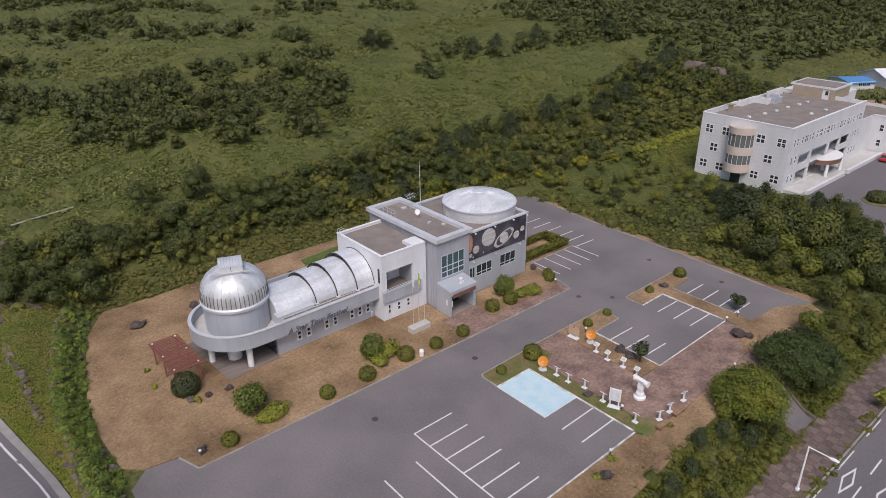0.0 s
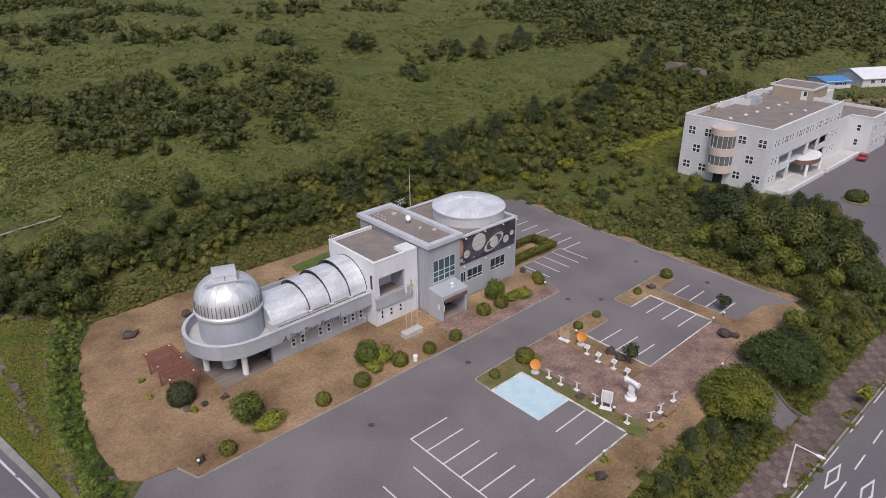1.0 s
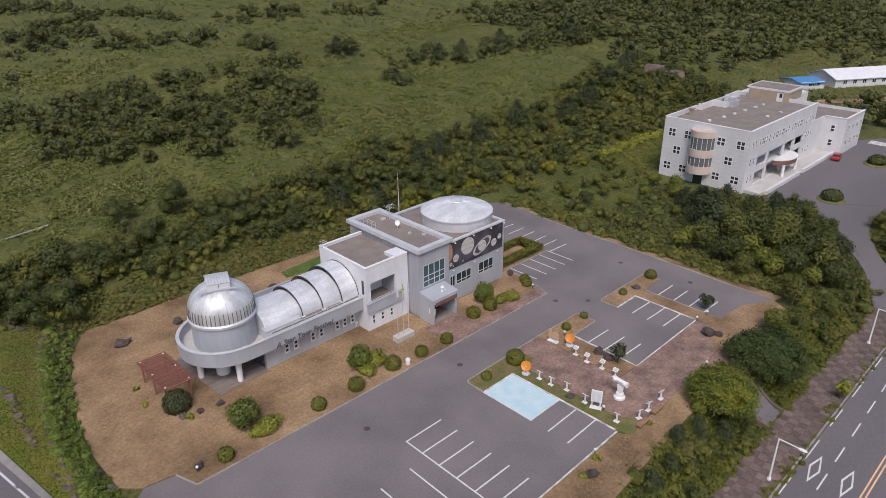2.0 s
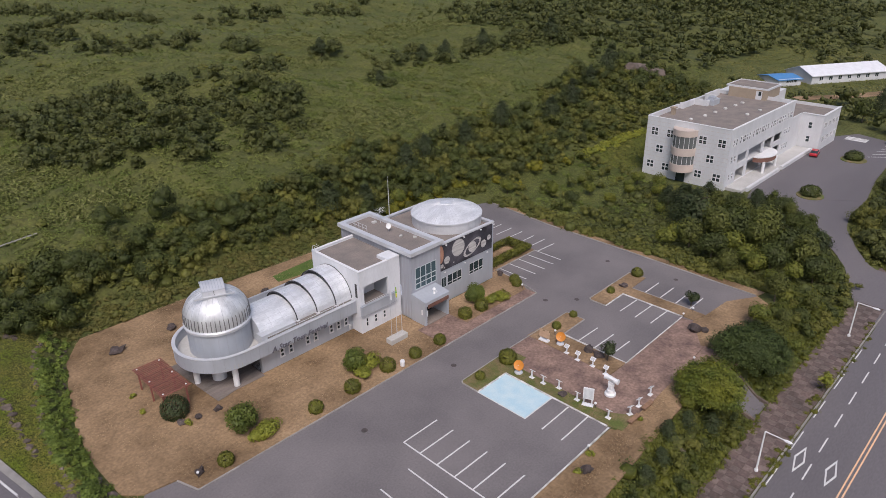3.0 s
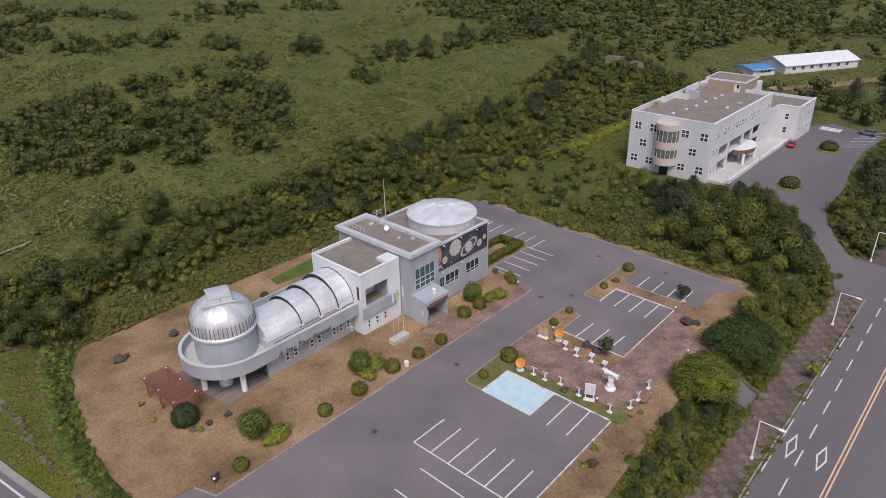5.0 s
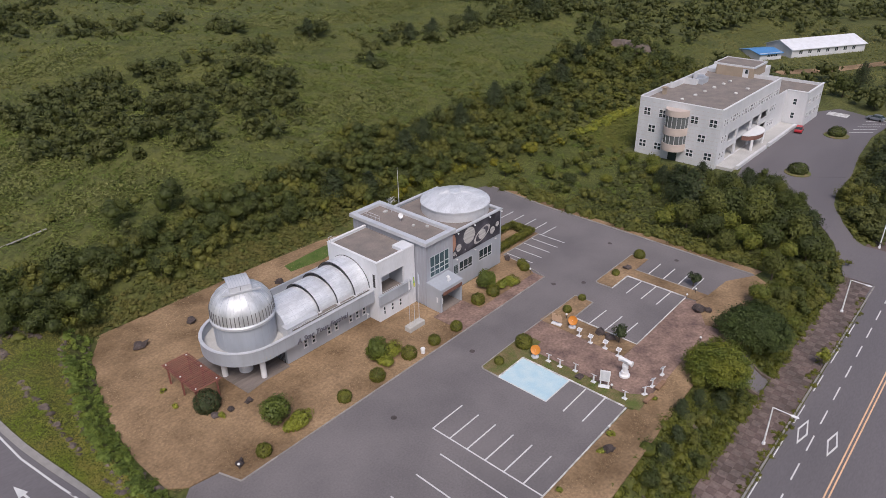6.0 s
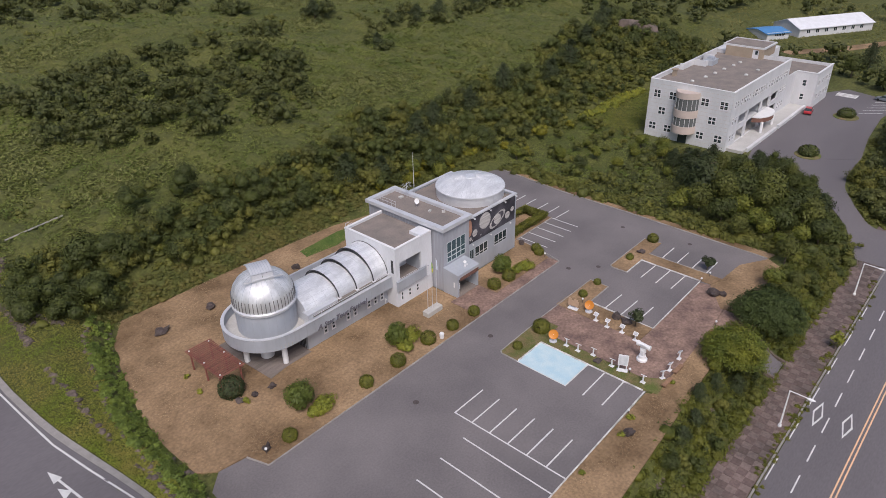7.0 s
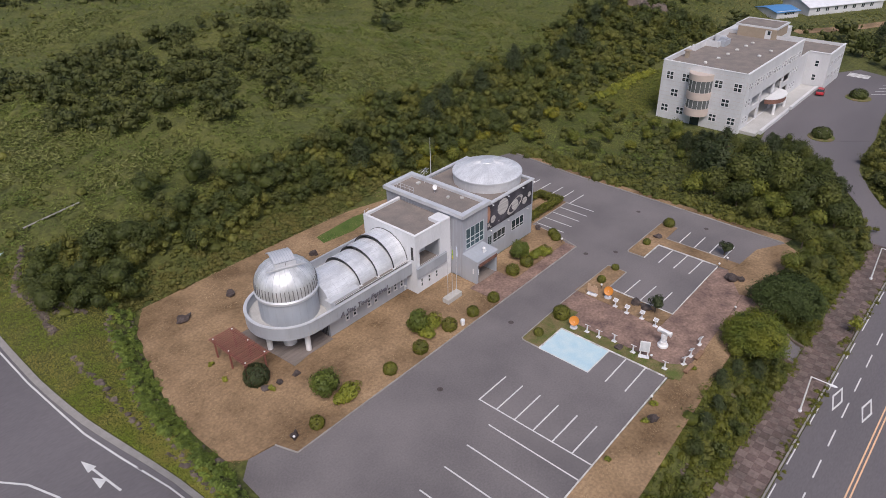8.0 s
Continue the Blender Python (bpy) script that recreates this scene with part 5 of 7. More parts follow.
def shed(at, turn, length, depth, eave, ridge, roof_m, n, name, label):
    ob = thing(name, label, "shed", at, turn=turn)
    holes = [(3 + i * (length - 5) / n, 4.6 + i * (length - 5) / n, 1.2, 2.6) for i in range(n)]
    bm = pierced(bmesh.new(), "y", 0, 0.25, 0, length, 0, eave, holes)
    box(bm, 0, length, depth - 0.25, depth, 0, eave)
    for x in (0.0, length - 0.25):
        box(bm, x, x + 0.25, 0.25, depth - 0.25, 0, eave)
        a = [bm.verts.new((x, 0, eave)), bm.verts.new((x, depth, eave)), bm.verts.new((x, depth / 2, ridge))]
        b = [bm.verts.new((x + 0.25, 0, eave)), bm.verts.new((x + 0.25, depth, eave)), bm.verts.new((x + 0.25, depth / 2, ridge))]
        bm.faces.new(a)
        bm.faces.new(b)
        for i in range(3):
            bm.faces.new((a[i], a[(i + 1) % 3], b[(i + 1) % 3], b[i]))
    part("wall", bm, M_FARTILE, ob)
    for u0, u1, z0, z1 in holes:
        window(ob, "y", 0, u0, u1, z0, z1, 2, 1, bar=0.1)
    for s in (0, 1):
        bm = bmesh.new()
        y0, y1 = (-0.5, depth / 2) if s == 0 else (depth + 0.5, depth / 2)
        e = eave - 0.2
        p = [(-0.5, y0, e), (length + 0.5, y0, e), (length + 0.5, y1, ridge), (-0.5, y1, ridge)]
        a = [bm.verts.new(v) for v in p]
        b = [bm.verts.new((v[0], v[1], v[2] + 0.18)) for v in p]
        bm.faces.new(a)
        bm.faces.new(b)
        for i in range(4):
            bm.faces.new((a[i], a[(i + 1) % 4], b[(i + 1) % 4], b[i]))
        part("roof_slope", bm, roof_m, ob)
    return ob


shed((219.5, 31.6, -1.3), -31, 32, 13, 3.0, 5.2, M_WHITE, 7, "long_shed", "long white shed with a low gable roof")
shed((208.5, 38.6, -1.3), -31, 9, 10, 2.4, 3.1, M_BLUEROOF, 3, "blue_roof_shed", "white shed with a blue sheet roof")


def car(at, turn, paint_m, label):
    ob = thing("parked_car", label, "car", at, turn=turn)
    bm = bmesh.new()
    sec = [(-2.1, 0.35, 0.75, 0.8), (-1.9, 0.3, 0.95, 0.86), (-0.9, 0.3, 1.0, 0.88), (1.0, 0.3, 0.98, 0.88), (1.9, 0.3, 0.85, 0.85), (2.15, 0.38, 0.7, 0.78)]
    rows = [[bm.verts.new((x, -w, lo)), bm.verts.new((x, w, lo)), bm.verts.new((x, w * 0.96, hi)), bm.verts.new((x, -w * 0.96, hi))] for x, lo, hi, w in sec]
    for a, b in zip(rows, rows[1:]):
        for i in range(4):
            bm.faces.new((a[i], a[(i + 1) % 4], b[(i + 1) % 4], b[i]))
    bm.faces.new(rows[0])
    bm.faces.new(rows[-1])
    bmesh.ops.bevel(bm, geom=bm.edges[:], offset=0.05, segments=2, affect="EDGES")
    part("body", bm, paint_m, ob, "", True)
    bm = bmesh.new()
    p = [(-1.7, 0.8, 0.97), (1.1, 0.8, 0.97), (0.45, 0.66, 1.45), (-1.2, 0.66, 1.45)]
    a = [bm.verts.new((x, -y, z)) for x, y, z in p]
    b = [bm.verts.new((x, y, z)) for x, y, z in p]
    bm.faces.new(a)
    bm.faces.new(b)
    for i in range(4):
        bm.faces.new((a[i], a[(i + 1) % 4], b[(i + 1) % 4], b[i]))
    part("cabin_glass", bm, M_GLASS, ob, "dark glazing")
    part("roof_panel", boxes((-1.2, 0.45, -0.66, 0.66, 1.45, 1.49)), paint_m, ob)
    for x in (-1.35, 1.35):
        for y in (-0.8, 0.8):
            part("wheel", tube(bmesh.new(), (x, y - 0.1, 0.32), (x, y + 0.1, 0.32), 0.32, n=16), M_TYRE, ob)
    return ob


car((136.2, 3.4, -1.0), 10, M_CARRED, "small red parked car before the white building")
car((157.5, -8.6, -1.0), 80, M_CARDARK, "grey parked car in the far lot")
paint("far_bay_line", [(143 + 3.0 * i, -6.2 - 0.2 * i, 146.5 + 3.0 * i, -10.6 - 0.2 * i, 0.2) for i in range(6)], -0.995, M_LINE, "white painted bay line in the far lot")
paint("far_bay_paint", [(155.4, 0.0, 158.8, 0.0, 5.0)], -0.995, M_KERB_WHITE, "faded pale painted bay")


# ---- pavement blocks, nearest part of the walk ----
walk_home = bpy.data.objects["pavement"]
TILES = {}
for k, m in enumerate((M_TILE, M_TILE_PALE)):
    bm = boxes((0.015, 0.99, 0.015, 1.0, -0.03, 0.045))
    me = bpy.data.meshes.new("paving_block")
    bm.to_mesh(me)
    bm.free()
    me.materials.append(m)
    TILES[k] = me
for i in range(73):
    for j in range(4):
        x, y = -3 + i * 1.005, -28.2 + j * 1.02
        ob = new("paving_block", TILES[(i + j) % 2])
        ob.parent = walk_home
        ob.matrix_local = pose(x, y, land_at(x + 0.5, y + 0.5) + 0.055, 0, -1.6, random.uniform(-0.4, 0.4))
bm = bmesh.new()
for x in np.arange(-20, 70, 2.0):
    z = land_at(x + 1, -28.5)
    box(bm, x + 0.01, x + 1.99, -28.6, -28.4, z - 0.1, z + 0.16)
solid("street_kerb", bm, M_KERB, "grey concrete kerb of the street pavement", "kerb", kind="structure")


# ---- scrub and grass ----
def scatter(n, x0, x1, y0, y1):
    return np.stack([rng.uniform(x0, x1, n), rng.uniform(y0, y1, n)], -1)


def in_oval(p, cx, cy, rx, ry, turn=0.0):
    c, s = math.cos(radians(turn)), math.sin(radians(turn))
    u, v = p[:, 0] - cx, p[:, 1] - cy
    return ((u * c + v * s) / rx) ** 2 + ((-u * s + v * c) / ry) ** 2


def patchy(p, size, seed):
    """A smooth field from -1 to 1 that breaks up the edges of thickets."""
    x, y = p[:, 0] / size + seed, p[:, 1] / size - seed * 1.7
    return (np.sin(x * 1.7 + 1.3 * np.sin(y * 1.1)) + np.sin(y * 2.1 + 1.7 * np.sin(x * 0.8)) + 0.7 * np.sin(3.7 * x + 2.9 * y)) / 2.7


def bushes(name, spots, radius, count, size, material, label, category="scrub", squash=0.9, net=2):
    """Thickets: every spot gets a low mound of leaf clumps, joined as one stretch of growth."""
    n = len(spots)
    r = radius * rng.uniform(0.55, 1.25, n) * np.where(rng.random(n) < 0.12, 1.45, 1.0)
    base = np.stack([spots[:, 0], spots[:, 1], land(spots[:, 0], spots[:, 1])], -1)
    return foliage(name, base, r, squash * rng.uniform(0.75, 1.35, n), 0.1, np.full(n, count), size, material, label, category, net, 0.25, -0.1, 0.25)


def crowns(name, spots, r0, r1, density, size, material, label, category="scrub", pointed=0.0, lobes=6):
    """Stands of small trees: lifted crowns of several lobes, differing in size, joined as one stretch of growth."""
    n = len(spots)
    r = r0 + (r1 - r0) * rng.random(n) ** 1.4
    tall = rng.uniform(0.8, 1.25, n) * np.where(rng.random(n) < pointed, 1.35, 1.0)
    k = np.repeat(np.arange(n), lobes)
    d = rng.normal(size=(len(k), 3))
    d /= np.linalg.norm(d, axis=1)[:, None]
    d[:, 2] = np.abs(d[:, 2]) * 1.1 - 0.25
    p = d * (r[k] * rng.uniform(0.45, 0.9, len(k)))[:, None]
    p[:, 2] = (p[:, 2] + 0.55 * r[k]) * tall[k]
    base = np.stack([spots[:, 0], spots[:, 1], land(spots[:, 0], spots[:, 1])], -1)[k] + p
    lobe = r[k] * rng.uniform(0.3, 0.6, len(k))
    return foliage(name, base, lobe, rng.uniform(0.7, 1.1, len(k)), 0.0, density * (lobe ** 2 + 0.1), size, material, label, category, 2, 0.3, -0.6, 0.2)


def thinned(p, gap):
    """Drops spots that stand closer than gap to an earlier one."""
    kept = np.zeros((0, 2))
    for q in p:
        if not len(kept) or ((kept - q) ** 2).sum(1).min() > gap * gap:
            kept = np.concatenate([kept, q[None]])
    return kept


def clear_of_site(p):
    """Keeps growth off the lot, the far building, the roads and the sheds."""
    x, y = p[:, 0], p[:, 1]
    bad = (x > 95) & (x < 156) & (y > -16) & (y < 30)
    bad |= (x > 70) & (x < 106) & (y > -29) & (y < -2) & (x - 84 > (y + 19) * 0.75 - 16) & (x - 84 < (y + 19) * 1.0 + 17)
    bad |= (x > 196) & (x < 262) & (y > 4) & (y < 56)
    bad |= (x < -29.5) & (y < 100) & (x > -48)
    return p[~bad]


DARK = [(26, 101, 29.5, 27, 0), (6, 92, 9, 8, 0), (-10, 118, 10, 7, 0), (0, 154, 9, 6, 0), (24, 196, 20, 11, 0), (60, 215, 24, 9, 0), (15, 176, 10, 6, 0), (48, 168, 20, 9, -15), (112, 203, 28, 9, -10), (150, 196, 20, 8, 0), (16, 250, 40, 16, 0),
        (90, 131, 5, 5, 0), (116, 112, 22, 7, -10), (87, 103, 4, 4, 0), (141, 113, 8, 6, 0), (166, 108, 30, 9, -15), (60, 118, 6, 4, 0), (70, 150, 8, 5, 0), (210, 150, 40, 10, -25), (290, 150, 50, 14, -20), (330, 100, 60, 12, -15)]
dark = []
for cx, cy, rx, ry, turn in DARK:
    n = int(rx * ry * math.pi / (3.6 if cy < 140 else 6.5))
    p = scatter(int(n * 1.9), cx - rx - ry, cx + rx + ry, cy - rx - ry, cy + rx + ry)
    dark.append(p[in_oval(p, cx, cy, rx, ry, turn) + (0.14 if rx > 26 else 0.5) * patchy(p, 6, cx) < 1][: n])
dark = thinned(clear_of_site(np.concatenate(dark)), 2.1)
crowns("dark_thicket", dark, 1.2, 3.0, 36, 0.28, M_SCRUB_DARK, "dark green thickets on the hillside", lobes=5)
bushes("thicket_floor", dark + rng.normal(0, 1.3, dark.shape), 1.35, 16, 0.32, M_SCRUB_DARK, "low growth between the dark thickets", squash=0.8)

band = []
p = scatter(620, -23, 62, 46.5, 68)
back = np.interp(p[:, 0], [-27, -15, 21, 36, 60], [47, 48.3, 47.3, 44, 42])
band.append(p[(p[:, 1] > back + 3.6 * (p[:, 0] < 36) * (p[:, 0] > -14)) & (p[:, 1] < 63 + 4 * patchy(p, 9, 3.0))])
p = scatter(1250, 46, 178, 43, 84)
band.append(p[(p[:, 1] > 45.5 + (p[:, 0] < 62) * 0) & (p[:, 1] < 66 + 0.09 * (p[:, 0] - 60) + 7 * patchy(p, 11, 1.0))])
band = thinned(clear_of_site(np.concatenate(band)), 1.5)
gold = rng.random(len(band))
crowns("yellow_scrub", band[gold < 0.1], 0.9, 1.7, 80, 0.17, leafy("olive_leaves", (0.125, 0.128, 0.02), (0.095, 0.106, 0.02), scale=0.3), "olive-yellow young trees among the scrub")
crowns("hillside_scrub", band[(gold >= 0.1) & (gold < 0.5)], 1.0, 2.5, 80, 0.18, M_SCRUB, "dense mixed green scrub trees behind the site")
crowns("shady_scrub", band[(gold >= 0.5) & (gold < 0.82)], 1.0, 2.7, 80, 0.18, M_LEAF, "darker green scrub trees behind the site")
crowns("deep_green_scrub", band[gold >= 0.82], 1.0, 2.4, 80, 0.18, M_SCRUB_DARK, "deep green pointed scrub trees behind the site", pointed=0.7)
p = np.concatenate([band + rng.normal(0, 1.7, band.shape) for k in range(4)])
p = p[p[:, 1] > np.interp(p[:, 0], [-27, -15, 21, 36, 60, 180], [46.6, 47.6, 46.4, 43, 41.5, 44])]
bushes("scrub_floor", clear_of_site(p), 1.0, 20, 0.22, M_SCRUB, "low leafy growth under the scrub trees", squash=0.8)

p = clear_of_site(scatter(2300, 165, 420, -40, 150))
p = p[(patchy(p, 22, 5.0) > -0.25) | (p[:, 1] > 60)]
crowns("far_woods", thinned(p, 3.7), 1.8, 4.2, 8, 0.55, M_SCRUB_DARK, "dark woods beyond the white building", pointed=0.4, lobes=4)
p = clear_of_site(scatter(2600, -60, 330, 64, 300))
p = p[patchy(p, 17, 9.0) > 0.05]
bushes("loose_scrub", p, 0.95, 24, 0.27, M_SCRUB, "loose low scrub over the hillside", squash=0.8)

# low growth round the lot and down the banks
edge = []
edge.append(np.stack([rng.uniform(58.6, 62.5, 210), rng.uniform(-15, 39, 210)], -1))
edge.append(np.stack([rng.uniform(36, 62, 120), rng.uniform(42.5, 46, 120)], -1))
bushes("lot_hedge", np.concatenate(edge), 0.95, 60, 0.2, leafy("hedge_leaves", (0.12, 0.118, 0.023), (0.08, 0.09, 0.02), scale=0.25), "unclipped low hedge along the lot", squash=0.95)
p = scatter(540, -16, 66, -24.0, -16.6)
low = np.interp(p[:, 0], [-16, 24, 33, 34, 39, 40, 56, 66], [-19.8, -18.4, -18.0, -23.5, -23.5, -18, -17.6, -16.5])
p = p[(p[:, 1] < low)]
bushes("bank_growth", p, 0.85, 90, 0.15, leafy("bank_leaves", (0.06, 0.073, 0.012), (0.105, 0.108, 0.015), scale=0.35, island=0.3), "weedy green growth on the street bank", squash=0.85)
s = rng.uniform(5, 47, 430)
p = np.stack([np.interp(s, EDGE_Y, EDGE_X) - rng.uniform(0.2, 3.0, 430), s], -1)
bushes("side_bank_growth", p, 0.46, 45, 0.14, leafy("weed_leaves", (0.155, 0.2, 0.034), (0.085, 0.12, 0.024), scale=0.6), "leafy weeds on the side bank", squash=0.7)
p = np.stack([rng.uniform(-20, 36, 900), 46.6 + rng.uniform(0, 4.8, 900)], -1)
bushes("field_edge_growth", p, 0.5, 22, 0.17, leafy("dry_weeds", (0.125, 0.112, 0.03), (0.08, 0.092, 0.022), scale=0.35, island=0.25), "low olive-brown weeds along the back of the lawn", squash=0.8)
n = 420
p = np.stack([rng.uniform(-12, 66, n), np.where(rng.random(n) < 0.5, -24.2, -28.2) + rng.normal(0, 0.35, n)], -1)
p = p[(patchy(p, 3.0, 6.0) > 0.0) | (rng.random(n) < 0.2)]
bushes("pavement_weeds", p, 0.33, 26, 0.13, M_CLIPPED, "weeds growing along the pavement edges", squash=0.7)
p = clear_of_site(scatter(900, 60, 98, -24, 22))
p = p[(p[:, 1] > -23) | (p[:, 0] < 70)]
bushes("belt_floor", p, 0.9, 34, 0.2, M_SCRUB_DARK, "weedy undergrowth between the trees of the belt", squash=0.8)
p = thinned(scatter(260, -10, 74, -23.3, -18.8), 1.5)
p = p[(p[:, 1] < np.interp(p[:, 0], [-10, 24, 33, 40, 56, 74], [-21, -19.6, -19.4, -19.4, -18.8, -18])) & ((p[:, 0] < 32.4) | (p[:, 0] > 39.4))]
crowns("bank_shrubs", p[::2], 0.8, 1.6, 120, 0.15, M_LEAF, "dark green shrubs on the street bank")
crowns("bank_shrubs", p[1::2], 0.7, 1.4, 120, 0.15, M_SCRUB, "olive green shrubs on the street bank")
s = np.linspace(0, 1, 46)
p = np.stack([np.interp(s, [0, 0.35, 0.7, 1], [96.8, 90.8, 83, 70]) + rng.normal(0, 1.0, 46), np.interp(s, [0, 0.35, 0.7, 1], [-1.8, -8.2, -15, -22]) + rng.normal(0, 0.6, 46)], -1)
crowns("road_shrubs", p, 1.0, 2.0, 90, 0.17, M_LEAF, "dark green bushes at the edge of the access road")
p = np.array([(-20.5, 49.8), (-23.6, 49.4), (-18.0, 49.0), (-21.8, 47.0), (-24.6, 53.0), (-19.1, 53.5), (-11.9, 55.8), (-6.1, 56.7), (-3.4, 65), (3.1, 53.0), (8.6, 56.2), (-15.1, 58.2), (6.6, 64), (13.9, 57.9), (-23, 57), (-15.5, 51.5)])
crowns("bank_thicket", p, 2.2, 3.6, 95, 0.15, M_LEAF, "round dark bushes above the side bank")
crowns("yellow_scrub", np.array([(60.1, 44.6), (56.5, 45.5), (49.7, 45.2), (45.5, 46.5), (40.2, 45.9), (33.6, 47), (67.8, 44), (71, 41), (80.6, 44), (90.5, 43)]), 1.2, 2.2, 85, 0.15, leafy("gold_leaves", (0.19, 0.165, 0.014), (0.125, 0.128, 0.014), scale=0.4), "yellow-green young trees behind the lot")
p = thinned(clear_of_site(scatter(150, 63, 97, 12, 44)), 2.6)
crowns("meadow_thicket", p[patchy(p, 6, 1.0) > -0.15], 0.8, 2.0, 62, 0.17, M_SCRUB, "small green bushes on the rough meadow")
p = scatter(260, 62, 97, 9, 44)
p = p[patchy(p, 7, 2.0) > 0.0]
bushes("meadow_scrub", clear_of_site(p), 0.6, 45, 0.2, M_TUFT, "rough meadow growth by the white building", squash=0.7)
bushes("yellow_hedge", np.stack([np.linspace(97, 127, 60), 43.6 + rng.normal(0, 0.4, 60)], -1), 0.9, 80, 0.28, M_LEAF_YEL, "yellowish clipped hedge row on the slope", squash=0.9)
p = scatter(400, 84, 175, -25, -12)
edge_y = np.interp(p[:, 0], [84, 88, 95, 102, 113, 125, 142, 158, 175], [-25.5, -22.5, -18.6, -17, -16.8, -15.2, -14.5, -15.5, -15])
crowns("roadside_woods", thinned(p[p[:, 1] < edge_y], 1.8), 1.2, 2.8, 45, 0.26, M_SCRUB_DARK, "dark trees between street and far lot", pointed=0.3)
p = np.stack([rng.uniform(84, 126, 170), np.zeros(170)], -1)
p[:, 1] = np.interp(p[:, 0], [83, 87.5, 94.3, 101, 113, 126], [-23.2, -19.3, -15.8, -14.4, -14.2, -12.5]) - 0.5 - rng.uniform(0, 2.6, 170)
bushes("road_weeds", p, 0.7, 34, 0.18, M_SCRUB, "weedy growth along the edge of the access road", squash=0.8)
crowns("road_shrubs", np.array([(98.5, -17.2), (95.5, -18.8), (101.5, -18.2), (99, -20.2)]), 1.9, 2.6, 110, 0.17, leafy("bronze_leaves", (0.13, 0.125, 0.024), (0.085, 0.092, 0.02), scale=0.3), "olive bronze bushes at the corner of the access road")
crowns("road_shrubs", np.array([(92.3, -20.8), (89.6, -22.2), (87.2, -24.0), (93.5, -23), (97, -23.2), (105.5, -18.6), (109.5, -18.4), (113, -18.8), (104, -21.5)]), 1.6, 2.5, 110, 0.17, M_LEAF, "dark green bushes at the corner of the access road")


def tufts(name, p, size, material, label, up=0.1, category="grass", lift=0.05):
    z = land(p[:, 0], p[:, 1]) + lift + rng.uniform(0, 0.5, len(p)) * size
    return quads(name, leaves(np.stack([p[:, 0], p[:, 1], z], -1), size, up, 0.3), material, label, category, "stuff")


tufts("meadow_grass", clear_of_site(scatter(40000, -60, 330, 150, 310)), 0.48, M_TUFT, "pale green grass of the far hillside", 0.7, lift=0.1)
p = clear_of_site(np.concatenate([scatter(128000, -45, 120, 58, 110), scatter(22000, 118, 200, 58, 104), scatter(68000, -45, 200, 102, 160)]))
p = p[patchy(p, 2.6, 3.0) + 0.7 * patchy(p, 7.0, 5.0) + rng.normal(0, 0.5, len(p)) > -0.45]
tufts("meadow_grass", p, 0.27, M_TUFT, "pale green meadow grass on the hillside", 0.8, lift=0.08)
p = scatter(16000, 176, 300, -18, 60)
track = np.interp(p[:, 0], [193, 210, 231, 261, 300], [28, 15, 4, -10, -22])
p = p[(np.abs(p[:, 1] - track) > 3.2) & (p[:, 0] > 158)]
tufts("meadow_grass", p, 0.42, leafy("rough_leaves", (0.13, 0.14, 0.03), (0.2, 0.185, 0.06), scale=0.09, island=0.3), "rough olive grass round the long shed", 0.8, lift=0.1)
p = clear_of_site(scatter(11000, 97, 132, 28, 43))
tufts("meadow_grass", p, 0.27, leafy("sward_leaves", (0.12, 0.145, 0.024), (0.165, 0.165, 0.035), scale=0.2, island=0.25), "bright grass strip beside the white building", 0.9)
p = clear_of_site(scatter(16000, 60, 100, 5, 46))
tufts("meadow_grass", p, 0.22, M_TUFT, "rough grass by the white building", 1.6)
reeds = []
for cx, cy, rx, ry in ((-13, 92, 14, 11), (62, 80, 16, 7), (18, 146, 18, 7), (56, 114, 12, 6), (100, 150, 24, 10), (0, 74, 10, 5), (75, 128, 16, 7), (150, 150, 26, 10)):
    p = scatter(int(rx * ry * 26), cx - rx, cx + rx, cy - ry, cy + ry)
    reeds.append(p[in_oval(p, cx, cy, rx, ry) + 0.6 * patchy(p, 4, cx * 0.1) < 1])
tufts("pale_reeds", clear_of_site(np.concatenate(reeds)), 0.34, leafy("reed_leaves", (0.18, 0.185, 0.065), (0.125, 0.14, 0.035), scale=0.2, island=0.25), "pale feathery reed grass on the hillside", 0.6, lift=0.3)
s = rng.uniform(-2, 64, 42000)
road_edge = np.interp(s, [-8, 4, 12, 18.7, 25, 31, 37, 45, 56, 75], [-28.3, -28.0, -29.0, -30.3, -31.4, -32.0, -32.3, -32.3, -32.1, -31.1])
inner = np.interp(s, EDGE_Y, EDGE_X) - 2.2
p = np.stack([road_edge + (inner - road_edge) * rng.random(len(s)), s], -1)
tufts("verge_grass", p, 0.12, leafy("verge_leaves", (0.145, 0.19, 0.018), (0.225, 0.2, 0.045), scale=0.3, island=0.2), "green and straw-coloured verge grass", 1.1)
p = scatter(5000, -16, 66, -24.4, -16.6)
tufts("bank_grass", p[p[:, 1] < np.interp(p[:, 0], [-16, 24, 33, 34, 39, 40, 66], [-19.8, -18.4, -18, -23, -23, -18, -17])], 0.2, M_TUFT, "weedy grass on the street bank")
p = scatter(46000, -24, 36, 9.9, 47)
keep = (p[:, 0] > np.interp(p[:, 1], EDGE_Y, EDGE_X) + 0.5) & ~((p[:, 0] > -11.2) & (p[:, 1] > 20) & (p[:, 1] < 32.6)) & (p[:, 1] < 46.4) & ~((p[:, 0] > 16) & (p[:, 1] < 33)) & ~((p[:, 0] < -18.5) & (p[:, 1] < 12.9))
p = p[keep & (patchy(p, 2.5, 4.0) > -0.35)]
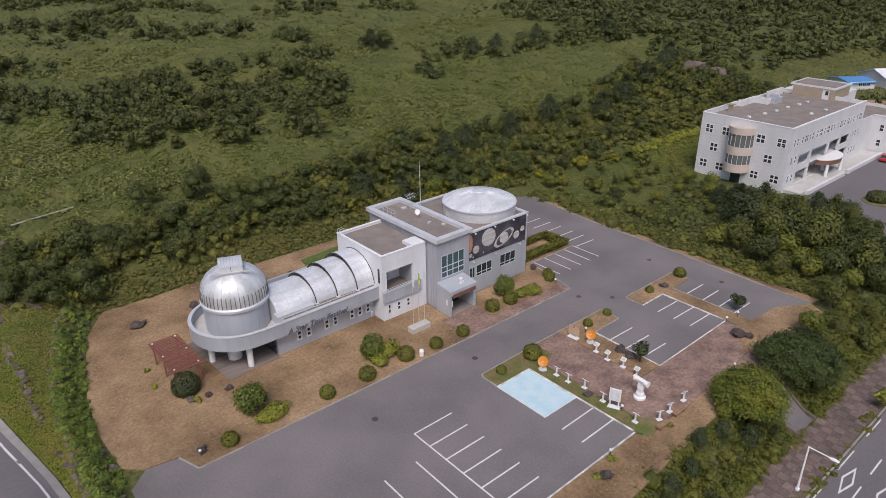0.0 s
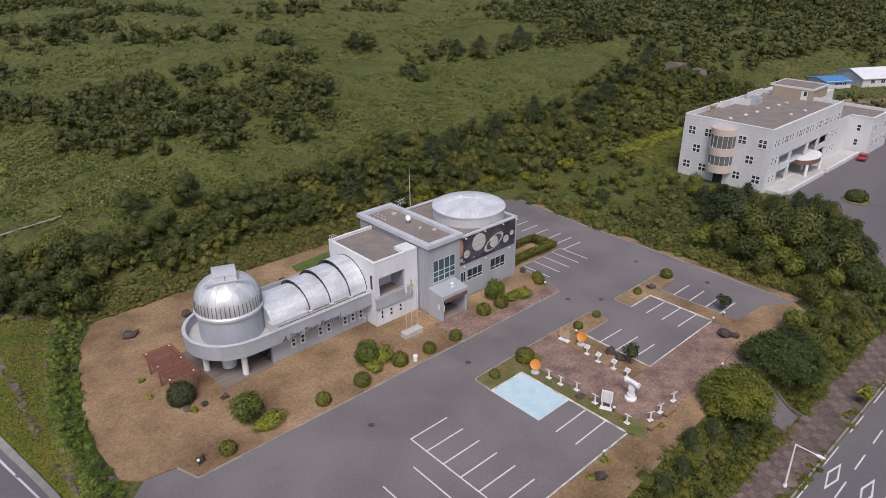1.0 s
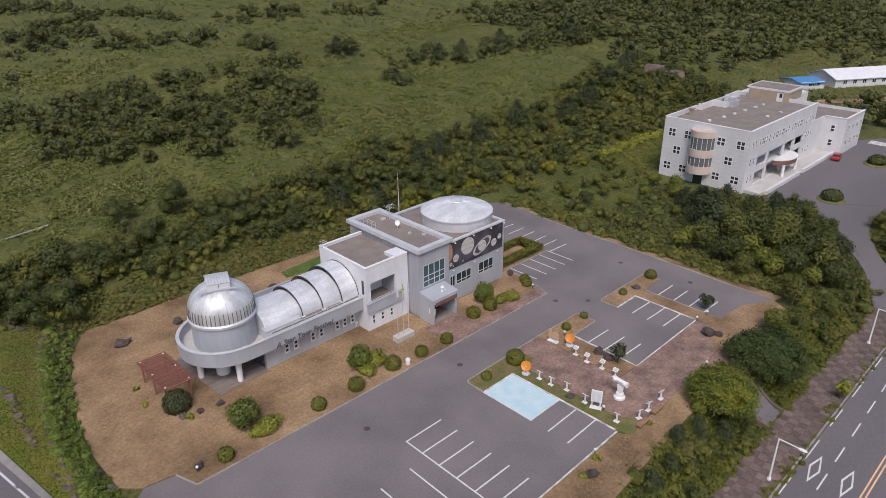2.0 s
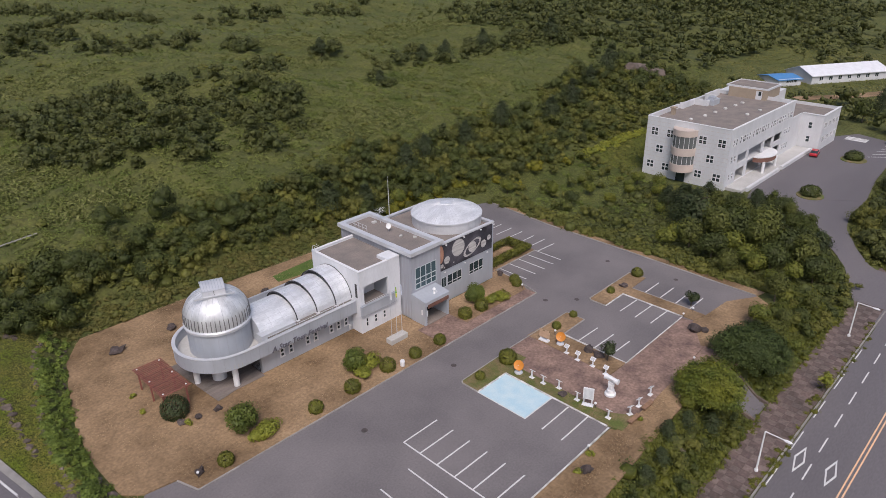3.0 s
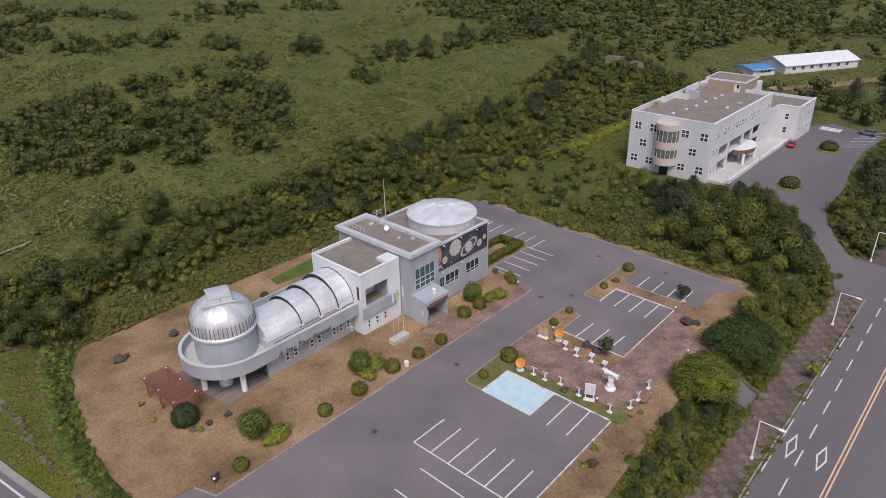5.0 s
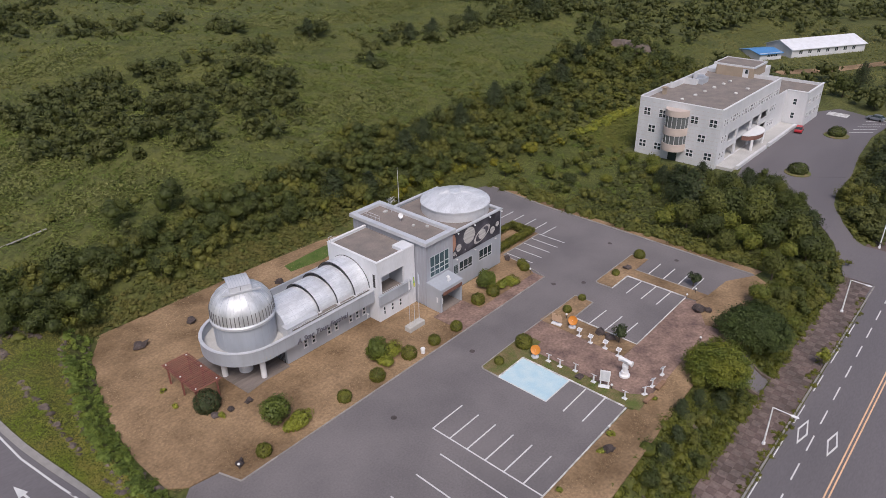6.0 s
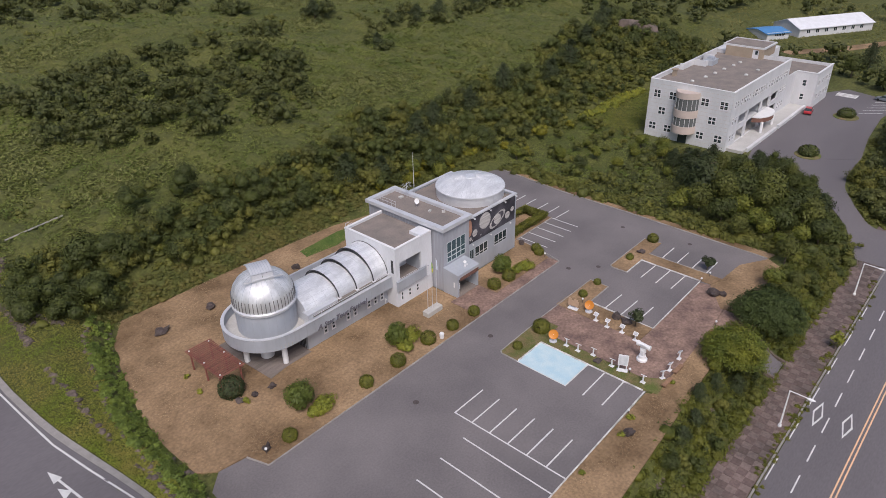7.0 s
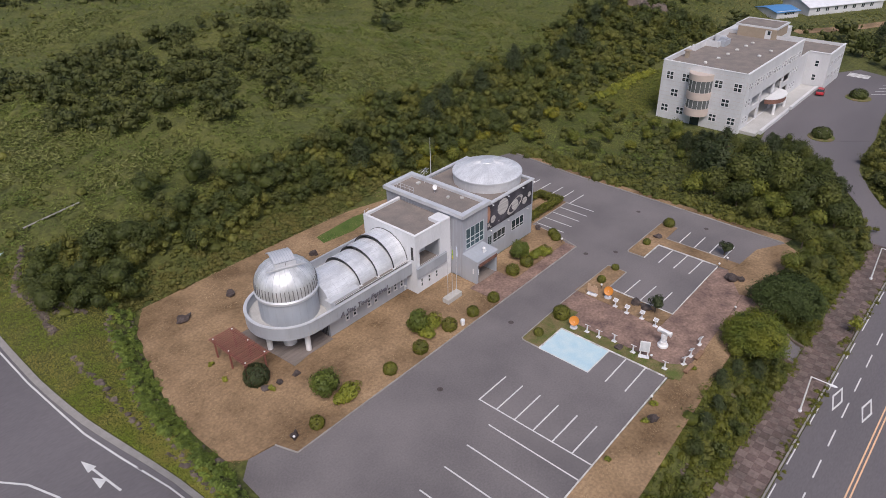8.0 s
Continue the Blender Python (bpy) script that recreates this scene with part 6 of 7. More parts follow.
tufts("dry_grass", p, 0.1, M_DRYTUFT, "short dry grass on the lawn", 1.0, lift=TURF - 0.02)
p = scatter(5000, -5.5, 33, -20, -15.2)
tufts("dry_grass", p[p[:, 1] > np.interp(p[:, 0], [-6, 24, 33], [-20.2, -18.5, -18.1])], 0.09, M_DRYTUFT, "short dry grass by the street bank", 1.2, lift=TURF - 0.05)
p = np.concatenate([scatter(1500, 12.1, 21, 0.2, 2.7), scatter(1800, 17.0, 18.8, -14, 0)])
tufts("island_grass", p, 0.1, leafy("lawn_blades", (0.11, 0.15, 0.04), (0.17, 0.14, 0.06), scale=0.8, island=0.3), "patchy green turf by the blue bay", lift=TURF)


# ---- trees and shrubs ----
def shrub(name, radii, n, size, material, label, at, group="", lumps=6, lift=None, trunk=0.0, turn=0.0, category="shrub"):
    """One bush: short forked stems and a leafy crown."""
    ob = thing(name, label, category, at, group, turn=turn)
    r = radii
    mid = trunk + r[2] * 0.55 if lift is None else lift
    bm = bmesh.new()
    tube(bm, (0, 0, -0.15), (0.03, 0.02, mid), 0.05 + 0.04 * r[0], 0.03, 7)
    for k in range(5):
        a = k * 1.26 + 0.4
        tube(bm, (0.02, 0.01, mid * 0.5), (r[0] * 0.6 * math.cos(a), r[1] * 0.6 * math.sin(a), mid + r[2] * 0.25), 0.04 + 0.01 * r[0], 0.015, 5)
    part("trunk", bm, M_BARK, ob)
    p, out = crown_points(n, r, lumps, clipped=lumps == 9)
    p[:, 2] += mid
    quads("crown", leaves(p, np.full(n, size), 0.2, out=out), material, parent=ob)
    return ob


def ball(r, z=0.8):
    return (r, r, r * z)


for x, y, r in ((1.9, 10.9, 1.15), (7.6, 11.1, 1.2), (11.9, 10.7, 0.95), (16.2, 10.6, 0.95), (-3.3, 11.0, 1.0), (-14.6, 10.9, 0.95), (23.3, 12.6, 1.15), (26.5, 12.4, 1.15), (36.2, 14.2, 0.9), (35.5, 13.2, 0.9),
                (14.0, 1.6, 0.7), (33.7, 1.7, 0.6), (29.6, 1.6, 0.7), (50.6, 1.5, 1.0), (43.2, 1.6, 0.65)):
    shrub("round_shrub", ball(r * 0.9, 0.95), 1100, 0.12, M_CLIPPED, "clipped round dark green shrub on the turf", (x, y, TURF), "clipped shrubs", 9)
shrub("round_shrub", ball(1.15, 0.95), 1500, 0.13, M_CLIPPED, "large clipped round shrub by the blue bay", (19.0, 1.4, TURF), "clipped shrubs", 9)
shrub("round_shrub", ball(1.6, 0.95), 1600, 0.14, M_LEAF_DARK, "dark round shrub beside the pergola", (-14.6, 22.0, TURF), "clipped shrubs", 9)
for x, y, r in ((4.6, 14.2, (1.7, 1.6, 1.9)), (27.2, 14.2, (1.5, 1.5, 1.8)), (-10.9, 14.0, (2.1, 2.0, 2.2))):
    shrub("ornamental_tree", r, 3400, 0.15, M_ORNAMENT, "bushy green ornamental tree on the dry lawn", (x, y, TURF), "ornamental trees", 16, trunk=0.35, category="tree")
for x, y, r in ((6.0, 13.1, (2.2, 1.5, 1.1)), (4.5, 12.4, (1.4, 1.3, 0.9)), (-8.9, 11.8, (1.7, 1.2, 1.1)), (-10.6, 11.8, (1.2, 1.0, 0.8)), (29.0, 12.6, (1.3, 1.0, 0.9)), (30.5, 12.0, (1.2, 1.1, 1.0))):
    shrub("azalea_bush", (r[0] * 1.15, r[1] * 1.15, r[2]), 1500, 0.13, M_LEAF_YEL, "low spreading yellow-green bush", (x, y, TURF), "azaleas", 8)
shrub("azalea_bush", (0.55, 0.55, 0.5), 260, 0.11, M_LEAF_YEL, "small orange-yellow bush between rocks", (-14.3, 19.4, TURF), "azaleas", 6)
for x, y in ((8.9, -15.9), (1.5, -15.6), (11.8, -15.4), (20.4, -16.2), (-16.6, 28.6), (-17.0, 25.0)):
    shrub("tussock", (0.5, 0.5, 0.35), 160, 0.12, M_LEAF_YEL, "small weedy tussock on dry turf", (x, y, 0.05), "tussocks", 5)
shrub("young_pine", (1.25, 1.2, 1.2), 900, 0.16, M_LEAF_DARK, "small dark pine with a bare trunk", (27.6, -7.6, TURF), "young pines", 7, trunk=1.2, category="tree")
shrub("young_pine", (1.35, 1.2, 0.9), 800, 0.16, M_LEAF_DARK, "small dark pine on the parking island", (47.6, -8.8, TURF), "young pines", 7, trunk=0.9, category="tree")
for x0, x1, y0, y1 in ((36.3, 47.0, 19.1, 20.6), (45.2, 46.9, 20.7, 24.1), (36.6, 45.2, 23.1, 24.2)):
    n = int((x1 - x0) * (y1 - y0) * 260)
    p = np.stack([rng.uniform(x0, x1, n), rng.uniform(y0, y1, n), TURF + 1.05 * rng.random(n) ** 0.4], -1)
    q = leaves(p, np.full(n, 0.16), 0.4)
    quads("box_hedge", q, M_CLIPPED, "clipped green box hedge round the bed", "hedge")


def tree(name, height, spread, n, size, material, label, pine=False, dense=False):
    """A tree at the origin: tapered bent trunk, limbs and a ragged crown."""
    ob = thing(name, label, "tree", (0, 0, 0))
    bm = bmesh.new()
    top = height * (0.9 if pine else 0.62)
    p0 = Vector((0, 0, -0.3))
    lean = Vector((random.uniform(-0.2, 0.2), random.uniform(-0.2, 0.2), 0))
    for k in range(4):
        p1 = Vector((lean.x * (k + 1) / 2, lean.y * (k + 1) / 2, top * (k + 1) / 4))
        tube(bm, p0, p1, 0.16 * height / 6 * (1 - 0.2 * k), 0.16 * height / 6 * (0.8 - 0.2 * k), 7)
        p0 = p1
    for k in range(8):
        a, z = k * 2.4, top * (0.35 + 0.08 * k)
        tube(bm, (lean.x * z / top * 2, lean.y * z / top * 2, z), (spread * 0.65 * math.cos(a), spread * 0.65 * math.sin(a), z + height * 0.14), 0.06 * height / 6, 0.02, 5)
    part("trunk", bm, M_BARK, ob)
    if pine:
        parts = []
        for z in np.linspace(height * 0.3, height * 0.97, 8):
            r = spread * (1.0 - (z / height) ** 2.2) + 0.45
            for a in rng.uniform(0, 6.28, 6):
                c = np.array([r * 0.6 * math.cos(a), r * 0.6 * math.sin(a), z])
                m = max(8, int(n / 48))
                d = rng.normal(size=(m, 3)) * np.array([r * 0.36, r * 0.36, height * 0.05])
                parts.append(c + d)
        p = np.concatenate(parts)
        out = p / np.array([spread, spread, height]) - np.array([0, 0, 0.35])
    elif dense:
        tips = 150
        g = np.arange(tips) + 0.5
        rise = 1 - 1.35 * g / tips
        turn = g * 2.39996
        flat = np.sqrt(np.maximum(0, 1 - rise ** 2))
        tip = np.stack([flat * np.cos(turn), flat * np.sin(turn), rise], -1)
        tip *= (rng.uniform(0.74, 1.0, tips) * (1 + 0.1 * np.sin(3 * turn + 1) * flat))[:, None]
        k = rng.integers(0, tips, n)
        p = tip[k] * np.array([spread, spread, height * 0.46]) + rng.normal(size=(n, 3)) * np.array([0.34, 0.34, 0.13])
        out = tip[k] * 0.6
        p[:, 2] += height * 0.46
        foliage("inner_leaves", np.array([[0, 0, height * 0.46]]), np.array([spread * 0.98]), np.array([height * 0.46 / spread]), 0.0, np.array([6]), size, material, "", "", 8, 0.2, -0.6, parent=ob)
    else:
        p, out = crown_points(n, (spread, spread, height * 0.42), 16, 0.12, -0.6)
        p[:, 2] += height * 0.58
    quads("crown", leaves(p, np.full(len(p), size), 0.25, out=out), material, parent=ob)
    return ob


KINDS = [tree("broadleaf_tree", 5.5, 2.6, 2200, 0.2, M_LEAF, "green broadleaf tree in the belt of trees"),
         tree("broadleaf_tree", 6.0, 2.3, 2100, 0.2, leafy("mid_leaves", (0.096, 0.105, 0.021), (0.072, 0.081, 0.019), scale=0.4), "lighter green broadleaf tree in the belt"),
         tree("autumn_tree", 4.6, 2.0, 1600, 0.18, leafy("autumn_leaves", (0.15, 0.155, 0.022), (0.098, 0.12, 0.022), scale=0.5), "yellowing young tree among green trees"),
         tree("pine_tree", 6.5, 2.5, 2300, 0.19, M_LEAF_DARK, "dark green pine in the belt of trees", True),
         tree("pine_tree", 5.2, 2.2, 2000, 0.19, M_LEAF_DARK, "small dark pine on the slope", True)]
for ob, grp in zip(KINDS, ("broadleaf belt", "broadleaf belt", "autumn trees", "pines", "pines")):
    tagged(ob, group=grp)
used = set()


def plant(kind, x, y, size=1.0):
    src = KINDS[kind]
    m = pose(x, y, land_at(x, y), 0, 0, random.uniform(0, 360))
    if kind in used:
        ob = copy_thing(src, m)
    else:
        ob = src
        ob.matrix_basis = m
        used.add(kind)
    s = size * random.uniform(0.9, 1.1)
    ob.scale = (s, s, s * random.uniform(0.92, 1.08))
    return ob


BELT = [(63, 4, 0, 0.8), (66, 0, 1, 0.9), (64, -4, 0, 0.8), (68, -5, 0, 1.0), (72, 3, 3, 1.0), (76, 7, 3, 1.05), (80, 9, 0, 1.0), (84, 11, 3, 0.95), (87, 8, 4, 1.1), (71, -2, 1, 1.0), (76, 1, 2, 0.9),
        (80, 4, 0, 1.1), (85, 4, 1, 1.0), (89, 3, 0, 1.0), (92, 0, 4, 1.0), (66, -9, 0, 0.8), (70, -9, 1, 1.0), (74, -4, 0, 1.1), (79, -2, 1, 1.1), (84, -1, 1, 1.0), (88, -3, 0, 1.0), (63, -12, 2, 0.8),
        (67, -13, 0, 0.9), (72, -12, 0, 1.0), (76, -8, 1, 1.0), (81, -6, 0, 1.05), (86, -7, 4, 0.9), (70, -16, 1, 0.9), (75, -14, 0, 0.9), (79, -11, 0, 0.9), (64, -17, 2, 0.7), (68, -19, 0, 0.75), (73, -18, 0, 0.7),
        (77, -16, 4, 0.7), (60, -8, 1, 0.55), (61, -15, 2, 0.6), (57, -17, 1, 0.6), (90, 7, 0, 0.9), (83, 14, 4, 0.9), (79, 13, 2, 0.8), (88, -9, 0, 0.8), (84, -12, 0, 0.8), (80, -15, 1, 0.75), (93, -4, 0, 0.8), (95.5, 1.5, 4, 0.7), (91, -7, 1, 0.75), (85, 1.5, 0, 1.0), (77, 4.5, 1, 1.0), (69, 5, 2, 0.8)]
for n, (x, y, k, s) in enumerate(BELT):
    k = 2 if k == 0 and n % 3 == 0 else k
    plant(k, x + random.uniform(-0.7, 0.7), y + random.uniform(-0.7, 0.7), s * (1.2 if x < 79 else 0.8))
for x, y, k, s in ((89.5, 18.5, 2, 0.9), (86, 17, 2, 0.8), (90, 24, 2, 0.8), (83, 22, 2, 0.7), (46, 43.5, 2, 0.9), (50, 45, 2, 0.8), (42, 47, 2, 0.9), (66, 40, 2, 0.7), (72, 33, 2, 0.8), (78, 28, 2, 0.8), (82, 33, 2, 0.6), (76, 22, 2, 0.7), (70, 27, 0, 0.6), (86, 24, 2, 0.6), (36, 49, 3, 0.8), (30, 52, 3, 0.9),
                   (20, 52, 0, 0.8), (8, 55, 0, 0.9), (-4, 52, 0, 0.8), (-10, 55, 0, 0.9), (-17, 51, 0, 0.9), (-15, 57, 0, 1.0), (52, 55, 3, 0.9), (60, 58, 3, 0.9), (75, 60, 3, 1.0), (90, 62, 3, 1.0), (105, 58, 3, 1.0),
                   (120, 62, 3, 1.1), (88, 131, 4, 1.1), (87, 103, 4, 0.8), (141, 113, 3, 1.1), (166, 103, 3, 1.2), (112, 112, 4, 0.9), (120, 110, 3, 0.9), (150, 70, 3, 1.1), (160, 75, 3, 1.2), (135, 66, 3, 1.0),
                   (170, -18, 3, 1.1), (178, -8, 3, 1.1), (186, 2, 3, 1.1), (176, 4, 0, 1.2), (192, -6, 3, 1.2), (168, -6, 0, 1.0), (99, -24, 0, 0.9), (104, -21, 3, 0.9), (110, -20, 0, 0.9), (118, -18, 3, 0.9), (96, -27, 1, 0.7)):
    plant(k, x, y, s)


def crowned(x, y, height, r, material, label):
    ob = tree("spreading_tree", height, r, 15000, 0.13, material, label, dense=True)
    tagged(ob, group="spreading trees")
    ob.matrix_basis = pose(x, y, land_at(x, y))
    ob.scale = (1, 1, 1)
    return ob


crowned(29.5, -19.9, 6.0, 3.8, leafy("broad_leaves", (0.076, 0.1, 0.016), (0.135, 0.143, 0.016), scale=0.45), "wide spreading tree with yellow-green crown")
crowned(40.3, -20.1, 6.0, 4.5, leafy("deep_leaves", (0.055, 0.075, 0.018), (0.038, 0.055, 0.014), scale=0.5), "wide spreading dark green tree")
for x, y, k, s in ((27, -21.5, 4, 0.55), (24, -20, 4, 0.5), (20.5, -19.4, 4, 0.45), (17.5, -20.5, 4, 0.45), (14, -20.6, 4, 0.5), (26, -19, 2, 0.45), (48.3, -17.6, 2, 0.75), (46.5, -20.5, 1, 0.7), (52, -20, 1, 0.6), (56, -21, 0, 0.6), (50, -22.5, 2, 0.5), (60, -21, 1, 0.55), (10, -21, 0, 0.5)):
    plant(k, x, y, s)
sap = tree("roadside_sapling", 3.2, 0.9, 260, 0.2, M_LEAF_YEL, "thin yellow sapling by the street kerb")
sap.matrix_basis = pose(44.5, -28.1, land_at(44.5, -28.1))


# ---- rocks and stones ----
def boulder(seed, flat=0.7):
    bm = bmesh.new()
    bmesh.ops.create_icosphere(bm, subdivisions=2, radius=1)
    for v in bm.verts:
        n = noise.noise(v.co * 1.3 + Vector((seed * 3.1, 0, 0))) * 0.65 + noise.noise(v.co * 3 + Vector((0, seed * 2.7, 0))) * 0.2
        v.co *= 1 + n
        v.co.z *= flat
    me = bpy.data.meshes.new("boulder")
    bm.to_mesh(me)
    bm.free()
    return me


STONES = []
for k in range(4):
    me = boulder(k + 1)
    me.materials.append(M_STONE)
    STONES.append(me)
ROCKS = []
for k in range(3):
    me = boulder(k + 9, 0.75)
    me.materials.append(M_ROCK)
    ROCKS.append(me)
for i, (x, y, s) in enumerate(((-13.9, 39.6, 0.95), (-6.5, 39.8, 0.75), (8.0, 39.3, 0.7), (41.6, -12.2, 0.95), (42.3, -13.2, 0.6), (9.7, -16.4, 0.65), (-17.2, 11.6, 0.55), (-14.9, 20.0, 0.5), (-10.9, 19.3, 0.5), (-13.1, 19.6, 0.45),
                               (46.0, 1.2, 0.6), (28.0, -4.6, 0.75), (27.6, -6.2, 0.7), (18.0, -7.6, 0.5), (36.4, 17.2, 0.6), (-8.2, 31.8, 0.7))):
    ob = new("landscape_rock", ROCKS[i % 3])
    ob.matrix_world = pose(x, y, TURF + 0.25 * s, 0, 0, i * 67) @ Matrix.Diagonal((s, s * 0.8, s * 0.85, 1))
    tagged(ob, "dark weathered volcanic rock set on the turf", "rock", "landscape rocks")


def bank_stone(x, y, s):
    ob = new("bank_stone", random.choice(STONES))
    ob.matrix_world = pose(x, y, land_at(x, y) - 0.12 * s, random.uniform(-15, 15), random.uniform(-15, 15), random.uniform(0, 360)) @ Matrix.Diagonal((s * 0.78, s * random.uniform(0.45, 0.7), s * 0.62, 1))
    tagged(ob, "rough grey stone set in the bank", "stone", "bank stones")


for y in np.arange(9, 46, 0.62):
    x = np.interp(y, EDGE_Y, EDGE_X)
    if random.random() < 0.75:
        bank_stone(x - 3.1 + random.uniform(-0.3, 0.3), y, random.uniform(0.3, 0.62))
    if random.random() < 0.3:
        bank_stone(x - 0.6 + random.uniform(-0.3, 0.4), y, random.uniform(0.25, 0.5))
for a, b, n in (((-28.6, 37.5), (-28.4, 22), 22), ((-28.1, 17), (-27.9, 8), 16), ((-23, 65), (-27.4, 58), 30), ((-27.4, 58), (-26.9, 52), 26), ((-26.9, 52), (-28.0, 44), 34), ((-26.3, 56), (-25.6, 48), 26), ((-25.5, 52), (-23.5, 46), 14)):
    for i in range(n):
        f = i / (n - 1)
        bank_stone(a[0] + (b[0] - a[0]) * f + random.uniform(-0.3, 0.3), a[1] + (b[1] - a[1]) * f + random.uniform(-0.2, 0.2), random.uniform(0.34, 0.8))
bank_stone(-25.2, 16.9, 0.8)
bank_stone(-24.9, 14.4, 0.9)
bank_stone(-23.3, 27.4, 0.55)
for i in range(26):
    bank_stone(random.uniform(4, 27), random.uniform(-23.5, -20.8), random.uniform(0.3, 0.65))
for i in range(16):
    s = random.uniform(1.6, 3.2)
    ob = new("rock_outcrop", random.choice(STONES))
    x, y = 166 + random.uniform(-5, 5), 66 + random.uniform(-3, 3)
    ob.matrix_world = pose(x, y, land_at(x, y) + 1.0, 0, 0, random.uniform(0, 360)) @ Matrix.Diagonal((s, s, s, 1))
    tagged(ob, "grey bare rock outcrop on the wooded slope", "rock", "outcrop rocks")

# concrete channel and slab above the side road
bm = bmesh.new()
tube(bm, (-21.3, 68.5, land_at(-21.3, 68.5) + 0.12), (-12.3, 70.4, land_at(-12.3, 70.4) + 0.12), 0.15, n=4)
solid("drain_channel", bm, M_KERB, "pale concrete drain channel on the slope", "channel", kind="structure")
bm = bmesh.new()
prism(bm, [(-31, 63.5), (-25.8, 65.0), (-23.8, 67.4), (-24.3, 70.5), (-31, 72)], land_at(-27, 64) - 0.2, land_at(-27, 64) + 0.25)
solid("concrete_pad", bm, M_BLUE, "pale blue painted slab by the side road", "slab", kind="structure")


# ---- site furniture ----
perg = thing("pergola", "red-brown timber pergola with a slatted roof", "pergola", (-13.9, 26.1, TURF))
for x in (-1.35, 1.35):
    for y in (-3.2, 0.0, 3.2):
        part("post", boxes((x - 0.09, x + 0.09, y - 0.09, y + 0.09, 0, 2.45)), M_TIMBER, perg)
    part("beam", boxes((x - 0.07, x + 0.07, -3.8, 3.8, 2.45, 2.65)), M_TIMBER, perg)
for i in range(22):
    y = -3.7 + i * 7.4 / 21
    part("slat", boxes((-1.75, 1.75, y - 0.07, y + 0.07, 2.65, 2.74)), M_TIMBER, perg)
for x in (-1.35, 1.35):
    for y in (-3.4, 0.0, 3.4):
        part("cap_light", ring(bmesh.new(), [(0, 2.72), (0.11, 2.72), (0.09, 2.8), (0, 2.84)], 10, at=(x, y, 0)), M_PLASTER, perg, "small white light")


def stand(at, turn):
    ob = thing("information_stand", "white metal information stand with a tilted panel", "sign", at, "information stands", turn=turn)
    part("foot", boxes((-0.3, 0.3, -0.22, 0.22, 0, 0.07)), M_PLASTER, ob)
    part("post", boxes((-0.07, 0.07, -0.07, 0.07, 0.07, 0.95)), M_PLASTER, ob)
    p = part("panel", boxes((-0.32, 0.32, -0.26, 0.26, -0.025, 0.025)), M_PLASTER, ob)
    p.matrix_local = pose(0, -0.03, 1.05, 35, 0, 0)
    f = part("plate", boxes((-0.25, 0.25, -0.19, 0.19, 0.026, 0.032)), mat_plate, ob, "grey printed plate")
    f.matrix_local = pose(0, -0.03, 1.05, 35, 0, 0)
    return ob


mat_plate = mat("printed_plate", (0.55, 0.55, 0.56), 0.5, 0, 6, 0.2, 0, tint=(0.3, 0.3, 0.32))
first = stand((25.5, -2.9, TURF), -90)
for x, y, a in ((25.15, -4.8, -90), (25.3, -6.9, -90), (24.9, -9.0, -90), (18.3, -2.9, 90), (18.3, -4.6, 90), (18.8, -6.5, 90), (18.4, -9.3, 90), (18.1, -13.6, 90), (20.3, -15.0, 160), (22.2, -15.0, 180), (25.0, -14.9, 180)):
    copy_thing(first, pose(x, y, TURF, 0, 0, a))


def dial(at, turn):
    ob = thing("bowl_sundial", "white dial sculpture with an orange bowl", "sculpture", at, "dial sculptures", turn=turn)
    part("plinth", ring(bmesh.new(), [(0, 0), (0.62, 0), (0.6, 0.18), (0.45, 0.25), (0, 0.25)], 24), M_PALE, ob, "grey-white round plinth", True)
    part("stem", tube(tube(bmesh.new(), (-0.25, 0, 0.25), (-0.1, 0, 1.0), 0.13, 0.09), (0.25, 0, 0.25), (0.1, 0, 1.0), 0.13, 0.09), M_PLASTER, ob)
    bm = ring(bmesh.new(), [(0, -0.06), (0.5, 0.0), (0.78, 0.14), (0.76, 0.2), (0.48, 0.06), (0, 0.0)], 32)
    bmesh.ops.transform(bm, matrix=pose(0, 0.1, 1.25, 62, 0, 0), verts=bm.verts)
    part("bowl", bm, M_ORANGE, ob, "orange bowl", True)
    part("pointer", tube(bmesh.new(), (0, 0.1, 1.2), (0, -0.35, 1.5), 0.04), M_PLASTER, ob)
    ob.scale = (0.82, 0.82, 0.82)
    return ob


d1 = dial((26.7, -1.1, TURF), -70)
copy_thing(d1, pose(18.0, -1.1, TURF, 0, 0, -70))
cut = thing("photo_board", "tan cut-out photo board on white feet", "board", (25.9, 0.9, TURF), turn=-84)
bm = boxes((-0.75, 0.75, -0.04, 0.04, 0.45, 1.35), (-0.75, -0.3, -0.04, 0.04, 1.35, 1.65), (0.1, 0.6, -0.04, 0.04, 1.35, 1.6))
part("board", bm, M_TAN, cut)
part("foot", boxes((-0.7, 0.7, -0.3, 0.3, 0, 0.18)), M_PLASTER, cut)
for x in (-0.5, 0.5):
    part("leg", boxes((x - 0.06, x + 0.06, -0.05, 0.05, 0.18, 0.45)), M_PLASTER, cut)
sgn = thing("notice_board", "large white notice board on two posts", "sign", (18.45, -10.7, TURF), turn=-66)
part("base", boxes((-0.65, 0.65, -0.28, 0.28, 0, 0.12)), M_PLASTER, sgn)
for x in (-0.45, 0.45):
    part("post", boxes((x - 0.06, x + 0.06, -0.06, 0.06, 0.12, 0.95)), M_PLASTER, sgn)
part("board", boxes((-0.6, 0.6, -0.06, 0.06, 0.85, 2.35)), M_PLASTER, sgn)
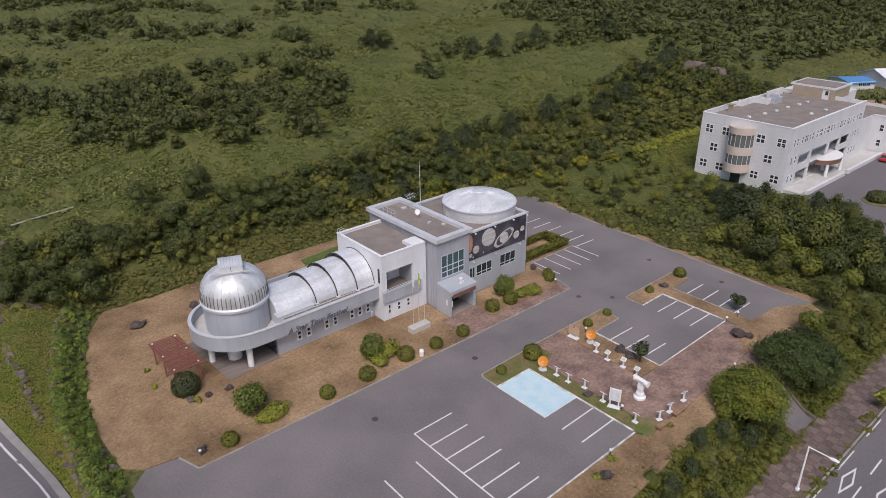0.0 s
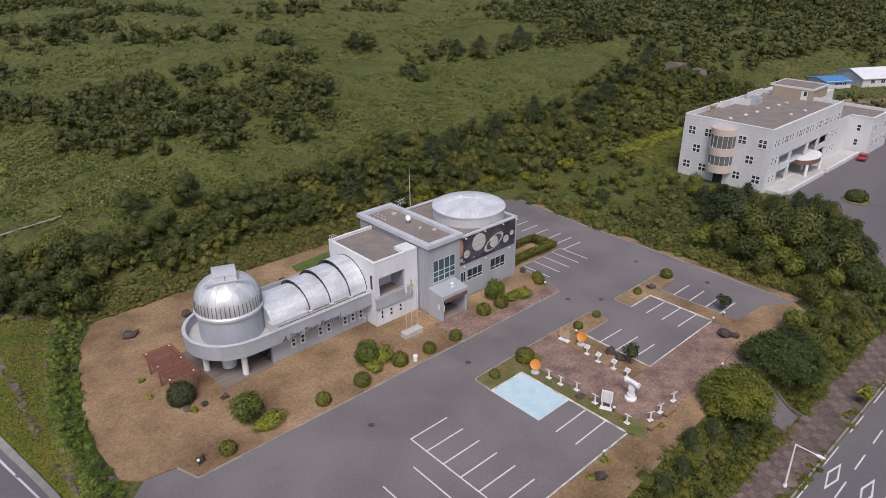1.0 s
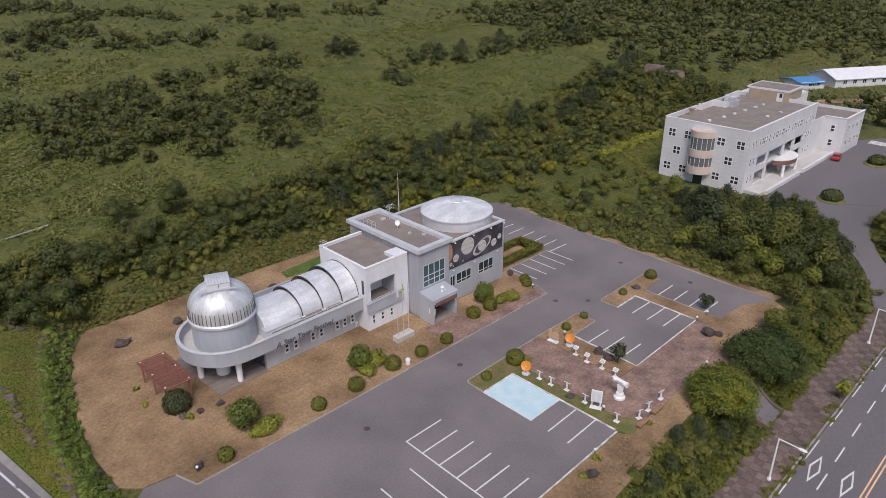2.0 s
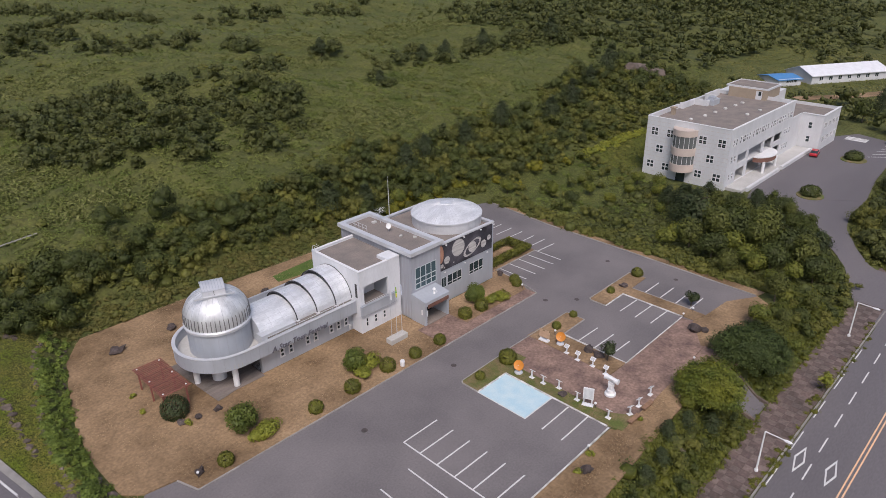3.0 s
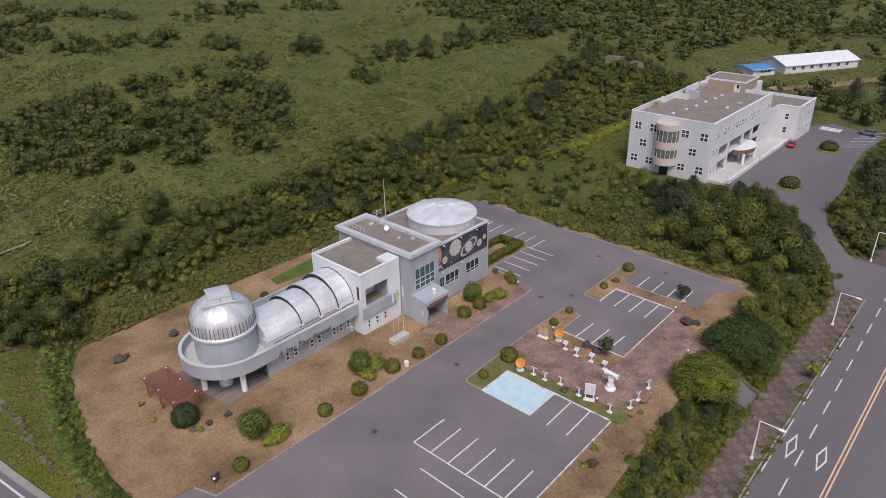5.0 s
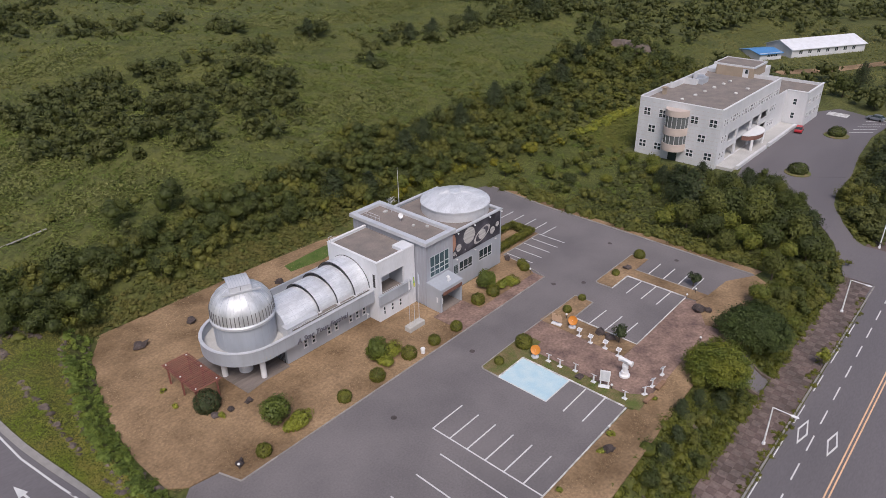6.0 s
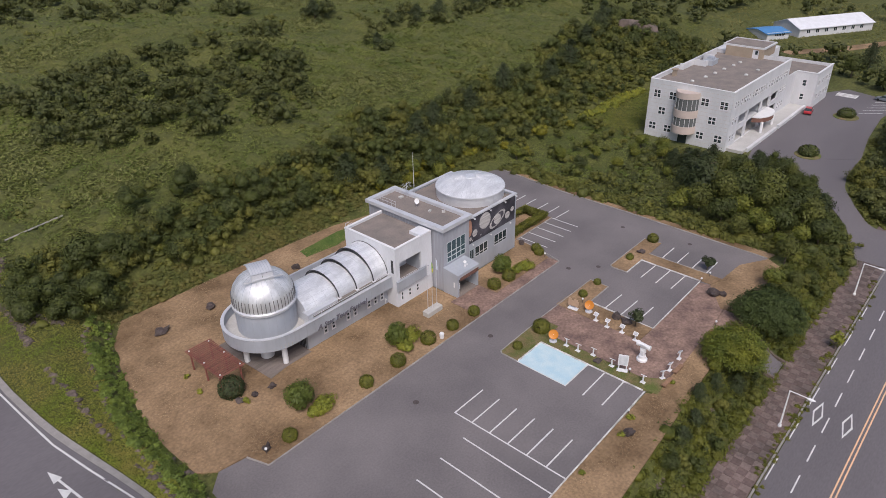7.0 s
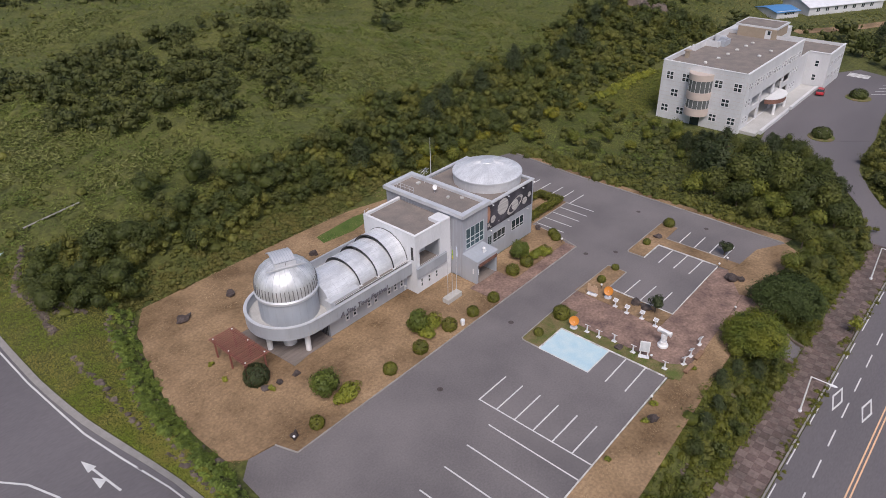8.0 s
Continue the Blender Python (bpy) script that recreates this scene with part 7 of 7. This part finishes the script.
part("print", boxes((-0.5, 0.5, -0.075, -0.06, 0.95, 2.25)), mat("pale_print", (0.66, 0.68, 0.7), 0.5, 0, 2.5, 0.1, 0, tint=(0.5, 0.53, 0.56)), sgn, "pale printed panel")

tel = thing("telescope_sculpture", "white sculpture of a telescope on a round base", "sculpture", (21.9, -11.5, TURF), turn=88)
tel.scale = (0.88, 0.88, 0.95)
part("base", ring(bmesh.new(), [(0, 0), (0.75, 0), (0.75, 0.25), (0.55, 0.4), (0.5, 0.75), (0, 0.75)], 28), M_PLASTER, tel, "", True)
bm = boxes((-0.3, 0.3, -0.28, 0.28, 0.75, 1.6), (-0.42, 0.42, -0.2, 0.2, 1.15, 1.9))
bmesh.ops.bevel(bm, geom=bm.edges[:], offset=0.07, segments=2, affect="EDGES")
part("mount", bm, M_PLASTER, tel)
bm = tube(bmesh.new(), (-0.8, 0, 2.24), (0.8, 0, 2.31), 0.3, 0.33, 20)
tube(bm, (0.8, 0, 2.31), (1.0, 0, 2.32), 0.38, 0.38, 20)
tube(bm, (-1.0, 0, 2.23), (-0.8, 0, 2.24), 0.36, 0.36, 20)
part("barrel", bm, M_PLASTER, tel, "", True)
part("finder", tube(bmesh.new(), (-0.5, 0.36, 2.5), (0.4, 0.36, 2.56), 0.08, n=10), M_PLASTER, tel)

for x, y, a in ((19.6, -15.9, -1), (22.7, -15.8, -1)):
    b = thing("log_bench", "low brown timber bench on the dry turf", "bench", (x, y, 0.06), "log benches", turn=a)
    part("seat", boxes((-0.95, 0.95, -0.26, 0.26, 0.34, 0.48)), M_LOG, b)
    for k in (-0.6, 0.6):
        part("leg", boxes((k - 0.12, k + 0.12, -0.16, 0.16, 0, 0.34)), M_LOG, b)


def street_lamp(x, y, height, arm):
    ob = thing("street_lamp", "white curved-arm street lamp on the pavement", "lamp", (x, y, land_at(x, y) + 0.05), "street lamps")
    part("pole", tube(bmesh.new(), (0, 0, 0), (0, 0, height), 0.11, 0.07, 12), M_PLASTER, ob)
    part("foot", ring(bmesh.new(), [(0, 0), (0.22, 0), (0.2, 0.3), (0, 0.3)], 12), M_PLASTER, ob)
    part("arm", tube(bmesh.new(), (0, 0, height), (0.15, -arm, height - 0.12), 0.06, 0.05, 8), M_PLASTER, ob)
    bm = ring(bmesh.new(), [(0, -0.14), (0.2, -0.1), (0.26, 0), (0.16, 0.1), (0, 0.13)], 14)
    bmesh.ops.transform(bm, matrix=Matrix.Translation((0.18, -arm - 0.35, height - 0.15)) @ Matrix.Diagonal((0.8, 1.9, 0.8, 1)), verts=bm.verts)
    part("lamp_head", bm, M_PLASTER, ob, "white lamp head", True)


street_lamp(25.9, -27.4, 5.4, 1.9)
street_lamp(59.6, -26.6, 5.4, 1.9)
street_lamp(83.8, -26.0, 5.4, 1.9)
street_lamp(-10.0, -27.4, 5.4, 1.9)


def garden_light(x, y):
    ob = thing("garden_light", "small white globe light on a dark post", "lamp", (x, y, TURF), "garden lights")
    part("post", tube(bmesh.new(), (0, 0, 0), (0, 0, 0.55), 0.045, n=8), M_IRON, ob)
    part("globe", ring(bmesh.new(), [(0, 0.52), (0.12, 0.56), (0.16, 0.68), (0.1, 0.78), (0, 0.8)], 12), M_PLASTER, ob, "white globe", True)


for x, y in ((-17.6, 11.0), (35.2, 11.9), (43.6, -9.6), (34.6, -15.5), (12.2, -14.9), (28.0, 0.7), (18.6, -11.6), (45.9, -9.9)):
    garden_light(x, y)
bin_ob = thing("litter_bin", "white litter bin at the lawn kerb", "bin", (9.3, 10.3, TURF))
bin_ob.scale = (0.85, 0.85, 0.75)
part("body", ring(bmesh.new(), [(0, 0), (0.32, 0), (0.36, 0.8), (0, 0.8)], 18), M_PLASTER, bin_ob, "", True)
part("lid", ring(bmesh.new(), [(0.38, 0.86), (0.3, 1.05), (0, 1.12)], 18), M_PLASTER, bin_ob, "", True)
part("lid_post", boxes((-0.3, -0.26, -0.03, 0.03, 0.8, 0.9), (0.26, 0.3, -0.03, 0.03, 0.8, 0.9)), M_IRON, bin_ob)
for x, y in ((13.8, 5.8), (38.1, 4.1), (34.8, 7.3), (52, 7.6), (-1.65, 4.5), (53.5, -3.5)):
    solid("manhole_cover", ring(bmesh.new(), [(0, 0.004), (0.36, 0.004), (0.36, 0.012), (0.3, 0.012), (0.3, 0.008), (0, 0.008)], 24), M_IRON, "round iron manhole cover in asphalt", "cover", (x, y, 0), "manhole covers")

# planted islands of the far lot
for x, y, r in ((107.5, -5.2, 2.6), (138.5, -4.5, 2.8)):
    solid("planted_island", ring(bmesh.new(), [(0, 0.0), (r, 0.0), (r, 0.15), (r - 0.2, 0.2), (0, 0.22)], 28), M_LAWN, "round kerbed turf island in the far lot", "island", (x, y, -1.02), "turf islands", kind="structure")
    shrub("island_shrub", (2.1, 2.0, 1.3), 900, 0.24, M_LEAF, "low dense shrub on a round island", (x, y, -0.82), "island shrubs", 9)
